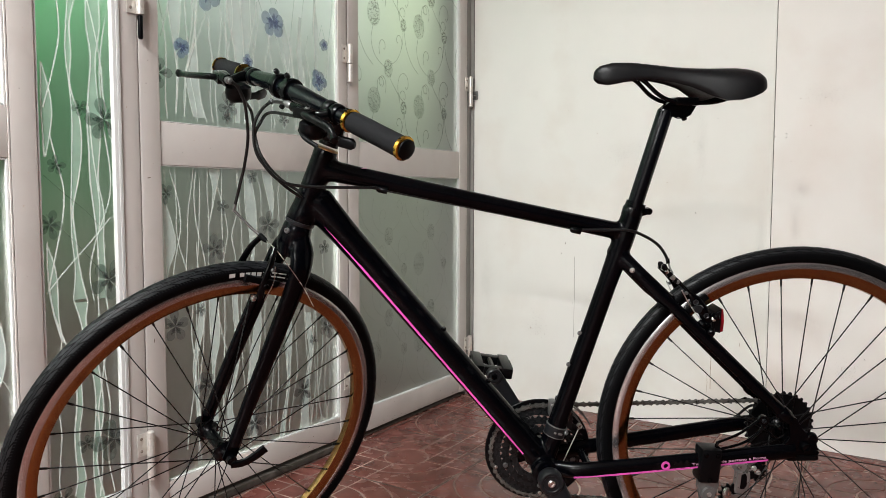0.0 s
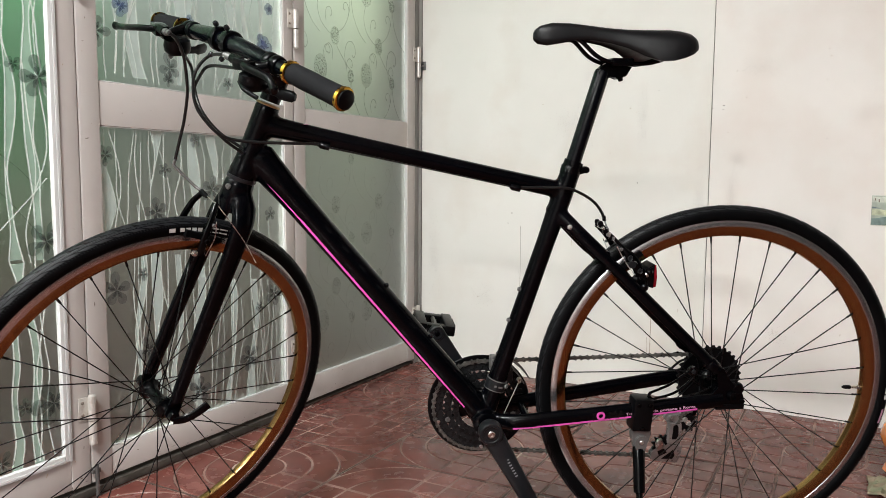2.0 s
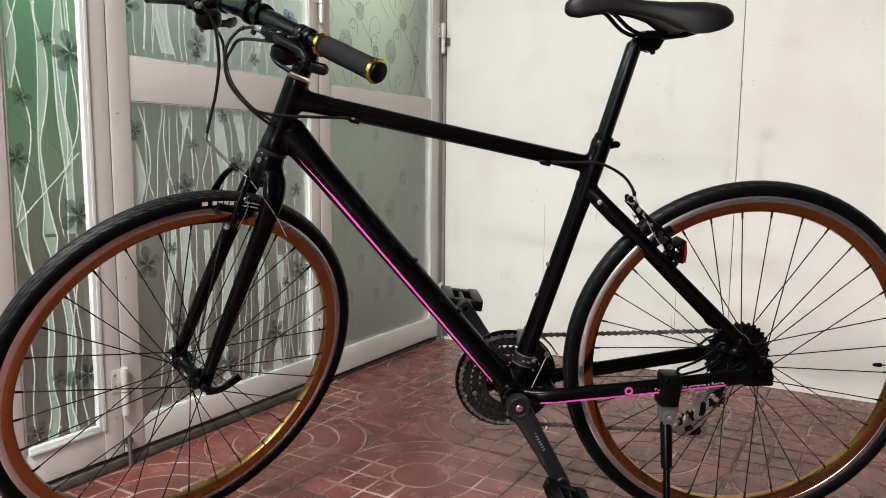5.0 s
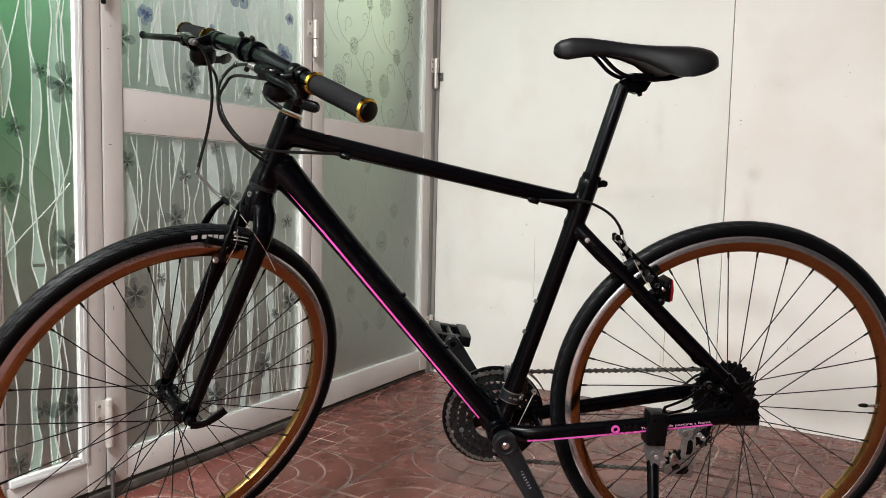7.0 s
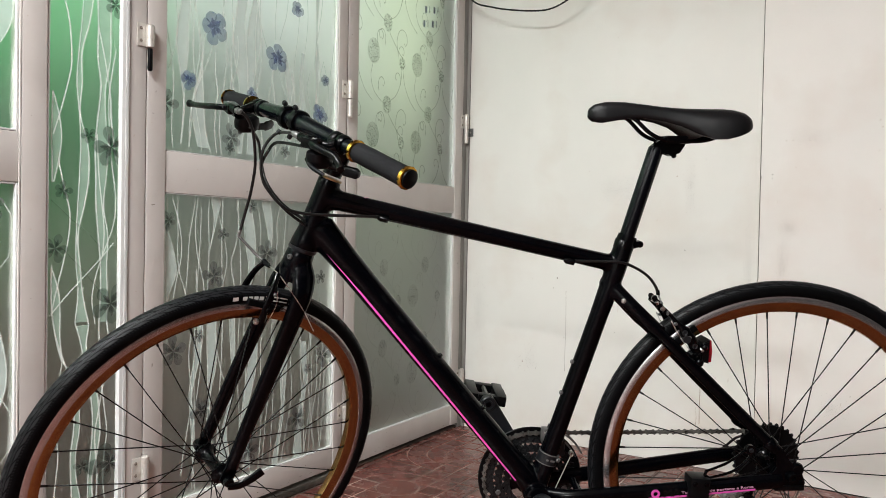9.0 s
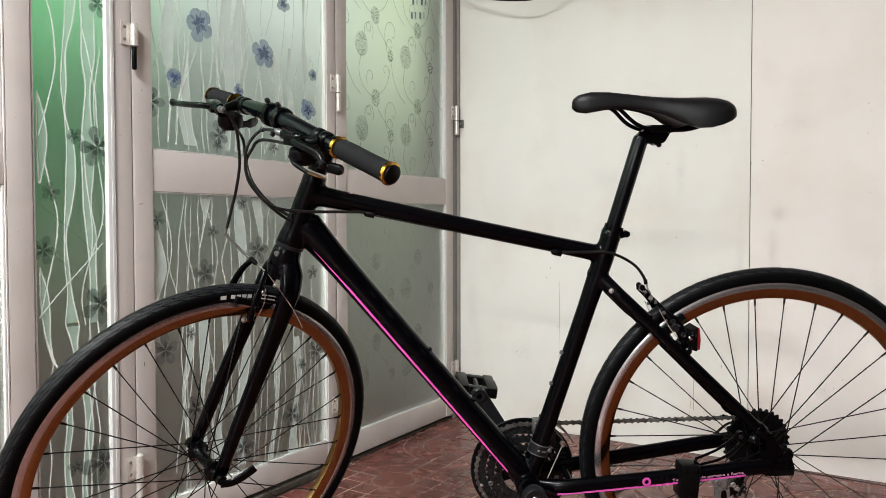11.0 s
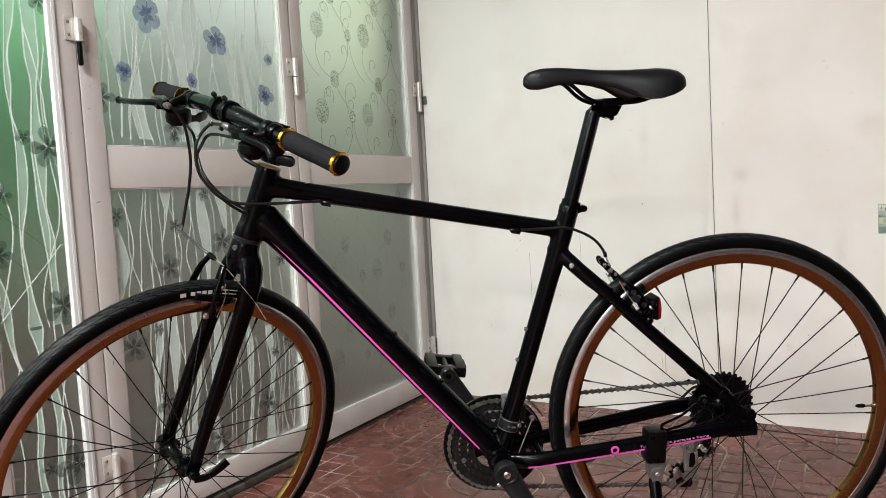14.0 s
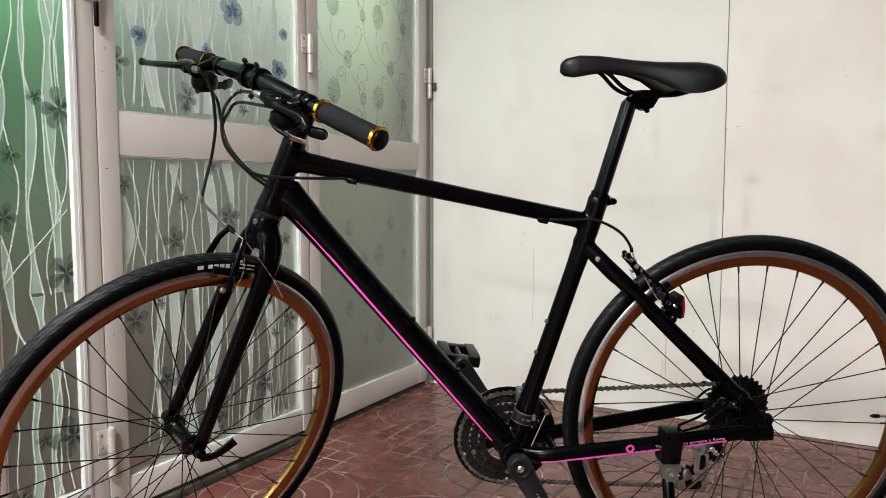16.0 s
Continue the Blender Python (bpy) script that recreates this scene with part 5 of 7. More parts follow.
sidewall_bars(front_tyre, 105, [(4.6, 7.4, 72, 103), (2.4, 4.2, 72, 103), (-0.4, 2.0, 72, 103), (-2.4, -1.0, 76, 100), (-4.2, -2.8, 76, 100), (-6.0, -4.6, 76, 100), (-7.8, -6.4, 76, 100), (-11.0, -9.2, 76, 100)], 1, M_WHITE)
sidewall_bars(rear_tyre, 176, [(0, 2.2, 60, 84), (2.7, 4.2, 60, 84), (4.8, 6.6, 60, 84), (7.1, 8.6, 60, 84)], 1, M_WHITE)
sidewall_bars(rear_tyre, 188, [(0, 5, 62, 80)], 1, M_PINKPALE)


# ---- fork, stem and handlebar: built straight, then turned with the steering ----
def steered(name, bm, material, parent=None, label="", smooth=38):
    ob = part(name, bm, material, parent or bike, label, smooth)
    if not parent:
        ob.matrix_basis = STEER
    return ob


def ax(s, ahead=0.0, y=0.0):
    """A point s metres above the head tube's top along the steerer."""
    p = HEAD_TOP + STEERER * s + AHEAD * ahead
    return Q((p.x, y, p.z))


crown = sweep(bmesh.new(), [ax(-0.134), ax(-0.142), ax(-0.150), ax(-0.175), ax(-0.195)], [0.0205, 0.0245, 0.0250, 0.0265, 0.0200], 28)
fork = steered("fork_crown", crown, M_FRAME, None, "black fork crown")
LEGS = []
for y in (1, -1):
    leg = curve([ax(-0.158, -0.004, y * 0.012), ax(-0.182, -0.007, y * 0.028), ax(-0.215, -0.007, y * 0.0405), ax(-0.30, -0.0035, y * 0.045), ax(-0.43, 0.002, y * 0.0485), ax(-0.535, 0.005, y * 0.0515)], 5)
    n = len(leg)
    size = [(0.0130 - 0.003 * i / (n - 1), (0.0265 - 0.0155 * min(1, (i / (n - 1)) ** 0.8)) * min(1, 0.62 + 0.08 * i)) for i in range(n)]
    steered("fork_leg", sweep(bmesh.new(), leg, size, 20), M_FRAME, fork)
    LEGS.append((leg[:14], [(u - 0.0006 * max(0, i - 10), v - 0.0012 * max(0, i - 10)) for i, (u, v) in enumerate(size[:14])]))
    plate = slab(bmesh.new(), [(ax(-0.525, -0.008).x, ax(-0.525, -0.008).z), (ax(-0.525, 0.016).x, ax(-0.525, 0.016).z), (ax(-0.56, 0.018).x, ax(-0.56, 0.018).z), (ax(-0.572, 0.006).x, ax(-0.572, 0.006).z), (ax(-0.565, -0.008).x, ax(-0.565, -0.008).z)],
                 y * 0.049, y * 0.055, bevel=0.0012)
    steered("fork_end", plate, M_FRAME, fork)
weld("crown_weld", [([ax(-0.141), ax(-0.150), ax(-0.172), ax(-0.19)], [0.0240, 0.0247, 0.0255, 0.021])] + LEGS, M_FRAME, fork, 30, 0.0008)
# quick release
qr = steered("quick_release", sweep(bmesh.new(), [HUB_F + Q((0, -0.066, 0)), HUB_F + Q((0, 0.062, 0))], 0.0045, 12), M_BLACKMETAL, fork, "black quick-release axle")
cap = lathe(bmesh.new(), [(0.0, 0.068), (0.006, 0.0675), (0.0085, 0.066), (0.009, 0.060), (0.0085, 0.055), (0.0, 0.055)], 20, Matrix.Translation(HUB_F))
steered("cam_nut", cap, M_BLACKMETAL, fork)
steered("cam_nut", lathe(bmesh.new(), [(0.0, -0.072), (0.008, -0.0715), (0.0105, -0.068), (0.0105, -0.055), (0.0, -0.055)], 20, Matrix.Translation(HUB_F)), M_BLACKMETAL, fork)
lev = curve([HUB_F + Q((0.003, 0.066, -0.006)), HUB_F + Q((-0.015, 0.072, -0.006)), HUB_F + Q((-0.034, 0.077, 0.002)), HUB_F + Q((-0.055, 0.080, 0.014))], 6)
steered("release_lever", sweep(bmesh.new(), lev, [(0.0045, 0.0072 + 0.0018 * (i / len(lev))) for i in range(len(lev))], 12), M_BLACKMETAL, fork)
bolt("crown_bolt", ax(-0.152, 0.0235, 0.008), (0.9, 0.5, 0.2), 0.005, 0.004, fork, M_GREYMETAL)

hs = steered("headset", lathe(bmesh.new(), [(0.0, 0.0), (0.0205, 0.0), (0.021, 0.002), (0.0195, 0.0035), (0.0, 0.0035)], 28, Matrix.Translation(HEAD_TOP - STEERER * 0.0035) @ STEERER.to_track_quat("Y", "Z").to_matrix().to_4x4()), M_BRASS, None, "dull brass headset ring")
steered("headset_spacer", sweep(bmesh.new(), [ax(0.004), ax(0.028)], 0.017, 24), M_BLACKMETAL, hs)
lower = lathe(bmesh.new(), [(0.0, 0.0), (0.0235, 0.0), (0.0255, 0.003), (0.0255, 0.007), (0.0, 0.007)], 28, Matrix.Translation(HEAD_TOP - STEERER * 0.139) @ STEERER.to_track_quat("Y", "Z").to_matrix().to_4x4())
# Lighter alloy tone here paints in the ring's highlight.
part("headset_lower", lower, M_CRANK, bike)

BAR = ax(0.060, 0.098) + Q((0.0096, 0, 0.0124))
stem = steered("stem", sweep(bmesh.new(), [ax(0.046, -0.004), ax(0.048, 0.015), ax(0.060, 0.055), ax(0.068, 0.10)], [(0.017, 0.018), (0.0165, 0.0175), (0.0145, 0.0155), (0.016, 0.017)], 20), M_FRAME, None, "black stem")
steered("steerer_clamp", sweep(bmesh.new(), [ax(0.026), ax(0.028), ax(0.066), ax(0.069)], [0.0175, 0.019, 0.019, 0.0165], 24), M_FRAME, stem)
steered("top_cap", sweep(bmesh.new(), [ax(0.069), ax(0.074)], [0.0165, 0.0145], 24), M_BLACKMETAL, stem)
for y0, y1 in ((-0.026, -0.008), (0.008, 0.026)):
    m = Matrix.Translation((BAR.x, 0, BAR.z))
    clamp = steered("bar_clamp", lathe(bmesh.new(), [(0.0142, y0), (0.0185, y0 + 0.001), (0.0195, y0 + 0.004), (0.0195, y1 - 0.004), (0.0185, y1 - 0.001), (0.0142, y1)], 28, m), M_BLACKMETAL, stem)
    for up in (0.0225, -0.0225):
        p = Q((BAR.x + 0.011 + (0.004 if up < 0 else -0.004), (y0 + y1) / 2, BAR.z + up))
        bolt("clamp_bolt", p, (0.6, 0, up * 30), 0.0042, 0.005, clamp, M_CRANK)


def bar_point(y, rise=0.0):
    """The bar's middle line: a slight backsweep outside the clamp."""
    k = max(0, abs(y) - 0.04)
    return Q((BAR.x - 0.09 * k, y, BAR.z - 0.088 * k + rise))


bar = steered("handlebar", sweep(bmesh.new(), [bar_point(y) for y in (-0.28, -0.16, -0.11, -0.05, -0.03, 0.03, 0.05, 0.11, 0.16, 0.28)], [0.0111, 0.0111, 0.0122, 0.0138, 0.0142, 0.0142, 0.0138, 0.0122, 0.0111, 0.0111], 24), M_POST, None, "matt black flat handlebar")
for s in (1, -1):
    p0, p1 = bar_point(s * 0.170), bar_point(s * 0.274)
    steered("grip", sweep(bmesh.new(), [p0.lerp(p1, f) for f in (0, 0.02, 0.3, 0.6, 0.97, 1)], [0.0142, 0.0151, 0.0154, 0.0150, 0.0153, 0.0147], 28), M_GRIP, bar, "dark grey foam grip")
    for y in (0.1655, 0.2785):
        half = 0.0034 if s > 0 else 0.0018
        a, b = bar_point(s * (y - half)), bar_point(s * (y + half))
        rg = steered("lock_ring", sweep(bmesh.new(), [a, a.lerp(b, 0.1), a.lerp(b, 0.9), b], [0.0156, 0.0169, 0.0169, 0.0156], 28), M_GOLD, bar, "gold lock ring")
        for ang in range(0, 360, 60):
            q = a.lerp(b, 0.5)
            dirn = Q((math.cos(radians(ang)), 0, math.sin(radians(ang))))
            bolt("ring_notch", q + dirn * 0.0157, dirn, 0.0022, 0.0018, rg, M_BLACKMETAL)
    e0, e1 = bar_point(s * 0.283), bar_point(s * 0.2875)
    steered("end_plug", sweep(bmesh.new(), [e0, e0.lerp(e1, 0.5), e1], [0.0143, 0.0141, 0.0100], 28), M_PLASTIC, bar)
    # brake lever: clamp, body, blade and barrel adjuster
    c0, c1 = bar_point(s * 0.128), bar_point(s * 0.142)
    lv = steered("brake_lever", sweep(bmesh.new(), [c0, c0.lerp(c1, 0.2), c0.lerp(c1, 0.8), c1], [0.0135, 0.0150, 0.0150, 0.0135], 24), M_BLACKMETAL, bar, "black alloy brake lever")
    g, up = (0.68, 0.0055) if s > 0 else (1.46, 0.017)
    body = curve([bar_point(s * 0.135) + Q((0.012, 0, 0.0)), bar_point(s * 0.122) + Q((0.030 * g, 0, -0.006)), bar_point(s * 0.095) + Q((0.046 * g, 0, -0.011 + up)), bar_point(s * 0.072) + Q((0.046 * g, 0, -0.013 + up))], 5)
    steered("lever_body", sweep(bmesh.new(), body, [(0.0085, 0.0095)] * 6 + [(0.0085, 0.0095)] * 5 + [(0.0066, 0.0075)] * 5, 14), M_BLACKMETAL, lv)
    knuckle = (bar_point(s * 0.104) + Q((0.044 * g, 0, -0.012 + up)))
    steered("lever_knuckle", box(bmesh.new(), (-0.011, -0.019, -0.0085), (0.010, 0.019, 0.0075), 0.0028, Matrix.Translation(knuckle) @ Matrix.Rotation(radians(s * 12), 4, "Z")), M_BLACKMETAL, lv)
    bolt("lever_pivot", knuckle + Q((0.001, s * 0.004, 0.0075)), (0, 0, 1), 0.0042, 0.002, lv, M_GREYMETAL)
    adj = [bar_point(s * f) + Q((0.046 * g, 0, -0.013 + up)) for f in (0.074, 0.068, 0.067, 0.058, 0.0575, 0.051)]
    steered("barrel_adjuster", sweep(bmesh.new(), adj, [0.005, 0.005, 0.0056, 0.0056, 0.0042, 0.0036], 16), M_GREYMETAL, lv)
    blade = curve([bar_point(s * 0.098) + Q((0.048 * g, 0, -0.012 + up)), bar_point(s * 0.12) + Q((0.058 * g, 0, -0.012 + up)), bar_point(s * 0.16) + Q((0.064 * g, 0, -0.015 + up)), bar_point(s * 0.20) + Q((0.065 * g, 0, -0.018 + up)), bar_point(s * 0.222) + Q((0.068 * g, 0, -0.018 + up))], 6)
    if s > 0:
        blade = curve([bar_point(u) + Q((v, 0, w)) for u, v, w in ((0.098, 0.033, -0.007), (0.12, 0.038, -0.006), (0.145, 0.037, -0.006), (0.166, 0.036, -0.007), (0.178, 0.038, -0.013), (0.188, 0.041, -0.019))], 5)
    n = len(blade)
    steered("lever_blade", sweep(bmesh.new(), blade, ([(0.0056, 0.0066)] * (n - 3) + [(0.0064, 0.0074), (0.0066, 0.0074), (0.0045, 0.005)]) if s > 0 else ([(0.0046, 0.0052)] * (n - 3) + [(0.0058, 0.0064), (0.006, 0.0066), (0.004, 0.0045)]), 14), M_BLACKMETAL, lv)
    # shifter pod under the bar with its thumb paddle
    pod = bmesh.new()
    lathe(pod, [(0.0, -0.021), (0.012, -0.020), (0.0165, -0.012), (0.0175, 0.0), (0.0165, 0.012), (0.012, 0.018), (0.0, 0.019)], 24, Matrix.Translation(bar_point(s * 0.107) + (Q((0.020, 0, -0.029)) if s > 0 else Q((0.034, 0, -0.022)))) @ Matrix.Rotation(radians(90), 4, "X") @ Matrix.Diagonal((1.25, 0.72, 1.1, 1)))
    sh = steered("shifter", pod, M_PLASTIC, bar, "black gear shifter pod")
    steered("shifter_clamp", sweep(bmesh.new(), [bar_point(s * 0.112), bar_point(s * 0.114), bar_point(s * 0.122), bar_point(s * 0.124)], [0.0135, 0.0148, 0.0148, 0.0135], 20), M_PLASTIC, sh)
    pad = curve([bar_point(s * 0.11) + Q((0.01, 0, -0.038)), bar_point(s * 0.135) + Q((-0.006, 0, -0.041)), bar_point(s * 0.158) + Q((-0.016, 0, -0.040))], 5)
    if s < 0:
        pad = curve([bar_point(-0.108) + Q((0.018, 0, -0.030)), bar_point(-0.118) + Q((-0.006, 0, -0.031)), bar_point(-0.135) + Q((-0.027, 0, -0.030))], 5)
    steered("thumb_paddle", sweep(bmesh.new(), pad, [(0.0035, 0.006)] * 5 + [(0.004, 0.0085)] * 5 + [(0.003, 0.005)], 12), M_PLASTIC, sh)
    pad2 = curve([bar_point(s * 0.095) + Q((0.034, 0, -0.034)), bar_point(s * 0.118) + Q((0.041, 0, -0.038)), bar_point(s * 0.138) + Q((0.034, 0, -0.044))], 5)
    steered("trigger_lever", sweep(bmesh.new(), pad2, (0.0035), 10), M_PLASTIC, sh)

# ---- saddle and post ----
P0, P1 = Q((0.3075, 0, 0.755)), Q((0.2605, 0, 0.925))
post = part("seat_post", sweep(bmesh.new(), [P0, P0.lerp(P1, 0.5), P0.lerp(P1, 0.97), P1], [0.0136, 0.0136, 0.0136, 0.0125], 28), M_POST, bike, "satin black seat post")
collar = sweep(bmesh.new(), [P0 + Q((0.0033, 0, -0.012)), P0 + Q((0.003, 0, -0.011)), P0 + Q((0, 0, 0.002)), P0 + Q((-0.0004, 0, 0.003))], [0.0168, 0.0182, 0.0182, 0.0168], 28)
sc = part("seat_collar", collar, M_BLACKMETAL, bike, "black seat collar")
part("collar_lug", box(bmesh.new(), (-0.02, -0.008, -0.006), (0.004, 0.008, 0.006), 0.003, Matrix.Translation((0.2985, 0, 0.749)) @ Matrix.Rotation(radians(15), 4, "Y")), M_BLACKMETAL, sc)
bolt("collar_bolt", (0.2825, 0.008, 0.753), (0, 1, 0), 0.006, 0.004, sc)
head = slab(bmesh.new(), [(0.275, 0.914), (0.272, 0.926), (0.260, 0.937), (0.246, 0.943), (0.218, 0.943), (0.211, 0.933), (0.220, 0.917), (0.236, 0.911), (0.243, 0.917), (0.256, 0.916)], -0.0115, 0.0115, bevel=0.003)
part("post_head", head, M_BLACKMETAL, post)
part("rail_clamp", box(bmesh.new(), (0.214, -0.027, 0.9325), (0.252, 0.027, 0.9465), 0.003), M_BLACKMETAL, post)
bolt("clamp_bolt", (0.228, 0.0, 0.913), (-0.3, 0, -1), 0.0045, 0.005, post)
for y in (1, -1):
    rail = curve([(0.322, y * 0.012, 0.979), (0.306, y * 0.018, 0.972), (0.281, y * 0.0215, 0.950), (0.256, y * 0.022, 0.9395), (0.225, y * 0.022, 0.9375), (0.19, y * 0.022, 0.9385), (0.165, y * 0.027, 0.945), (0.135, y * 0.037, 0.957)], 5)
    part("saddle_rail", sweep(bmesh.new(), rail, 0.0036, 10), M_BLACKMETAL, bike, "black saddle rail")


def saddle():
    """Stations from nose to tail: x, half width, top, drop of the edge, crown."""
    st = [(0.3865, 0.003, 0.9855, 0.006), (0.384, 0.010, 0.9915, 0.016), (0.376, 0.0165, 0.9985, 0.029), (0.358, 0.0200, 1.0035, 0.037), (0.325, 0.0220, 1.0035, 0.029), (0.29, 0.0245, 1.0000, 0.023), (0.258, 0.030, 0.9965, 0.025),
          (0.23, 0.039, 0.9950, 0.031), (0.205, 0.051, 0.9948, 0.046), (0.18, 0.062, 0.9952, 0.056), (0.158, 0.0685, 0.9958, 0.055), (0.138, 0.0705, 0.9938, 0.047), (0.124, 0.067, 0.9905, 0.037), (0.1155, 0.060, 0.9845, 0.024), (0.113, 0.053, 0.978, 0.017)]
    bm = bmesh.new()
    rings = []
    n = 24
    for x, w, top, drop in st:
        ring = []
        for k in range(n + 1):
            u = -1 + 2 * k / n
            yy = w * math.sin(u * math.pi / 2)
            zz = top - drop * (abs(u) ** 3.2) - 0.004 * math.exp(-(u / 0.18) ** 2) * (1 if x < 0.25 else 0.35)
            ring.append(bm.verts.new((x, yy, zz)))
        for k in range(n - 1, 0, -1):
            u = -1 + 2 * k / n
            yy = 0.90 * w * math.sin(u * math.pi / 2)
            ring.append(bm.verts.new((x, yy, top - drop - 0.003 + (drop * 0.35) * (1 - abs(u) ** 2))))
        rings.append(ring)
    for a, b in zip(rings, rings[1:]):
        m = len(a)
        for k in range(m):
            bm.faces.new((a[k], a[(k + 1) % m], b[(k + 1) % m], b[k]))
    bm.faces.new(rings[0])
    bm.faces.new(rings[-1])
    bmesh.ops.smooth_vert(bm, verts=bm.verts[:], factor=0.35, use_axis_x=True, use_axis_y=True, use_axis_z=True)
    return bm


sd = part("saddle", saddle(), M_SADDLE, bike, "smooth black saddle", smooth=70)
part("saddle_shell", box(bmesh.new(), (0.113, -0.03, 0.957), (0.13, 0.03, 0.965), 0.003), M_PLASTIC, sd)
part("nose_clip", box(bmesh.new(), (0.335, -0.014, 0.974), (0.366, 0.014, 0.983), 0.003), M_PLASTIC, sd)

# ---- drive train, on the far side ----
CL = -0.0445
CR = Q((BB.x, 0, BB.z + 0.0035))
ring_m = Matrix.Translation(CR)
crank_r = part("chainset", lathe(bmesh.new(), [(0.02, CL - 0.008), (0.03, CL - 0.008), (0.03, CL + 0.004), (0.02, CL + 0.004)], 24, ring_m, closed=True), M_BLACKMETAL, bike, "black triple chainset")
for teeth, r, hole, y in ((48, 0.0895, 0.072, CL - 0.006), (38, 0.0735, 0.056, CL), (28, 0.0575, 0.042, CL + 0.007)):
    part("chainring", toothed(bmesh.new(), teeth, r, 0.0042, hole, y - 0.0011, y + 0.0011, ring_m), M_SPROCKET, crank_r, "dark toothed chainring")
part("chain_guard", lathe(bmesh.new(), [(0.076, CL - 0.0145), (0.0995, CL - 0.0145), (0.1008, CL - 0.013), (0.0995, CL - 0.0115), (0.076, CL - 0.0115)], 72, ring_m, closed=True), M_PLASTIC, crank_r, "black plastic chain guard")
for k in range(5):
    m = ring_m @ Matrix.Rotation(math.tau * (k + 0.3) / 5, 4, "Y")
    part("spider_arm", slab(bmesh.new(), [(0.022, -0.012), (0.091, -0.006), (0.095, 0.0), (0.091, 0.006), (0.022, 0.012)], CL - 0.011, CL - 0.007, "y", m, 0.001), M_BLACKMETAL, crank_r)
    bolt("chainring_bolt", m @ Q((0.0675, CL + 0.001, 0)), (0, 1, 0), 0.005, 0.003, crank_r, M_GREYMETAL)
    bolt("chainring_bolt", m @ Q((0.0865, CL - 0.004, 0)), (0, 1, 0), 0.004, 0.002, crank_r, M_STEEL)

CRANK = Q((-0.495, 0, -0.869)).normalized()


def crank(side, direction, y):
    d = Q(direction).normalized()
    a = CR + Q((0, side * y, 0.002))
    b = a + d * (0.170 if side > 0 else 0.160) + Q((0, side * 0.012, 0))
    pts = [a - d * 0.018, a - d * 0.014, a, a.lerp(b, 0.2), a.lerp(b, 0.6), b, b + d * 0.011, b + d * 0.014]
    rad = [(0.006, 0.008), (0.0095, 0.0160), (0.0105, 0.0215), (0.0095, 0.0190), (0.0075, 0.0162), (0.0075, 0.0150), (0.007, 0.0125), (0.004, 0.005)]
    arm = part("crank_arm", sweep(bmesh.new(), pts, rad, 20), M_CRANK, bike, "black alloy crank arm")
    part("crank_boss", lathe(bmesh.new(), [(0.0, -0.012), (0.0200, -0.012), (0.0215, -0.008), (0.0215, 0.0095), (0.0195, 0.0122), (0.0150, 0.0122), (0.0138, 0.0105), (0.0, 0.0105)], 30, Matrix.Translation(a) @ (Matrix() if side > 0 else Matrix.Rotation(math.pi, 4, "X"))), M_CRANK, arm)
    bolt("crank_bolt", a + Q((0, side * 0.0105, 0)), (0, side, 0), 0.0068, 0.003, arm, M_STEEL)
    if side > 0:
        # maker's word: plain pale bars along the arm
        bm = bmesh.new()
        for k in range(7):
            c = a.lerp(b, 0.34 + 0.034 * k) + Q((0, 0.0084 - 0.001 * (0.34 + 0.034 * k), 0))
            n = Q((-d.z, 0, d.x))
            q = [c + d * i * 0.0013 + n * (j * 0.0024 - 0.002) for i, j in ((-1, -1), (1, -1), (1, 1), (-1, 1))]
            bm.faces.new([bm.verts.new(v + Q((0, 0.0006, 0))) for v in q])
        part("pale_bars", bm, mat("pale_print", (0.2, 0.2, 0.215), 0.5), arm, "plain pale bars")
    boss = part("pedal_boss", lathe(bmesh.new(), [(0.0, -0.0095), (0.0125, -0.0095), (0.0145, -0.008), (0.0145, 0.008), (0.0125, 0.0098), (0.0088, 0.0098), (0.0082, 0.0088), (0.0, 0.0088)], 24, Matrix.Translation(b)), M_CRANK, arm)
    bolt("axle_end", b + Q((0, 0.0088, 0)), (0, 1, 0), 0.0055, 0.0015, boss)
    # pedal
    c = b + Q((0, side * 0.062, 0))
    pm = Matrix.Translation(c) @ Matrix.Rotation(radians(-8 if side < 0 else -20), 4, "Y")
    pd = part("pedal", sweep(bmesh.new(), [b, b + Q((0, side * 0.02, 0)), c + Q((0, side * 0.045, 0))], [0.0105, 0.0085, 0.0075], 14), M_BLACKMETAL, bike, "black cage pedal")
    for x0, x1 in ((-0.039, -0.0175), (0.0175, 0.039)):
        part("pedal_bar", box(bmesh.new(), (x0, -0.046, -0.0105), (x1, 0.046, 0.0105), 0.0035, pm), M_PLASTIC, pd)
    for y0, y1 in ((-0.0445, -0.025), (0.025, 0.0445)):
        part("pedal_web", box(bmesh.new(), (-0.0185, y0, -0.0085), (0.0185, y1, 0.0085), 0.003, pm), M_PLASTIC, pd)
    for x in (-0.0395, 0.0395):
        part("pedal_reflector", box(bmesh.new(), (x - 0.002, -0.025, -0.007), (x + 0.002, 0.025, 0.007), 0.001, pm), M_RUBBER, pd)
    return arm


crank(1, CRANK, 0.074)
crank(-1, (0.518, 0, 0.855), 0.072)

# cassette
cas_m = Matrix.Translation(HUB_R)
cas = part("cassette", lathe(bmesh.new(), [(0.0, -0.058), (0.012, -0.058), (0.0165, -0.056), (0.0165, -0.024), (0.0, -0.024)], 24, cas_m), M_SPROCKET, bike, "dark steel cassette")
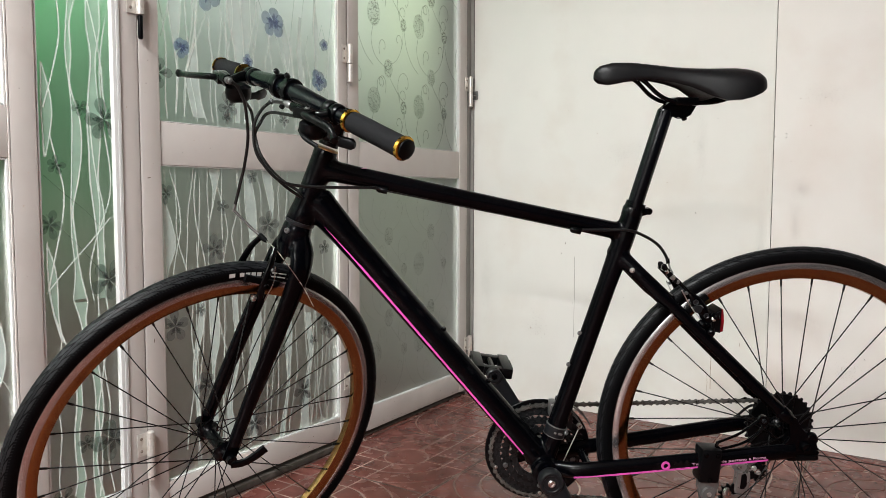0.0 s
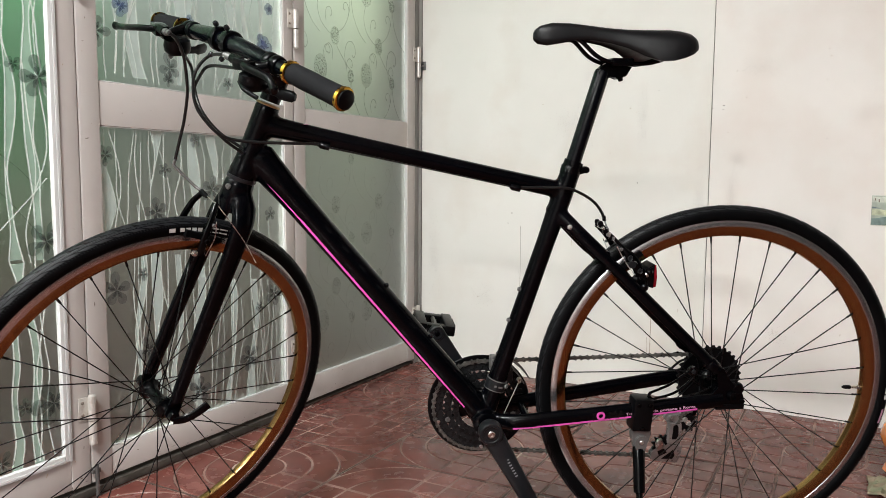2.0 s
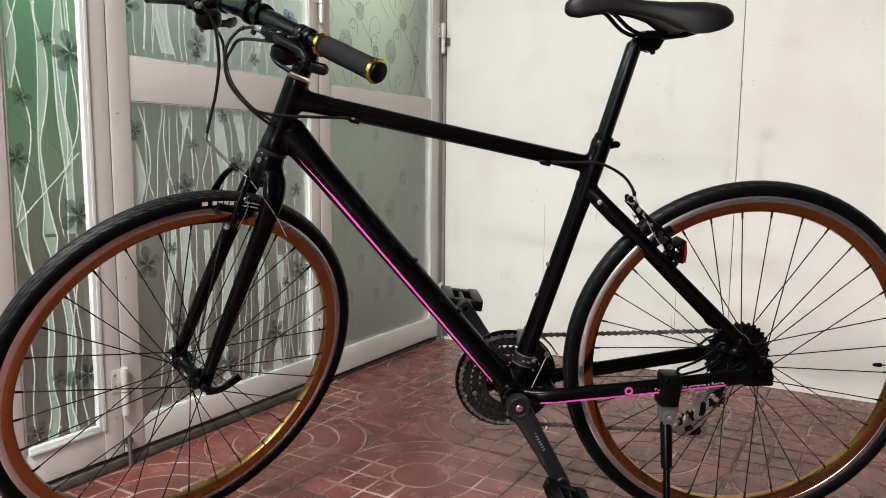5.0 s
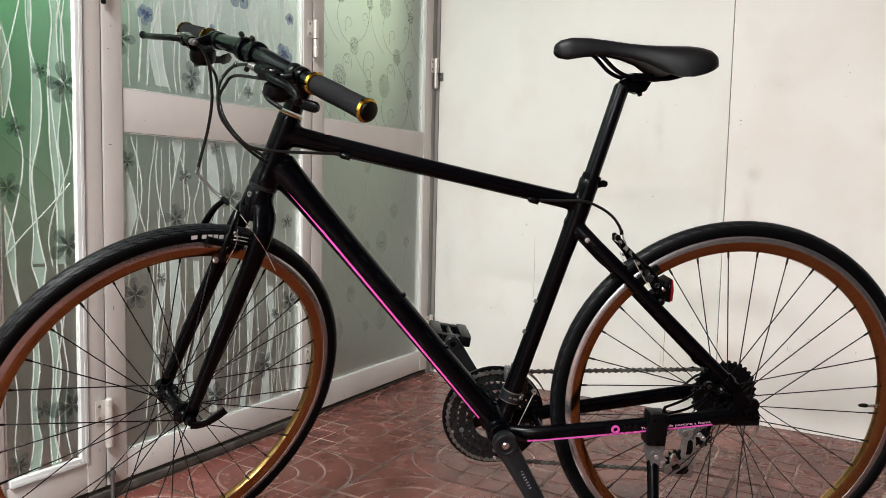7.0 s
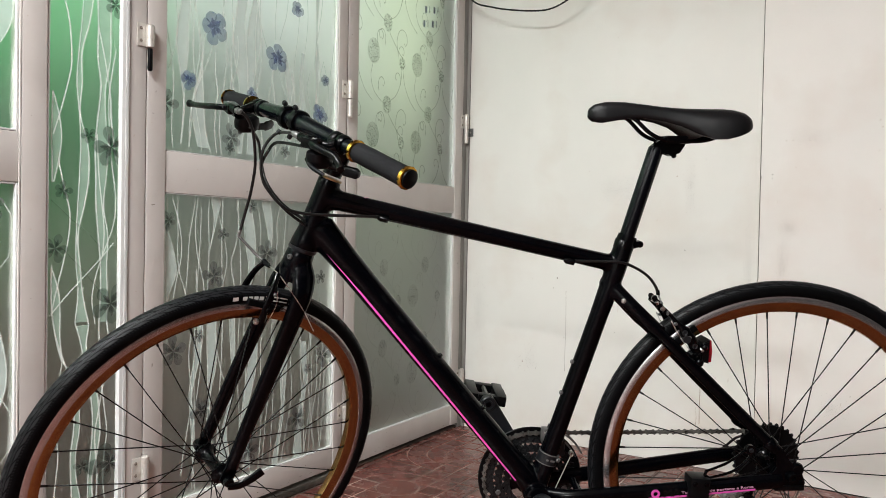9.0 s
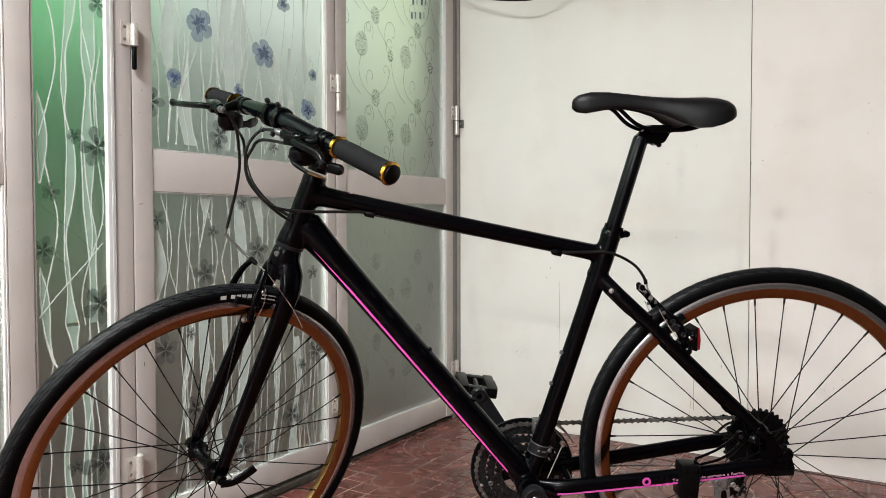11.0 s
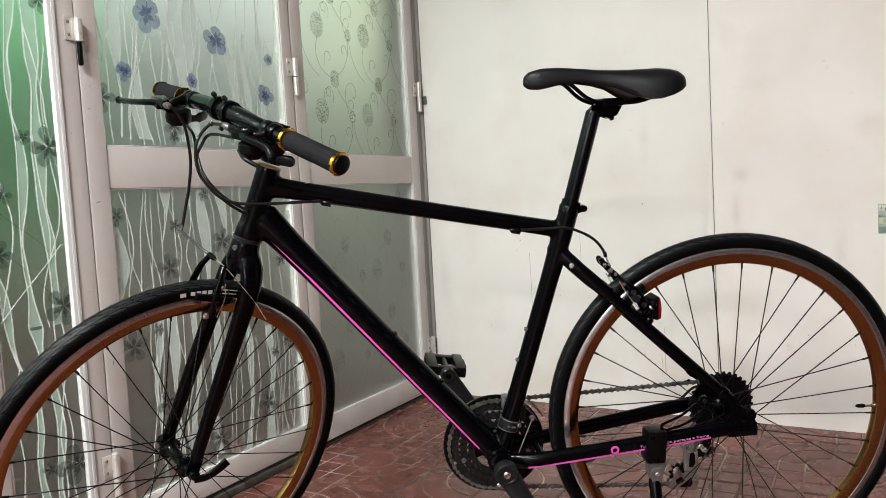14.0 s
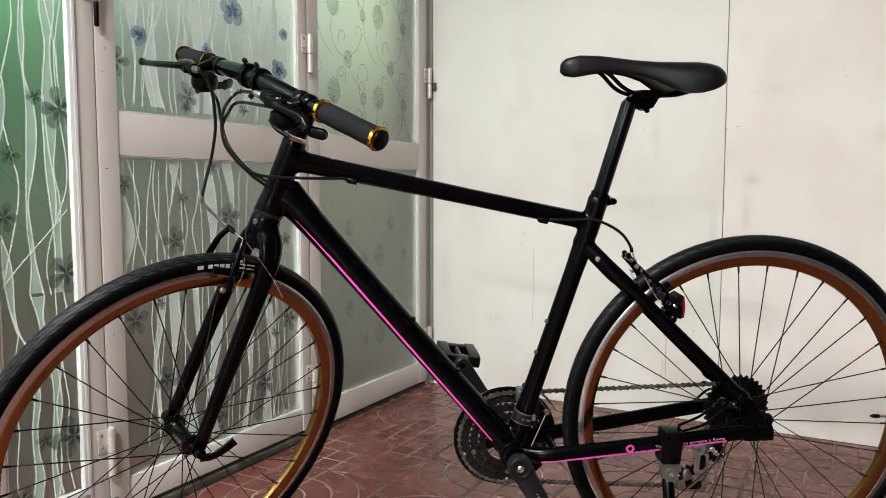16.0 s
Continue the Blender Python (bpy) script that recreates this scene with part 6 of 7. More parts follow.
for i, teeth in enumerate((32, 26, 22, 19, 16, 14, 12, 11)):
    r = teeth * 0.00203 + 0.002
    y = -0.026 - i * 0.0042
    part("sprocket", toothed(bmesh.new(), teeth, r, 0.0045, r * 0.55, y - 0.0009, y + 0.0009, cas_m), M_SPROCKET, cas)
part("spoke_guard", lathe(bmesh.new(), [(0.03, -0.0235), (0.062, -0.0235), (0.062, -0.0225), (0.03, -0.0225)], 48, cas_m, closed=True), M_PLASTIC, cas, "black plastic spoke guard")

# chain: two runs, with inner and outer link plates
CH_Y = CL - 0.001
JOCKEY = Q((0.072, -0.0527, 0.190))
GUIDE = Q((0.021, -0.0527, 0.237))


def chain_path():
    out = []
    up0, up1 = Q((HUB_R.x, -0.044, HUB_R.z + 0.043)), Q((CR.x, CH_Y - 0.005, CR.z + 0.0905))
    for k in range(41):
        out.append(up0.lerp(up1, k / 40))
    for k in range(1, 34):
        a = radians(90 - 180 * k / 34)
        out.append(Q((CR.x + 0.0905 * math.cos(a), CH_Y - 0.005, CR.z + 0.0905 * math.sin(a))))
    lo0, lo1 = Q((CR.x, CH_Y - 0.005, CR.z - 0.0905)), JOCKEY + Q((0.01, 0, -0.024))
    for k in range(41):
        out.append(lo0.lerp(lo1, k / 40))
    for k in range(1, 10):
        a = radians(-70 - 150 * k / 10)
        out.append(JOCKEY + Q((0.024 * math.cos(a), 0, 0.024 * math.sin(a))))
    g0, g1 = JOCKEY + Q((-0.018, 0, 0.016)), GUIDE + Q((0.022, 0, -0.008))
    for k in range(9):
        out.append(g0.lerp(g1, k / 8))
    for k in range(1, 6):
        a = radians(-20 + 130 * k / 6)
        out.append(GUIDE + Q((0.022 * math.cos(a), 0, 0.022 * math.sin(a))))
    for k in range(1, 8):
        a = radians(-95 - 100 * k / 8)
        out.append(HUB_R + Q((0.044 * math.cos(a), -0.044, 0.044 * math.sin(a))))
    return out


def chain():
    raw = chain_path()
    acc, pts = 0.0, [raw[0]]
    step = 0.0127
    need = step
    for a, b in zip(raw, raw[1:]):
        L = (b - a).length
        while L > 1e-9 and need <= L:
            pts.append(a.lerp(b, need / L))
            need += step
        need -= L
    bm = bmesh.new()
    for i, (a, b) in enumerate(zip(pts, pts[1:])):
        d = (b - a).normalized()
        n = Q((-d.z, 0, d.x))
        off = 0.0034 if i % 2 else 0.0022
        h = 0.0043 if i % 2 else 0.0039
        for s in (1, -1):
            o = []
            for u, v in ((-0.0035, 0.55), (-0.001, 1), (0.0035, 0.5), (0.0092, 0.5), (0.0137, 1), (0.0162, 0.55), (0.0162, -0.55), (0.0137, -1), (0.0092, -0.5), (0.0035, -0.5), (-0.001, -1), (-0.0035, -0.55)):
                o.append(a + d * u + n * v * h)
            lo = [bm.verts.new(p + Q((0, s * off, 0))) for p in o]
            hi = [bm.verts.new(p + Q((0, s * (off + 0.0009), 0))) for p in o]
            bm.faces.new(lo)
            bm.faces.new(hi)
            for k in range(12):
                bm.faces.new((lo[k], lo[(k + 1) % 12], hi[(k + 1) % 12], hi[k]))
        sweep(bm, [a + Q((0, -0.0052, 0)), a + Q((0, 0.0052, 0))], 0.0024, 8)
    return bm


part("chain", chain(), M_CHAIN, bike, "oily brown roller chain")

# rear derailleur
RD_BODY = [(0.0704, 0.2462), (0.0646, 0.2582), (0.0472, 0.2599), (0.0351, 0.2564), (0.0215, 0.2452), (0.0234, 0.2371), (0.0354, 0.2320), (0.0624, 0.2359)]
RD_ARM = [(0.0627, 0.2391), (0.0492, 0.2405), (0.0349, 0.2353), (0.0329, 0.2148), (0.0359, 0.1984), (0.0428, 0.1883), (0.0621, 0.1929), (0.0645, 0.2011)]
RD_CAGE = [(0.096, 0.1771), (0.0977, 0.1614), (0.0784, 0.1572), (0.0404, 0.1521), (0.0349, 0.1645), (0.0309, 0.188), (0.0429, 0.1895), (0.0621, 0.1929), (0.0736, 0.189), (0.0851, 0.1864)]
rd = part("rear_derailleur", slab(bmesh.new(), RD_BODY, -0.070, -0.050, bevel=0.006), M_ALLOY, bike, "grey alloy rear derailleur")
part("hanger", slab(bmesh.new(), [(0.012, 0.335), (-0.02, 0.33), (-0.016, 0.29), (0.0, 0.245), (0.03, 0.245), (0.02, 0.27), (0.012, 0.29)], -0.070, -0.063, bevel=0.0015), M_FRAME, rd)
bolt("pivot_bolt", (0.0285, -0.0505, 0.2440), (0, 1, 0), 0.0055, 0.003, rd, M_ALLOY)
bolt("pivot_bolt", (0.060, -0.0505, 0.2500), (0, 1, 0), 0.005, 0.003, rd, M_ALLOY)
part("parallelogram", slab(bmesh.new(), RD_ARM, -0.060, -0.047, bevel=0.003), M_ALLOY, rd)
# Openings aren't cut: dark plates laid on the metal paint their depth.
part("slot_dark_plate", slab(bmesh.new(), [(0.0531, 0.2324), (0.0459, 0.2355), (0.0422, 0.2293), (0.0411, 0.2109), (0.0454, 0.2028), (0.0545, 0.203), (0.0537, 0.2194)], -0.0472, -0.0464, bevel=0.0003), M_PLASTIC, rd)
for y0, y1 in ((-0.0475, -0.0455), (-0.0600, -0.0580)):
    cage = part("cage_plate", slab(bmesh.new(), RD_CAGE, y0, y1, bevel=0.0006), M_ALLOY, rd)
    for win in ([(0.0836, 0.1789), (0.07, 0.1844), (0.0636, 0.1751), (0.0794, 0.1672)], [(0.0584, 0.1742), (0.0512, 0.1814), (0.046, 0.1689), (0.0511, 0.1607), (0.075, 0.1621), (0.0676, 0.1682)]):
        part("window_dark_plate", slab(bmesh.new(), win, y1 - 0.0002, y1 + 0.0004, bevel=0.0002), M_PLASTIC, cage)
part("cage_boss", lathe(bmesh.new(), [(0.0, -0.0405), (0.006, -0.0405), (0.0085, -0.042), (0.0095, -0.0455)], 20, Matrix.Translation((0.081, 0, 0.195)) @ Matrix.Diagonal((0.9, 1, 1.35, 1))), M_STEEL, rd)
for c, r in ((JOCKEY, 0.0225), (GUIDE, 0.0205)):
    jw = part("jockey_wheel", toothed(bmesh.new(), 11, r, 0.0055, 0.006, -0.0552, -0.0502, Matrix.Translation((c.x, 0, c.z))), M_PLASTIC, rd)
    bolt("pulley_bolt", (c.x, -0.0455, c.z), (0, 1, 0), 0.0045, 0.002, jw, M_ALLOY)
# derailleur cable loop and chainstay cable
loop = curve([(0.135, -0.066, 0.318), (0.105, -0.07, 0.322), (0.065, -0.074, 0.338), (0.03, -0.077, 0.362), (-0.01, -0.08, 0.352), (-0.035, -0.082, 0.318), (-0.028, -0.082, 0.28), (0.002, -0.08, 0.264)], 6)
part("gear_cable", sweep(bmesh.new(), loop, 0.0025, 8), M_CABLE, bike, "black gear cable housing")
# slotted strut from the kickstand to the stay eyelet
strut = part("stand_strut", sweep(bmesh.new(), curve([(0.152, 0.068, 0.341), (0.115, 0.068, 0.351), (0.092, 0.068, 0.366), (0.079, 0.068, 0.382), (0.078, 0.068, 0.394), (0.087, 0.068, 0.393), (0.102, 0.068, 0.382), (0.120, 0.068, 0.3695), (0.139, 0.068, 0.361), (0.157, 0.068, 0.354)], 5), 0.0024, 8), M_BLACKMETAL, bike, "black slotted kickstand strut")
part("strut_end", sweep(bmesh.new(), [(0.157, 0.068, 0.355), (0.16, 0.068, 0.347), (0.152, 0.068, 0.340)], 0.003, 8), M_BLACKMETAL, strut)
part("strut_washer", lathe(bmesh.new(), [(0.0, 0.064), (0.009, 0.064), (0.0095, 0.066), (0.009, 0.072), (0.0, 0.072)], 20, Matrix.Translation((0.080, 0, 0.394))), M_BLACKMETAL, strut)
bolt("strut_bolt", (0.080, 0.072, 0.394), (0, 1, 0), 0.0042, 0.003, strut, M_CRANK)

# front derailleur
fd = part("front_derailleur", sweep(bmesh.new(), [ST0.lerp(ST1, s) for s in (0.118, 0.122, 0.158, 0.162)], [0.0178, 0.0194, 0.0194, 0.0178], 24), M_CRANK, bike, "dark front derailleur with chrome cage")
bolt("clamp_bolt", ST0.lerp(ST1, 0.138) + Q((-0.017, 0.012, 0.0)), (-0.6, 1, 0.1), 0.0045, 0.004, fd, M_GREYMETAL)
for q in (0.121, 0.159):
    part("clamp_edge", sweep(bmesh.new(), [ST0.lerp(ST1, q - 0.0015), ST0.lerp(ST1, q + 0.0015)], 0.0197, 24), M_GREYMETAL, fd)
part("clamp_print", box(bmesh.new(), (-0.010, 0.0182, -0.002), (0.006, 0.0192, 0.002), 0.0006, Matrix.Translation(ST0.lerp(ST1, 0.14)) @ Matrix.Rotation(radians(-14), 4, "Y")), M_GREYMETAL, fd, "plain pale bar")
for y in (CL - 0.011, CL + 0.008):
    for r0, r1, w in ((0.115, 0.112, 0.0013), (0.104, 0.098, 0.0011)):
        arc = []
        for k in range(15):
            a = radians(106 + 42 * k / 14)
            r = r0 + (r1 - r0) * k / 14
            arc.append((BB.x + r * math.cos(a), y, BB.z + r * math.sin(a)))
        part("cage_rail", sweep(bmesh.new(), arc, [(0.0009, w)] * 15, 8), M_GREYMETAL, fd, "chrome cage rail")
    part("cage_plate", slab(bmesh.new(), [(BB.x + r * math.cos(radians(q)), BB.z + r * math.sin(radians(q))) for r, q in ((0.116, 106), (0.116, 116), (0.1035, 114), (0.1035, 106))], y - 0.0009, y + 0.0009), M_CRANK, fd)
part("link_block", box(bmesh.new(), (0.427, -0.034, 0.370), (0.4395, -0.016, 0.399), 0.003), M_GREYMETAL, fd)
for lx, lz in ((0.433, 0.392), (0.431, 0.378)):
    bolt("limit_screw", (lx, -0.016, lz), (0, 1, 0), 0.003, 0.003, fd, M_STEEL)
part("link_arm", box(bmesh.new(), (0.395, -0.044, 0.345), (0.412, -0.016, 0.378), 0.003), M_CRANK, fd)
bolt("anchor_bolt", (0.384, -0.014, 0.352), (-0.3, 1, 0.1), 0.006, 0.005, fd, M_STEEL)
part("front_gear_cable", sweep(bmesh.new(), [(0.383, -0.012, 0.352), (0.405, -0.006, 0.305), (0.425, 0, 0.262)], 0.0009, 6), M_WIRE, bike, "bare steel gear cable")

# kickstand on the left chainstay
ks = part("kickstand", box(bmesh.new(), (-0.0185, -0.018, -0.036), (0.0185, 0.0175, 0.0265), 0.0055, Matrix.Translation((0.171, 0.062, 0.318)) @ Matrix.Rotation(radians(-3), 4, "Y")), M_PLASTIC, bike, "black clamp-on kickstand with grey pivot")
for x, z in ((0.160, 0.3335), (0.181, 0.3345), (0.1715, 0.288)):
    bolt("clamp_bolt", (x, 0.079, z), (0, 1, 0), 0.0042, 0.0025, ks, M_BLACKMETAL)
part("pivot_plate", slab(bmesh.new(), [(0.1535, 0.286), (0.1905, 0.287), (0.1915, 0.276), (0.187, 0.262), (0.184, 0.25), (0.161, 0.25), (0.157, 0.262), (0.1525, 0.274)], 0.064, 0.076, bevel=0.0025), M_GREYMETAL, ks, "grey alloy pivot")
pear = [(0.1722 + (0.0125 if z > 0 else 0.0118) * math.cos(q) * (1 if z > 0 else 1 - 0.55 * z * z), 0.2635 + (0.0125 if z > 0 else 0.0285) * z) for q in [k * math.tau / 24 for k in range(24)] for z in [math.sin(q)]]
part("pivot_cover", slab(bmesh.new(), pear, 0.0765, 0.081, bevel=0.0015), M_GREYMETAL, ks, "grey pear-shaped pivot cover")
bolt("pivot_bolt", (0.172, 0.081, 0.2625), (0, 1, 0), 0.0042, 0.002, ks, M_STEEL)
KA, KB = Q((0.1725, 0.067, 0.262)), Q((0.188, 0.165, 0.0205))
part("stand_leg_sleeve", sweep(bmesh.new(), [KA.lerp(KB, s) for s in (0.03, 0.07, 0.2, 0.36, 0.365)], [(0.008, 0.0105), (0.009, 0.0118), (0.009, 0.0108), (0.0092, 0.0104), (0.007, 0.0075)], 18), M_BLACKMETAL, ks)
part("stand_leg", sweep(bmesh.new(), [KA.lerp(KB, s) for s in (0.33, 0.6, 0.97)], 0.0062, 16), M_BLACKMETAL, ks)
part("stand_foot", sweep(bmesh.new(), [KA.lerp(KB, s) for s in (0.93, 0.95, 1.0)], [0.0075, 0.0105, 0.0115], 16), M_RUBBER, ks)


# brakes: two arms with shoes, spring and link wire
def v_brake(name, lower, upper, out, back, place, parent_label, sizes=None):
    """lower, upper: pivot and arm top in the wheel's plane; out: half spacing; back: which way the arms face."""
    lower, upper = Q(lower), Q(upper)
    d = (upper - lower).normalized()
    root = None
    for s in (1, -1):
        pts = [lower + Q((0, s * out, 0)), lower.lerp(upper, 0.3) + Q((0, s * (out + 0.004), 0)) + Q(back) * 0.006, lower.lerp(upper, 0.75) + Q((0, s * (out - 0.002), 0)) + Q(back) * 0.004, upper + Q((0, s * (out - 0.012), 0))]
        line = curve(pts, 4)
        arm = part(name, sweep(bmesh.new(), line, [(sizes(i / (len(line) - 1)) if sizes else (0.0042, 0.0072 - 0.0025 * i / len(line))) for i in range(len(line))], 12), M_BLACKMETAL, root or bike, parent_label if not root else "")
        if root is None:
            root = arm
            if place is not None:
                arm.matrix_basis = place
        bolt("pivot_bolt", lower + Q(back) * 0.010 + Q((0, s * out, 0)), back, 0.0055, 0.004, root, M_STEEL)
        shoe_c = lower.lerp(upper, 0.29) + Q((0, s * 0.0185, 0)) - Q(back) * 0.004
        t = Q((d.z, 0, -d.x))
        m = Matrix((t, Q((0, 1, 0)), t.cross(Q((0, 1, 0))))).transposed().to_4x4()
        part("brake_shoe", box(bmesh.new(), (-0.033, -0.0048, -0.0055), (0.033, 0.0048, 0.0055), 0.002, Matrix.Translation(shoe_c) @ m), M_RUBBER, root)
        bolt("shoe_bolt", lower.lerp(upper, 0.29) + Q((0, s * (out + 0.004), 0)) + Q(back) * 0.002, (0, s, 0), 0.0055, 0.006, root, M_BLACKMETAL)
        bolt("arm_bolt", lower.lerp(upper, 0.62) + Q((0, s * (out + 0.004), 0)), (0, s, 0), 0.0032, 0.003, root, M_GREYMETAL)
        part("return_spring", sweep(bmesh.new(), curve([lower + Q((0, s * (out + 0.004), 0)) - Q(back) * 0.008, lower.lerp(upper, 0.4) + Q((0, s * (out + 0.007), 0)) - Q(back) * 0.009, lower.lerp(upper, 0.7) + Q((0, s * (out + 0.003), 0)) - Q(back) * 0.003], 5), 0.0009, 6), M_STEEL, root)
    return root


rb_low, rb_up = Q((0.176, 0, 0.562)), Q((0.247, 0, 0.648))
rb = v_brake("rear_brake", rb_low, rb_up, 0.036, Q((-0.72, 0, 0.55)), None, "black rear rim brake", lambda f: (0.0046, 0.0098 if f < 0.42 else max(0.0032, 0.0098 - 0.045 * (f - 0.42))))
for p, q, r, m in (((0.2405, 0.034, 0.637), (0.2365, 0.036, 0.6325), 0.0046, M_BLACKMETAL), ((0.2435, 0.0385, 0.6415), (0.2425, 0.028, 0.641), 0.0040, M_STEEL), ((0.2485, 0.034, 0.6465), (0.248, 0.026, 0.646), 0.0052, M_BLACKMETAL),
                   ((0.2355, 0.040, 0.6345), (0.2350, 0.030, 0.634), 0.0034, M_GREYMETAL), ((0.2545, 0.032, 0.654), (0.2505, 0.030, 0.6485), 0.0030, M_STEEL), ((0.2585, 0.034, 0.6605), (0.2575, 0.026, 0.660), 0.0050, M_BLACKMETAL)):
    part("cable_fitting", sweep(bmesh.new(), [Q(p), Q(p).lerp(Q(q), 0.15), Q(p).lerp(Q(q), 0.85), Q(q)], [r * 0.7, r, r, r * 0.7], 12), m, rb)
for f in (0.14, 0.3, 0.42):
    part("arm_hole", lathe(bmesh.new(), [(0.0, 0.0), (0.0034, 0.0), (0.0046, 0.0012), (0.0052, 0.0)], 14, Matrix.Translation(rb_low.lerp(rb_up, f) + Q((-0.002, 0.0445, 0.002)))), M_GREYMETAL if f == 0.3 else M_CRANK, rb)
for p, q, r in (((0.176, 0.040, 0.5475), (0.1755, 0.054, 0.547), 0.0072), ((0.192, 0.038, 0.5635), (0.186, 0.048, 0.5585), 0.0062), ((0.166, 0.036, 0.574), (0.164, 0.046, 0.573), 0.0055)):
    part("spring_seat", sweep(bmesh.new(), [Q(p), Q(p).lerp(Q(q), 0.8), Q(q)], [r, r, r * 0.6], 12), M_BLACKMETAL, rb)
part("brake_boss", sweep(bmesh.new(), [(0.178, 0.036, 0.56), (0.19, 0.042, 0.552)], 0.007, 12), M_FRAME, rb)
nood = curve([(0.2425, 0.006, 0.664), (0.241, 0.012, 0.654), (0.239, 0.020, 0.647), (0.243, 0.026, 0.643)], 5)
part("brake_noodle", sweep(bmesh.new(), nood, 0.0017, 10), M_GREYMETAL, rb)
part("noodle_collar", sweep(bmesh.new(), [(0.244, 0.0055, 0.670), (0.2425, 0.006, 0.661)], 0.0034, 10), M_BLACKMETAL, rb)
part("pinch_head", sweep(bmesh.new(), [(0.2535, 0.006, 0.654), (0.2555, 0.003, 0.658)], [0.0052, 0.0042], 12), M_BLACKMETAL, rb)
part("adjuster_screw", sweep(bmesh.new(), [(0.190, 0.037, 0.578), (0.183, 0.043, 0.572)], [0.005, 0.004], 10), M_BLACKMETAL, rb)
part("shoe_washer", sweep(bmesh.new(), [(0.199, 0.036, 0.588), (0.199, 0.046, 0.588)], [0.008, 0.007], 12), M_CRANK, rb)
part("link_wire", sweep(bmesh.new(), [(0.246, 0.024, 0.646), (0.248, -0.026, 0.648)], 0.001, 6), M_WIRE, rb)
part("noodle_boot", sweep(bmesh.new(), curve([(0.2435, 0.018, 0.648), (0.253, 0.01, 0.656), (0.2565, 0.0, 0.662)], 4), [0.0035, 0.004, 0.0045, 0.0045, 0.0045, 0.004, 0.005, 0.0045, 0.002], 10), M_RUBBER, rb)
part("rear_brake_cable", sweep(bmesh.new(), curve([(0.407, 0.0185, 0.7225), (0.36, 0.0205, 0.7225), (0.322, 0.0245, 0.7225), (0.292, 0.02, 0.712), (0.266, 0.013, 0.696), (0.250, 0.008, 0.678), (0.2425, 0.006, 0.663)], 8), 0.00265, 10), M_CABLE, bike, "black brake cable housing")
part("rear_brake_cable", sweep(bmesh.new(), [(0.735, 0.0185, 0.789), (0.42, 0.0185, 0.724)], 0.0009, 6), M_CABLE, bike)
# rear reflector lamp on the stay
rf = part("rear_reflector", slab(bmesh.new(), [(0.152, 0.584), (0.1475, 0.583), (0.1445, 0.562), (0.1455, 0.543), (0.151, 0.542)], -0.012, 0.030, bevel=0.0015), M_RED, bike, "red plastic rear reflector")
part("reflector_body", slab(bmesh.new(), [(0.1515, 0.585), (0.162, 0.579), (0.167, 0.558), (0.164, 0.544), (0.1515, 0.541)], -0.010, 0.033, bevel=0.002), M_PLASTIC, rf)
part("reflector_bracket", sweep(bmesh.new(), [(0.168, 0.02, 0.55), (0.176, 0.035, 0.54), (0.183, 0.046, 0.545)], [0.006, 0.0065, 0.006], 12), M_PLASTIC, rf)

fb_low, fb_up = ax(-0.268, 0.050), ax(-0.182, 0.046)
fb = v_brake("front_brake", fb_low, fb_up, 0.038, AHEAD.copy(), STEER, "black front rim brake")
part("link_wire", sweep(bmesh.new(), [fb_up + Q((0, 0.026, 0)), fb_up + Q((0, -0.03, 0.004))], 0.001, 6), M_WIRE, fb)
part("cable_end", sweep(bmesh.new(), curve([fb_up + Q((0, 0.028, 0)), ax(-0.20, 0.025, 0.044), ax(-0.23, -0.012, 0.055), ax(-0.262, -0.0465, 0.057)], 6), 0.0007, 6), M_STEEL, fb, "loose bare steel cable end")
part("noodle_boot", sweep(bmesh.new(), [fb_up + Q((0, -0.004, 0.0015)), fb_up + Q((0, -0.012, 0.002)), fb_up + Q((0, -0.026, 0.004))], [0.0025, 0.0045, 0.0045], 12), M_RUBBER, fb)
noodle = curve([fb_up + Q((0, -0.026, 0.004)), ax(-0.1735, 0.0575, -0.038), ax(-0.1645, 0.0725, -0.049), ax(-0.1545, 0.0885, -0.0598), ax(-0.1515, 0.0905, -0.061), ax(-0.143, 0.091, -0.061)], 6)
part("brake_noodle", sweep(bmesh.new(), noodle, 0.0026, 10), M_GREYMETAL, fb)

# cables from the bar: given in the bicycle's own axes
S3 = lambda p: STEER @ Q(p)
lever_r = S3(bar_point(-0.051) + Q((0.0672, 0, 0.004)))
lever_l = S3(bar_point(0.051) + Q((0.0313, 0, -0.0075)))
shift_r = S3(bar_point(-0.088) + Q((0.036, 0, -0.026)))
shift_l = S3(bar_point(0.088) + Q((0.032, 0, -0.017)))
noodle_top = S3(ax(-0.143, 0.091, -0.061))
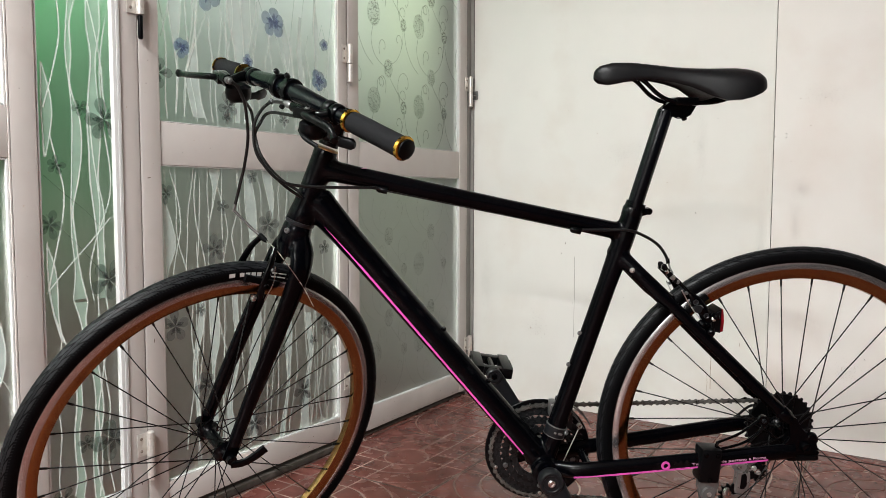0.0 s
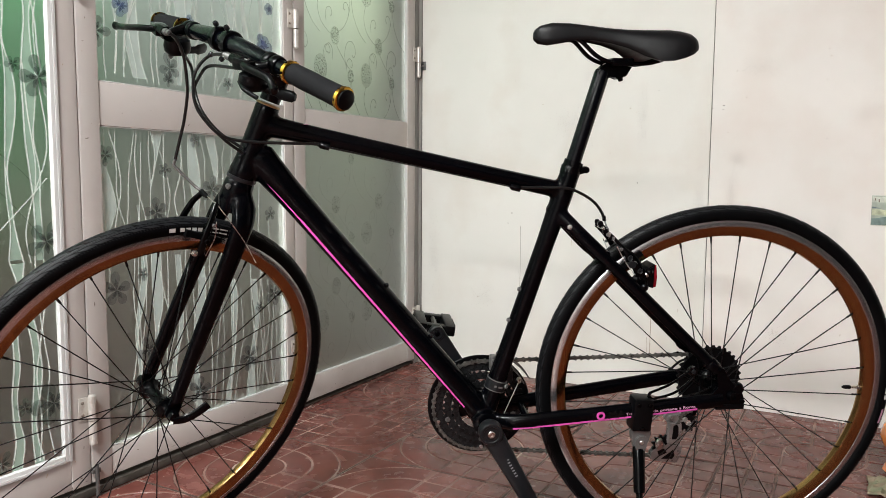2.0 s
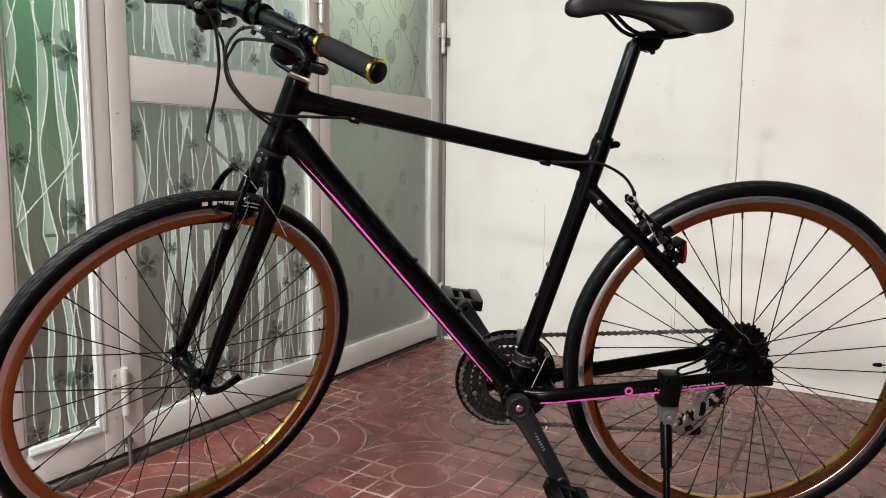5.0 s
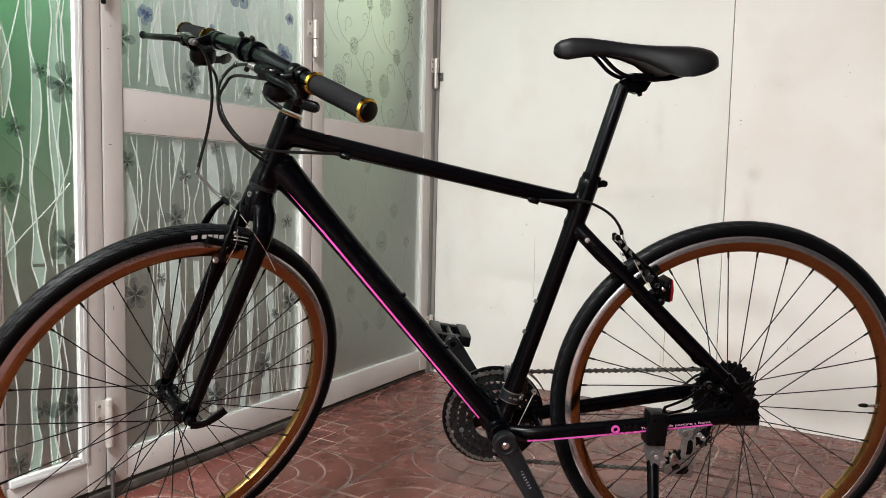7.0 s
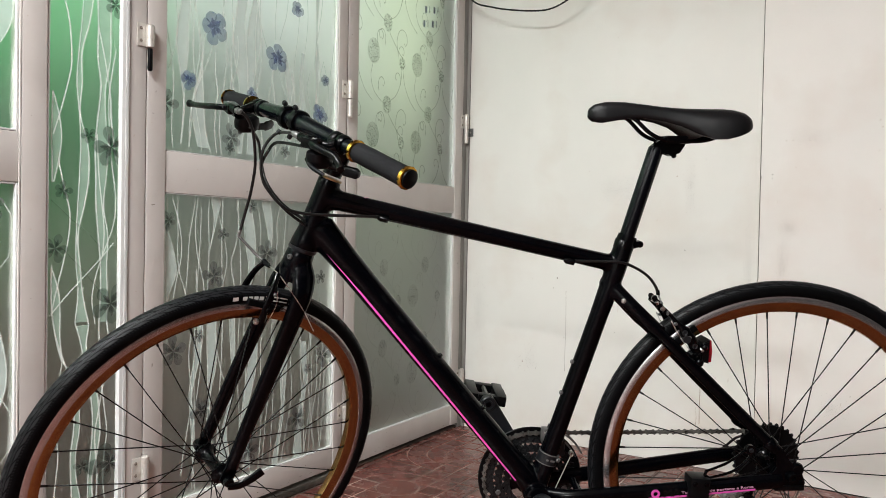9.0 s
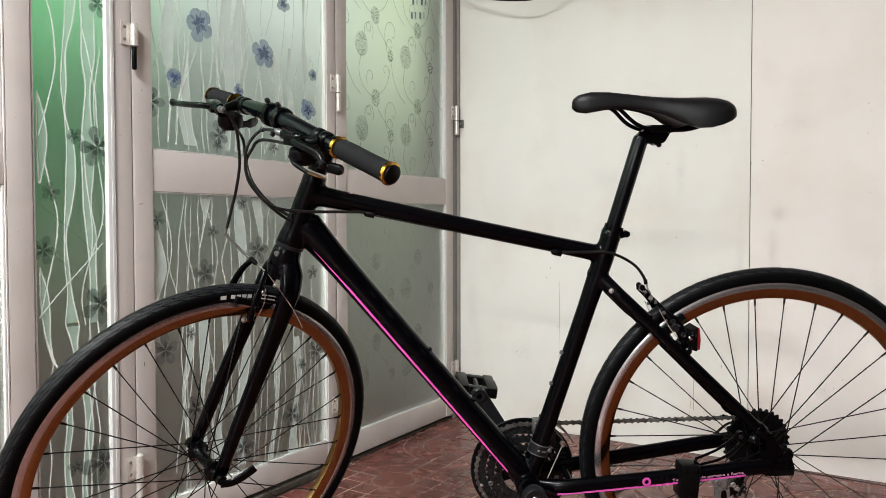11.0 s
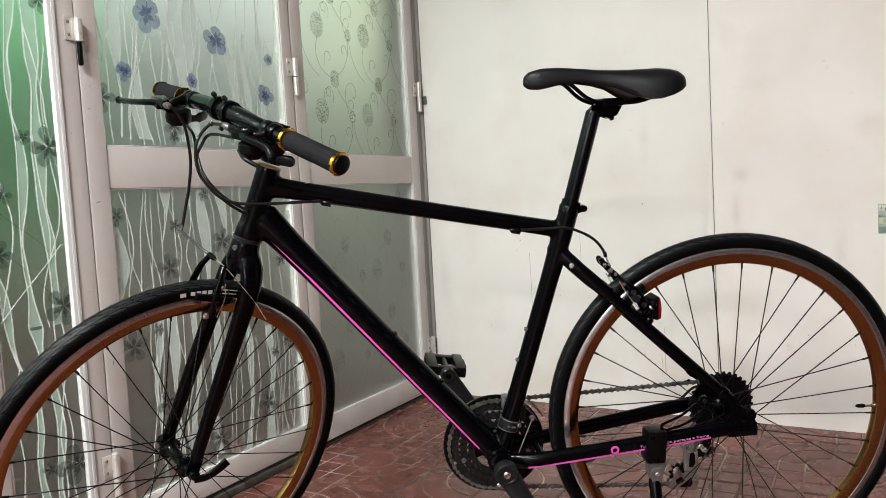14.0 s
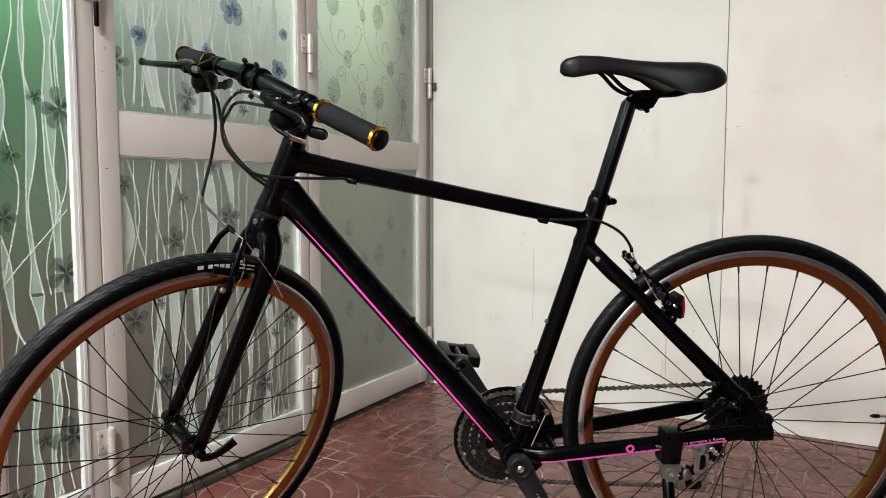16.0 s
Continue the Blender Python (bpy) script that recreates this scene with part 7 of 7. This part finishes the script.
CABLES = [
    ("front_brake_cable", [lever_r, Q((0.9634, 0.068, 0.9545)), Q((0.9558, 0.059, 0.9311)), Q((0.9557, 0.0435, 0.8947)), Q((0.9585, 0.034, 0.8677)), Q((0.968, 0.022, 0.8288)), Q((0.9765, 0.0158, 0.8025)), noodle_top]),
    ("rear_brake_cable", [lever_l, Q((0.919, 0.05, 0.931)), Q((0.937, 0.06, 0.909)), Q((0.943, 0.06, 0.883)), Q((0.939, 0.06, 0.852)), Q((0.917, 0.055, 0.818)), Q((0.892, 0.045, 0.802)), Q((0.844, 0.032, 0.796)), Q((0.75, 0.019, 0.794))]),
    ("gear_cable", [shift_l, Q((0.918, 0.05, 0.916)), Q((0.933, 0.055, 0.9)), Q((0.943, 0.055, 0.877)), Q((0.938, 0.05, 0.844)), Q((0.906, 0.04, 0.804)), Q((0.875, 0.025, 0.777))]),
    ("gear_cable", [shift_r, Q((0.964, -0.03, 0.918)), Q((0.954, 0.0, 0.885)), Q((0.941, 0.02, 0.848)), Q((0.913, 0.025, 0.812)), Q((0.877, 0.022, 0.786))]),
]
for name, pts in CABLES:
    part(name, sweep(bmesh.new(), curve(pts, 9), 0.0026, 10), M_CABLE, bike, "black cable housing")

# ---- wall things ----
card = tagged(part("picture_card", box(bmesh.new(), (1.545, -0.0024, 0.605), (1.665, -0.0008, 0.692), 0.0006), mat("card_grey_green", (0.36, 0.4, 0.34), 0.4, 0, 0.25, 30)), "small pale landscape picture card stuck on the wall", "picture card")
for z0, z1, wave, colour in ((0.672, 0.691, 0.0015, (0.5, 0.53, 0.46)), (0.655, 0.660, 0.003, (0.13, 0.17, 0.19)), (0.634, 0.652, 0.0022, (0.5, 0.52, 0.36)), (0.6065, 0.631, 0.003, (0.14, 0.2, 0.19))):
    steps = [k / 14 for k in range(15)]
    edge = [(1.5465 + 0.117 * f, max(z0, z1 - wave + wave * math.sin(f * 9 + z0 * 80))) for f in steps] + [(1.5465 + 0.117 * f, z0) for f in reversed(steps)]
    part("printed_band", slab(bmesh.new(), edge, -0.0029, -0.0024), mat("card_print", colour, 0.4, 0, 0.35, 60), card)
twigs = bmesh.new()
rnd = random.Random(4)
for k in range(46):
    a = Q((1.606 + rnd.uniform(0, 0.03), -0.0031, 0.612 + rnd.uniform(0, 0.045)))
    b = a + Q((rnd.uniform(-0.034, 0.034), 0, rnd.uniform(-0.012, 0.034)))
    sweep(twigs, [a, a.lerp(b, 0.5) + Q((rnd.uniform(-0.006, 0.006), 0, 0)), b], [0.0034, 0.0024, 0.0007], 6)
for x, z, h in ((1.5525, 0.681, 0.007), (1.562, 0.677, 0.009)):
    part("ink_mark", box(bmesh.new(), (x, -0.0034, z - h / 2), (x + 0.003, -0.0030, z + h / 2)), M_DARKMARK, card)
part("printed_tree", twigs, mat("card_brown", (0.11, 0.07, 0.05), 0.5), card)
oval = [(1.655 + 0.055 * math.copysign(abs(math.cos(q)) ** 0.7, math.cos(q)), 0.7065 + 0.0165 * math.copysign(abs(math.sin(q)) ** 0.7, math.sin(q))) for q in [k * math.tau / 28 for k in range(28)]]
top = tagged(part("orange_card", slab(bmesh.new(), oval, -0.004, -0.0008), mat("card_orange", (0.5, 0.16, 0.05), 0.4, 0, 0.3, 60)), "orange printed card stuck above the picture card", "picture card")

# scuffs, chips, hair cracks and a drip on the boards
rnd = random.Random(9)


def wall_mark(x, z, wide, high, lean, material):
    """An uneven fleck of dirt or chipped paint on the boards."""
    outline = []
    for i in range(9):
        q = i * math.tau / 9 + rnd.uniform(-0.25, 0.25)
        u, v = wide * rnd.uniform(0.6, 1.1) * math.cos(q), high * rnd.uniform(0.6, 1.1) * math.sin(q)
        outline.append((x + u * math.cos(lean) - v * math.sin(lean), z + u * math.sin(lean) + v * math.cos(lean)))
    part("scuff_mark", slab(bmesh.new(), outline, -0.0009, -0.0004), material, wall_back, smooth=0)


for x, z, wide, high, lean in ((1.123, 0.970, 0.0045, 0.0012, -0.2), (1.122, 0.958, 0.0035, 0.0009, 0.1), (1.090, 0.962, 0.0012, 0.005, 0), (0.919, 1.027, 0.0012, 0.0016, 0), (0.857, 0.723, 0.0014, 0.0028, 0.5), (0.700, 0.851, 0.0014, 0.0012, 0),
                               (1.419, 0.860, 0.0014, 0.0012, 0), (1.482, 1.023, 0.0013, 0.0014, 0.3), (1.551, 0.946, 0.0016, 0.002, 0), (0.399, 0.608, 0.0016, 0.0036, 0.1), (0.384, 0.571, 0.002, 0.0017, 0), (0.429, 0.392, 0.003, 0.0009, 0.2),
                               (0.319, 0.266, 0.0018, 0.0012, 0), (1.355, 0.294, 0.0017, 0.0015, 0), (0.548, 0.404, 0.0012, 0.0016, 0.4), (0.62, 0.425, 0.001, 0.0022, 0.6)):
    wall_mark(x, z, wide, high, lean, M_DARKMARK)
for x, z, wide, high, lean in ((0.826, 0.973, 0.003, 0.0015, 0.2), (1.159, 1.075, 0.0022, 0.0014, 0.3), (1.179, 1.075, 0.002, 0.0011, -0.3), (1.226, 1.073, 0.003, 0.0009, 0), (1.412, 1.034, 0.0017, 0.0017, 0), (1.413, 1.124, 0.003, 0.0014, 0.5), (1.419, 1.103, 0.0032, 0.0011, 0.2),
                               (1.085, 0.735, 0.0012, 0.0045, 0), (0.263, 0.286, 0.0024, 0.0034, 0.2), (1.297, 0.258, 0.0007, 0.008, 0.1), (1.331, 0.266, 0.0006, 0.007, 0.05), (1.483, 0.269, 0.001, 0.006, 0), (1.005, 0.300, 0.0009, 0.008, 0)):
    wall_mark(x, z, wide, high, lean, M_STAIN)
for k in range(18):
    wall_mark(rnd.uniform(0.1, 2.0), rnd.uniform(0.1, 1.6), rnd.uniform(0.0008, 0.0022), rnd.uniform(0.0006, 0.0014), rnd.uniform(-0.6, 0.6), M_STAIN)
for x, z, wide, high, material in ((1.17, 0.80, 0.05, 0.05, M_SMEAR), (1.155, 0.69, 0.035, 0.13, M_SMEAR), (1.235, 1.085, 0.08, 0.05, M_SMEAR), (1.31, 0.255, 0.06, 0.05, M_SMEARGREY), (1.06, 0.62, 0.03, 0.3, M_SMEARGREY), (1.45, 0.55, 0.05, 0.2, M_SMEARGREY),
                                   (0.28, 0.30, 0.07, 0.07, M_SMEAR), (0.93, 0.30, 0.06, 0.05, M_SMEAR), (0.62, 0.93, 0.12, 0.07, M_SMEARGREY), (0.87, 0.95, 0.03, 0.16, M_SMEARGREY), (1.52, 0.93, 0.09, 0.06, M_SMEAR), (0.07, 0.45, 0.05, 0.22, M_SMEARGREY)):
    stain = bmesh.new()
    stain.faces.new([stain.verts.new((x + wide * math.cos(q), -0.0008, z + high * math.sin(q))) for q in [k * math.tau / 24 for k in range(24)]])
    part("damp_stain", stain, material, wall_back, smooth=0)
part("hair_crack", sweep(bmesh.new(), [(0.434, -0.0005, 0.561), (0.4355, -0.0005, 0.48), (0.436, -0.0005, 0.403), (0.4345, -0.0005, 0.34), (0.435, -0.0005, 0.268)], 0.0005, 5), M_DARKMARK, wall_back)
drip = [(0.917, -0.0008, 0.30), (0.9175, -0.0008, 0.25), (0.9165, -0.0008, 0.2), (0.917, -0.0008, 0.145)]
part("rust_drip", sweep(bmesh.new(), drip, [0.0006, 0.0012, 0.0009, 0.0014], 6), M_STAIN, wall_back)
for x, z0, z1 in ((0.905, 0.13, 0.2), (0.63, 0.5, 0.62)):
    part("rust_drip", sweep(bmesh.new(), [(x, -0.0004, z0), (x + 0.002, -0.0004, (z0 + z1) / 2), (x, -0.0004, z1)], [0.0004, 0.0008, 0.0004], 6), M_STAIN, wall_back)

# loose black cable hung between the door frame and the wall
hang = curve([(0.008, -0.03, 1.95), (0.02, -0.05, 1.72), (0.065, -0.07, 1.652), (0.156, -0.1, 1.612), (0.227, -0.11, 1.590), (0.32, -0.115, 1.571), (0.391, -0.11, 1.568), (0.452, -0.1, 1.592), (0.50, -0.08, 1.64), (0.54, -0.004, 1.9)], 8)
tagged(part("wall_cable", sweep(bmesh.new(), hang, 0.0032, 10), M_CABLE), "thin black cable hanging in a loop on the wall", "cable")

# lacquered wooden stool leg and crumpled paper by the wall
stool = tagged(part("wooden_stand", lathe(bmesh.new(), [(0.0, 0.0), (0.05, 0.0), (0.058, 0.012), (0.05, 0.03), (0.034, 0.04), (0.04, 0.055), (0.06, 0.075), (0.068, 0.10), (0.06, 0.125), (0.04, 0.14), (0.05, 0.155), (0.072, 0.2), (0.078, 0.24), (0.06, 0.28), (0.04, 0.29), (0.0, 0.29)], 40,
               Matrix.Translation((1.652, -0.392, 0.002)) @ Matrix.Rotation(radians(90), 4, "X")), M_ORANGE), "glossy orange lacquered turned wooden stand on the floor", "wooden stand")
rnd = random.Random(21)
pp = bmesh.new()
n = 14
grid = [[pp.verts.new((1.562 + 0.011 * i + rnd.uniform(-0.004, 0.004), -0.575 + 0.0095 * j + rnd.uniform(-0.004, 0.004), 0.004 + 0.022 * math.sin(math.pi * min(1, (i + 0.4) / 12)) * math.sin(math.pi * (j + 0.5) / 13) + rnd.uniform(0, 0.012))) for j in range(n)] for i in range(n)]
for i in range(n - 1):
    for j in range(n - 1):
        pp.faces.new((grid[i][j], grid[i + 1][j], grid[i + 1][j + 1], grid[i][j + 1]))
ex = bmesh.ops.extrude_face_region(pp, geom=pp.faces[:])
for v in ex["geom"]:
    if isinstance(v, bmesh.types.BMVert):
        v.co.z = max(0.001, v.co.z - 0.006)
tagged(part("crumpled_paper", pp, M_PAPER, smooth=0), "crumpled beige and green printed paper on the floor", "paper")

# unseen lamp bodies on the ceiling; the far one holds the added fill
for (x, y, z), turn in (((0.8, -3.35, 2.475), 0), ((2.6, -7.2, 2.215), 0)):
    spot = Matrix.Translation((x, y, z)) @ Matrix.Rotation(radians(turn), 4, "Z")
    lamp = tagged(part("tube_lamp", box(bmesh.new(), (-0.62, -0.02, 0.0), (0.62, 0.02, 0.03), 0.006, spot), M_LAMPWHITE), "white tube lamp hung under the ceiling, out of sight", "lamp")
    for k in (-0.5, 0.5):
        part("hanger_rod", sweep(bmesh.new(), [spot @ Vector((k, 0, 0.03)), spot @ Vector((k, 0, ROOM_Z - z))], 0.005, 8), M_LAMPWHITE, lamp)

# crumbs and dust along the foot of the doors
grit = bmesh.new()
rnd = random.Random(31)
for k in range(80):
    y = -0.05 - 1.75 * rnd.random()
    x = 0.012 + abs(rnd.gauss(0, 0.035)) if rnd.random() < 0.75 else rnd.uniform(0.02, 1.2)
    s = rnd.uniform(0.0006, 0.0022) * (1.8 if rnd.random() < 0.08 else 1)
    turn = rnd.uniform(0, 3.1)
    ring = [(x + s * rnd.uniform(0.6, 1.5) * math.cos(turn + q), y + s * rnd.uniform(0.6, 1.5) * math.sin(turn + q)) for q in (0, 1.2, 2.5, 3.7, 5.0)]
    low = [grit.verts.new((a, b, -0.0004)) for a, b in ring]
    tip = grit.verts.new((x, y, s * rnd.uniform(0.5, 1.1)))
    for q in range(5):
        grit.faces.new((low[q], low[(q + 1) % 5], tip))
tagged(part("floor_grit", grit, M_GRIT, smooth=0), "pale crumbs and dust on the tile floor", "dust", kind="stuff")

# ---- floor ----
TILE, TX0, TY0 = 0.407, 0.006, -0.123
floor = structure("floor", (-0.2, ROOM_Y, -0.1), (ROOM_X, 0.1, -0.0023), M_GROUT, "dark red embossed cement tile floor")


def island(bm, poly, inset, depth=0.0026, lift=0.0):
    """One raised field of a tile with sloping edges; poly runs round once."""
    if len(poly) < 3:
        return
    cx, cy = sum(p[0] for p in poly) / len(poly), sum(p[1] for p in poly) / len(poly)
    area = sum(poly[i][0] * poly[(i + 1) % len(poly)][1] - poly[(i + 1) % len(poly)][0] * poly[i][1] for i in range(len(poly))) / 2
    if abs(area) < 0.0002:
        return
    if area < 0:
        poly = poly[::-1]
    n = len(poly)

    def shrink(d):
        out = []
        for i in range(n):
            p0, p1, p2 = Q((*poly[i - 1], 0)), Q((*poly[i], 0)), Q((*poly[(i + 1) % n], 0))
            e1, e2 = (p1 - p0).normalized(), (p2 - p1).normalized()
            n1, n2 = Q((-e1.y, e1.x, 0)), Q((-e2.y, e2.x, 0))
            k = n1 + n2
            k = k / max(0.35, k.length_squared / 2) if k.length > 1e-6 else n1
            out.append(p1 + k * d)
        return out
    lo = [bm.verts.new((v.x, v.y, -depth)) for v in shrink(inset * 0.6)]
    mid = [bm.verts.new((v.x, v.y, lift - 0.0008)) for v in shrink(inset)]
    hi = [bm.verts.new((v.x, v.y, lift)) for v in shrink(inset + 0.0018)]
    for u, v in ((lo, mid), (mid, hi)):
        for k in range(n):
            bm.faces.new((u[k], u[(k + 1) % n], v[(k + 1) % n], v[k]))
    bm.faces.new(hi)


def sheet(bm, rows, spin):
    """A raised field of a tile from rows of points, foot to top to foot."""
    grid = [[bm.verts.new((*spin([(x, y)])[0], z)) for x, y, z in row] for row in rows]
    for u, v in zip(grid, grid[1:]):
        for k in range(len(u) - 1):
            bm.faces.new((u[k], u[k + 1], v[k + 1], v[k]))


def spandrel(bm, size, groove, start, spin):
    """The three-cornered field between a quarter circle and the square round it."""
    angles = [radians(start + (90 - 2 * start) * k / 16) for k in range(17)]
    rows = [[((size + groove * q) * math.cos(t), (size + groove * q) * math.sin(t), z) for t in angles] for q, z in ((0.6, -0.0026), (1.0, -0.0008), (1.5, 0.0))]
    for q, z in ((1.5, 0.0), (1.0, -0.0008), (0.6, -0.0026)):
        e = size - groove * q
        rows.append([(e, e * math.tan(t), z) if t <= math.pi / 4 else (e / math.tan(t), e, z) for t in angles])
    sheet(bm, rows, spin)


def tile_mesh(seed):
    """A square tile: a disc in the middle, rings in two opposite corners, square bricks in the other two."""
    rnd = random.Random(seed)
    h = TILE / 2 - 0.0016
    bm = bmesh.new()
    groove = 0.0034
    steps = (0.0, 0.066, 0.1335, h + 0.001)
    island(bm, [(0.066 * math.cos(k * math.tau / 32), 0.066 * math.sin(k * math.tau / 32)) for k in range(32)], groove)
    for turn in range(4):
        def spin(poly):
            a = turn * math.pi / 2
            return [(x * math.cos(a) - y * math.sin(a), x * math.sin(a) + y * math.cos(a)) for x, y in poly]
        if turn % 2 == 0:
            angles = [math.pi / 2 * k / 16 for k in range(17)]
            for r0, r1 in zip(steps[1:], steps[2:]):
                lift = rnd.uniform(-0.0004, 0)
                rows = []
                for q, r in ((0.6, r0), (1.0, r0), (1.5, r0), (1.5, r1), (1.0, r1), (0.6, r1)):
                    d = groove * q * (1 if r == r0 else -1)
                    z = -0.0026 if q == 0.6 else lift - (0.0008 if q == 1.0 else 0.0)
                    edge = groove * q
                    rows.append([(min(h - edge, max(edge, (r + d) * math.cos(t))), min(h - edge, max(edge, (r + d) * math.sin(t))), z) for t in angles])
                sheet(bm, rows, spin)
            spandrel(bm, h, groove, 17, spin)
        else:
            for i in range(3):
                for j in range(3):
                    x0, x1, y0, y1 = steps[i], min(h, steps[i + 1]), steps[j], min(h, steps[j + 1])
                    if i + j:
                        island(bm, spin([(x0, y0), (x1, y0), (x1, y1), (x0, y1)]), groove, lift=rnd.uniform(-0.0006, 0.0))
            spandrel(bm, 0.066, groove * 0.6, 23, spin)
    bmesh.ops.recalc_face_normals(bm, faces=bm.faces[:])
    me = bpy.data.meshes.new("floor_tile")
    bm.to_mesh(me)
    bm.free()
    me.materials.append(M_TILE)
    return me


# dirt in the joints between the tiles
for k in range(-1, int(ROOM_X / TILE) + 2):
    x = TX0 + k * TILE
    if -0.03 < x < ROOM_X:
        part("tile_joint", box(bmesh.new(), (x - 0.0024, ROOM_Y, -0.0024), (x + 0.0024, -0.001, -0.0017)), M_TILEJOINT, floor)
for k in range(int(ROOM_Y / TILE) - 2, 2):
    y = TY0 + k * TILE
    if ROOM_Y < y < -0.01:
        part("tile_joint", box(bmesh.new(), (-0.03, y - 0.0024, -0.00235), (ROOM_X, y + 0.0024, -0.0015)), M_TILEJOINT, floor)

TILES = [tile_mesh(k) for k in range(4)]
rnd = random.Random(3)
far_verts, far_faces = [], []
for i in range(-1, int(ROOM_X / TILE) + 2):
    for j in range(int(ROOM_Y / TILE) - 2, 2):
        x, y = TX0 + (i + 0.5) * TILE, TY0 + (j + 0.5) * TILE
        if x - TILE / 2 > ROOM_X or y + TILE / 2 < ROOM_Y or y - TILE / 2 > -0.002 or x + TILE / 2 < -0.04:
            continue
        me = TILES[rnd.randrange(4)]
        place = Matrix.Translation((x, y, rnd.uniform(-0.0008, 0.0))) @ Matrix.Rotation(radians(90 * ((i + j) % 2 == 0)), 4, "Z") @ Matrix.Rotation(radians(rnd.uniform(-0.25, 0.25)), 4, "Z")
        if i < 9 and j > -12:
            t = new("floor_tile", me)
            t.parent = floor
            t.matrix_basis = place
        else:
            start = len(far_verts)
            far_verts += [place @ v.co for v in me.vertices]
            far_faces += [[start + k for k in p.vertices] for p in me.polygons]
far = bpy.data.meshes.new("far_floor_tiles")
far.from_pydata(far_verts, [], far_faces)
far.materials.append(M_TILE)
t = new("far_floor_tiles", far)
t.parent = floor
tagged(t, "dark red embossed cement tiles", kind="stuff")
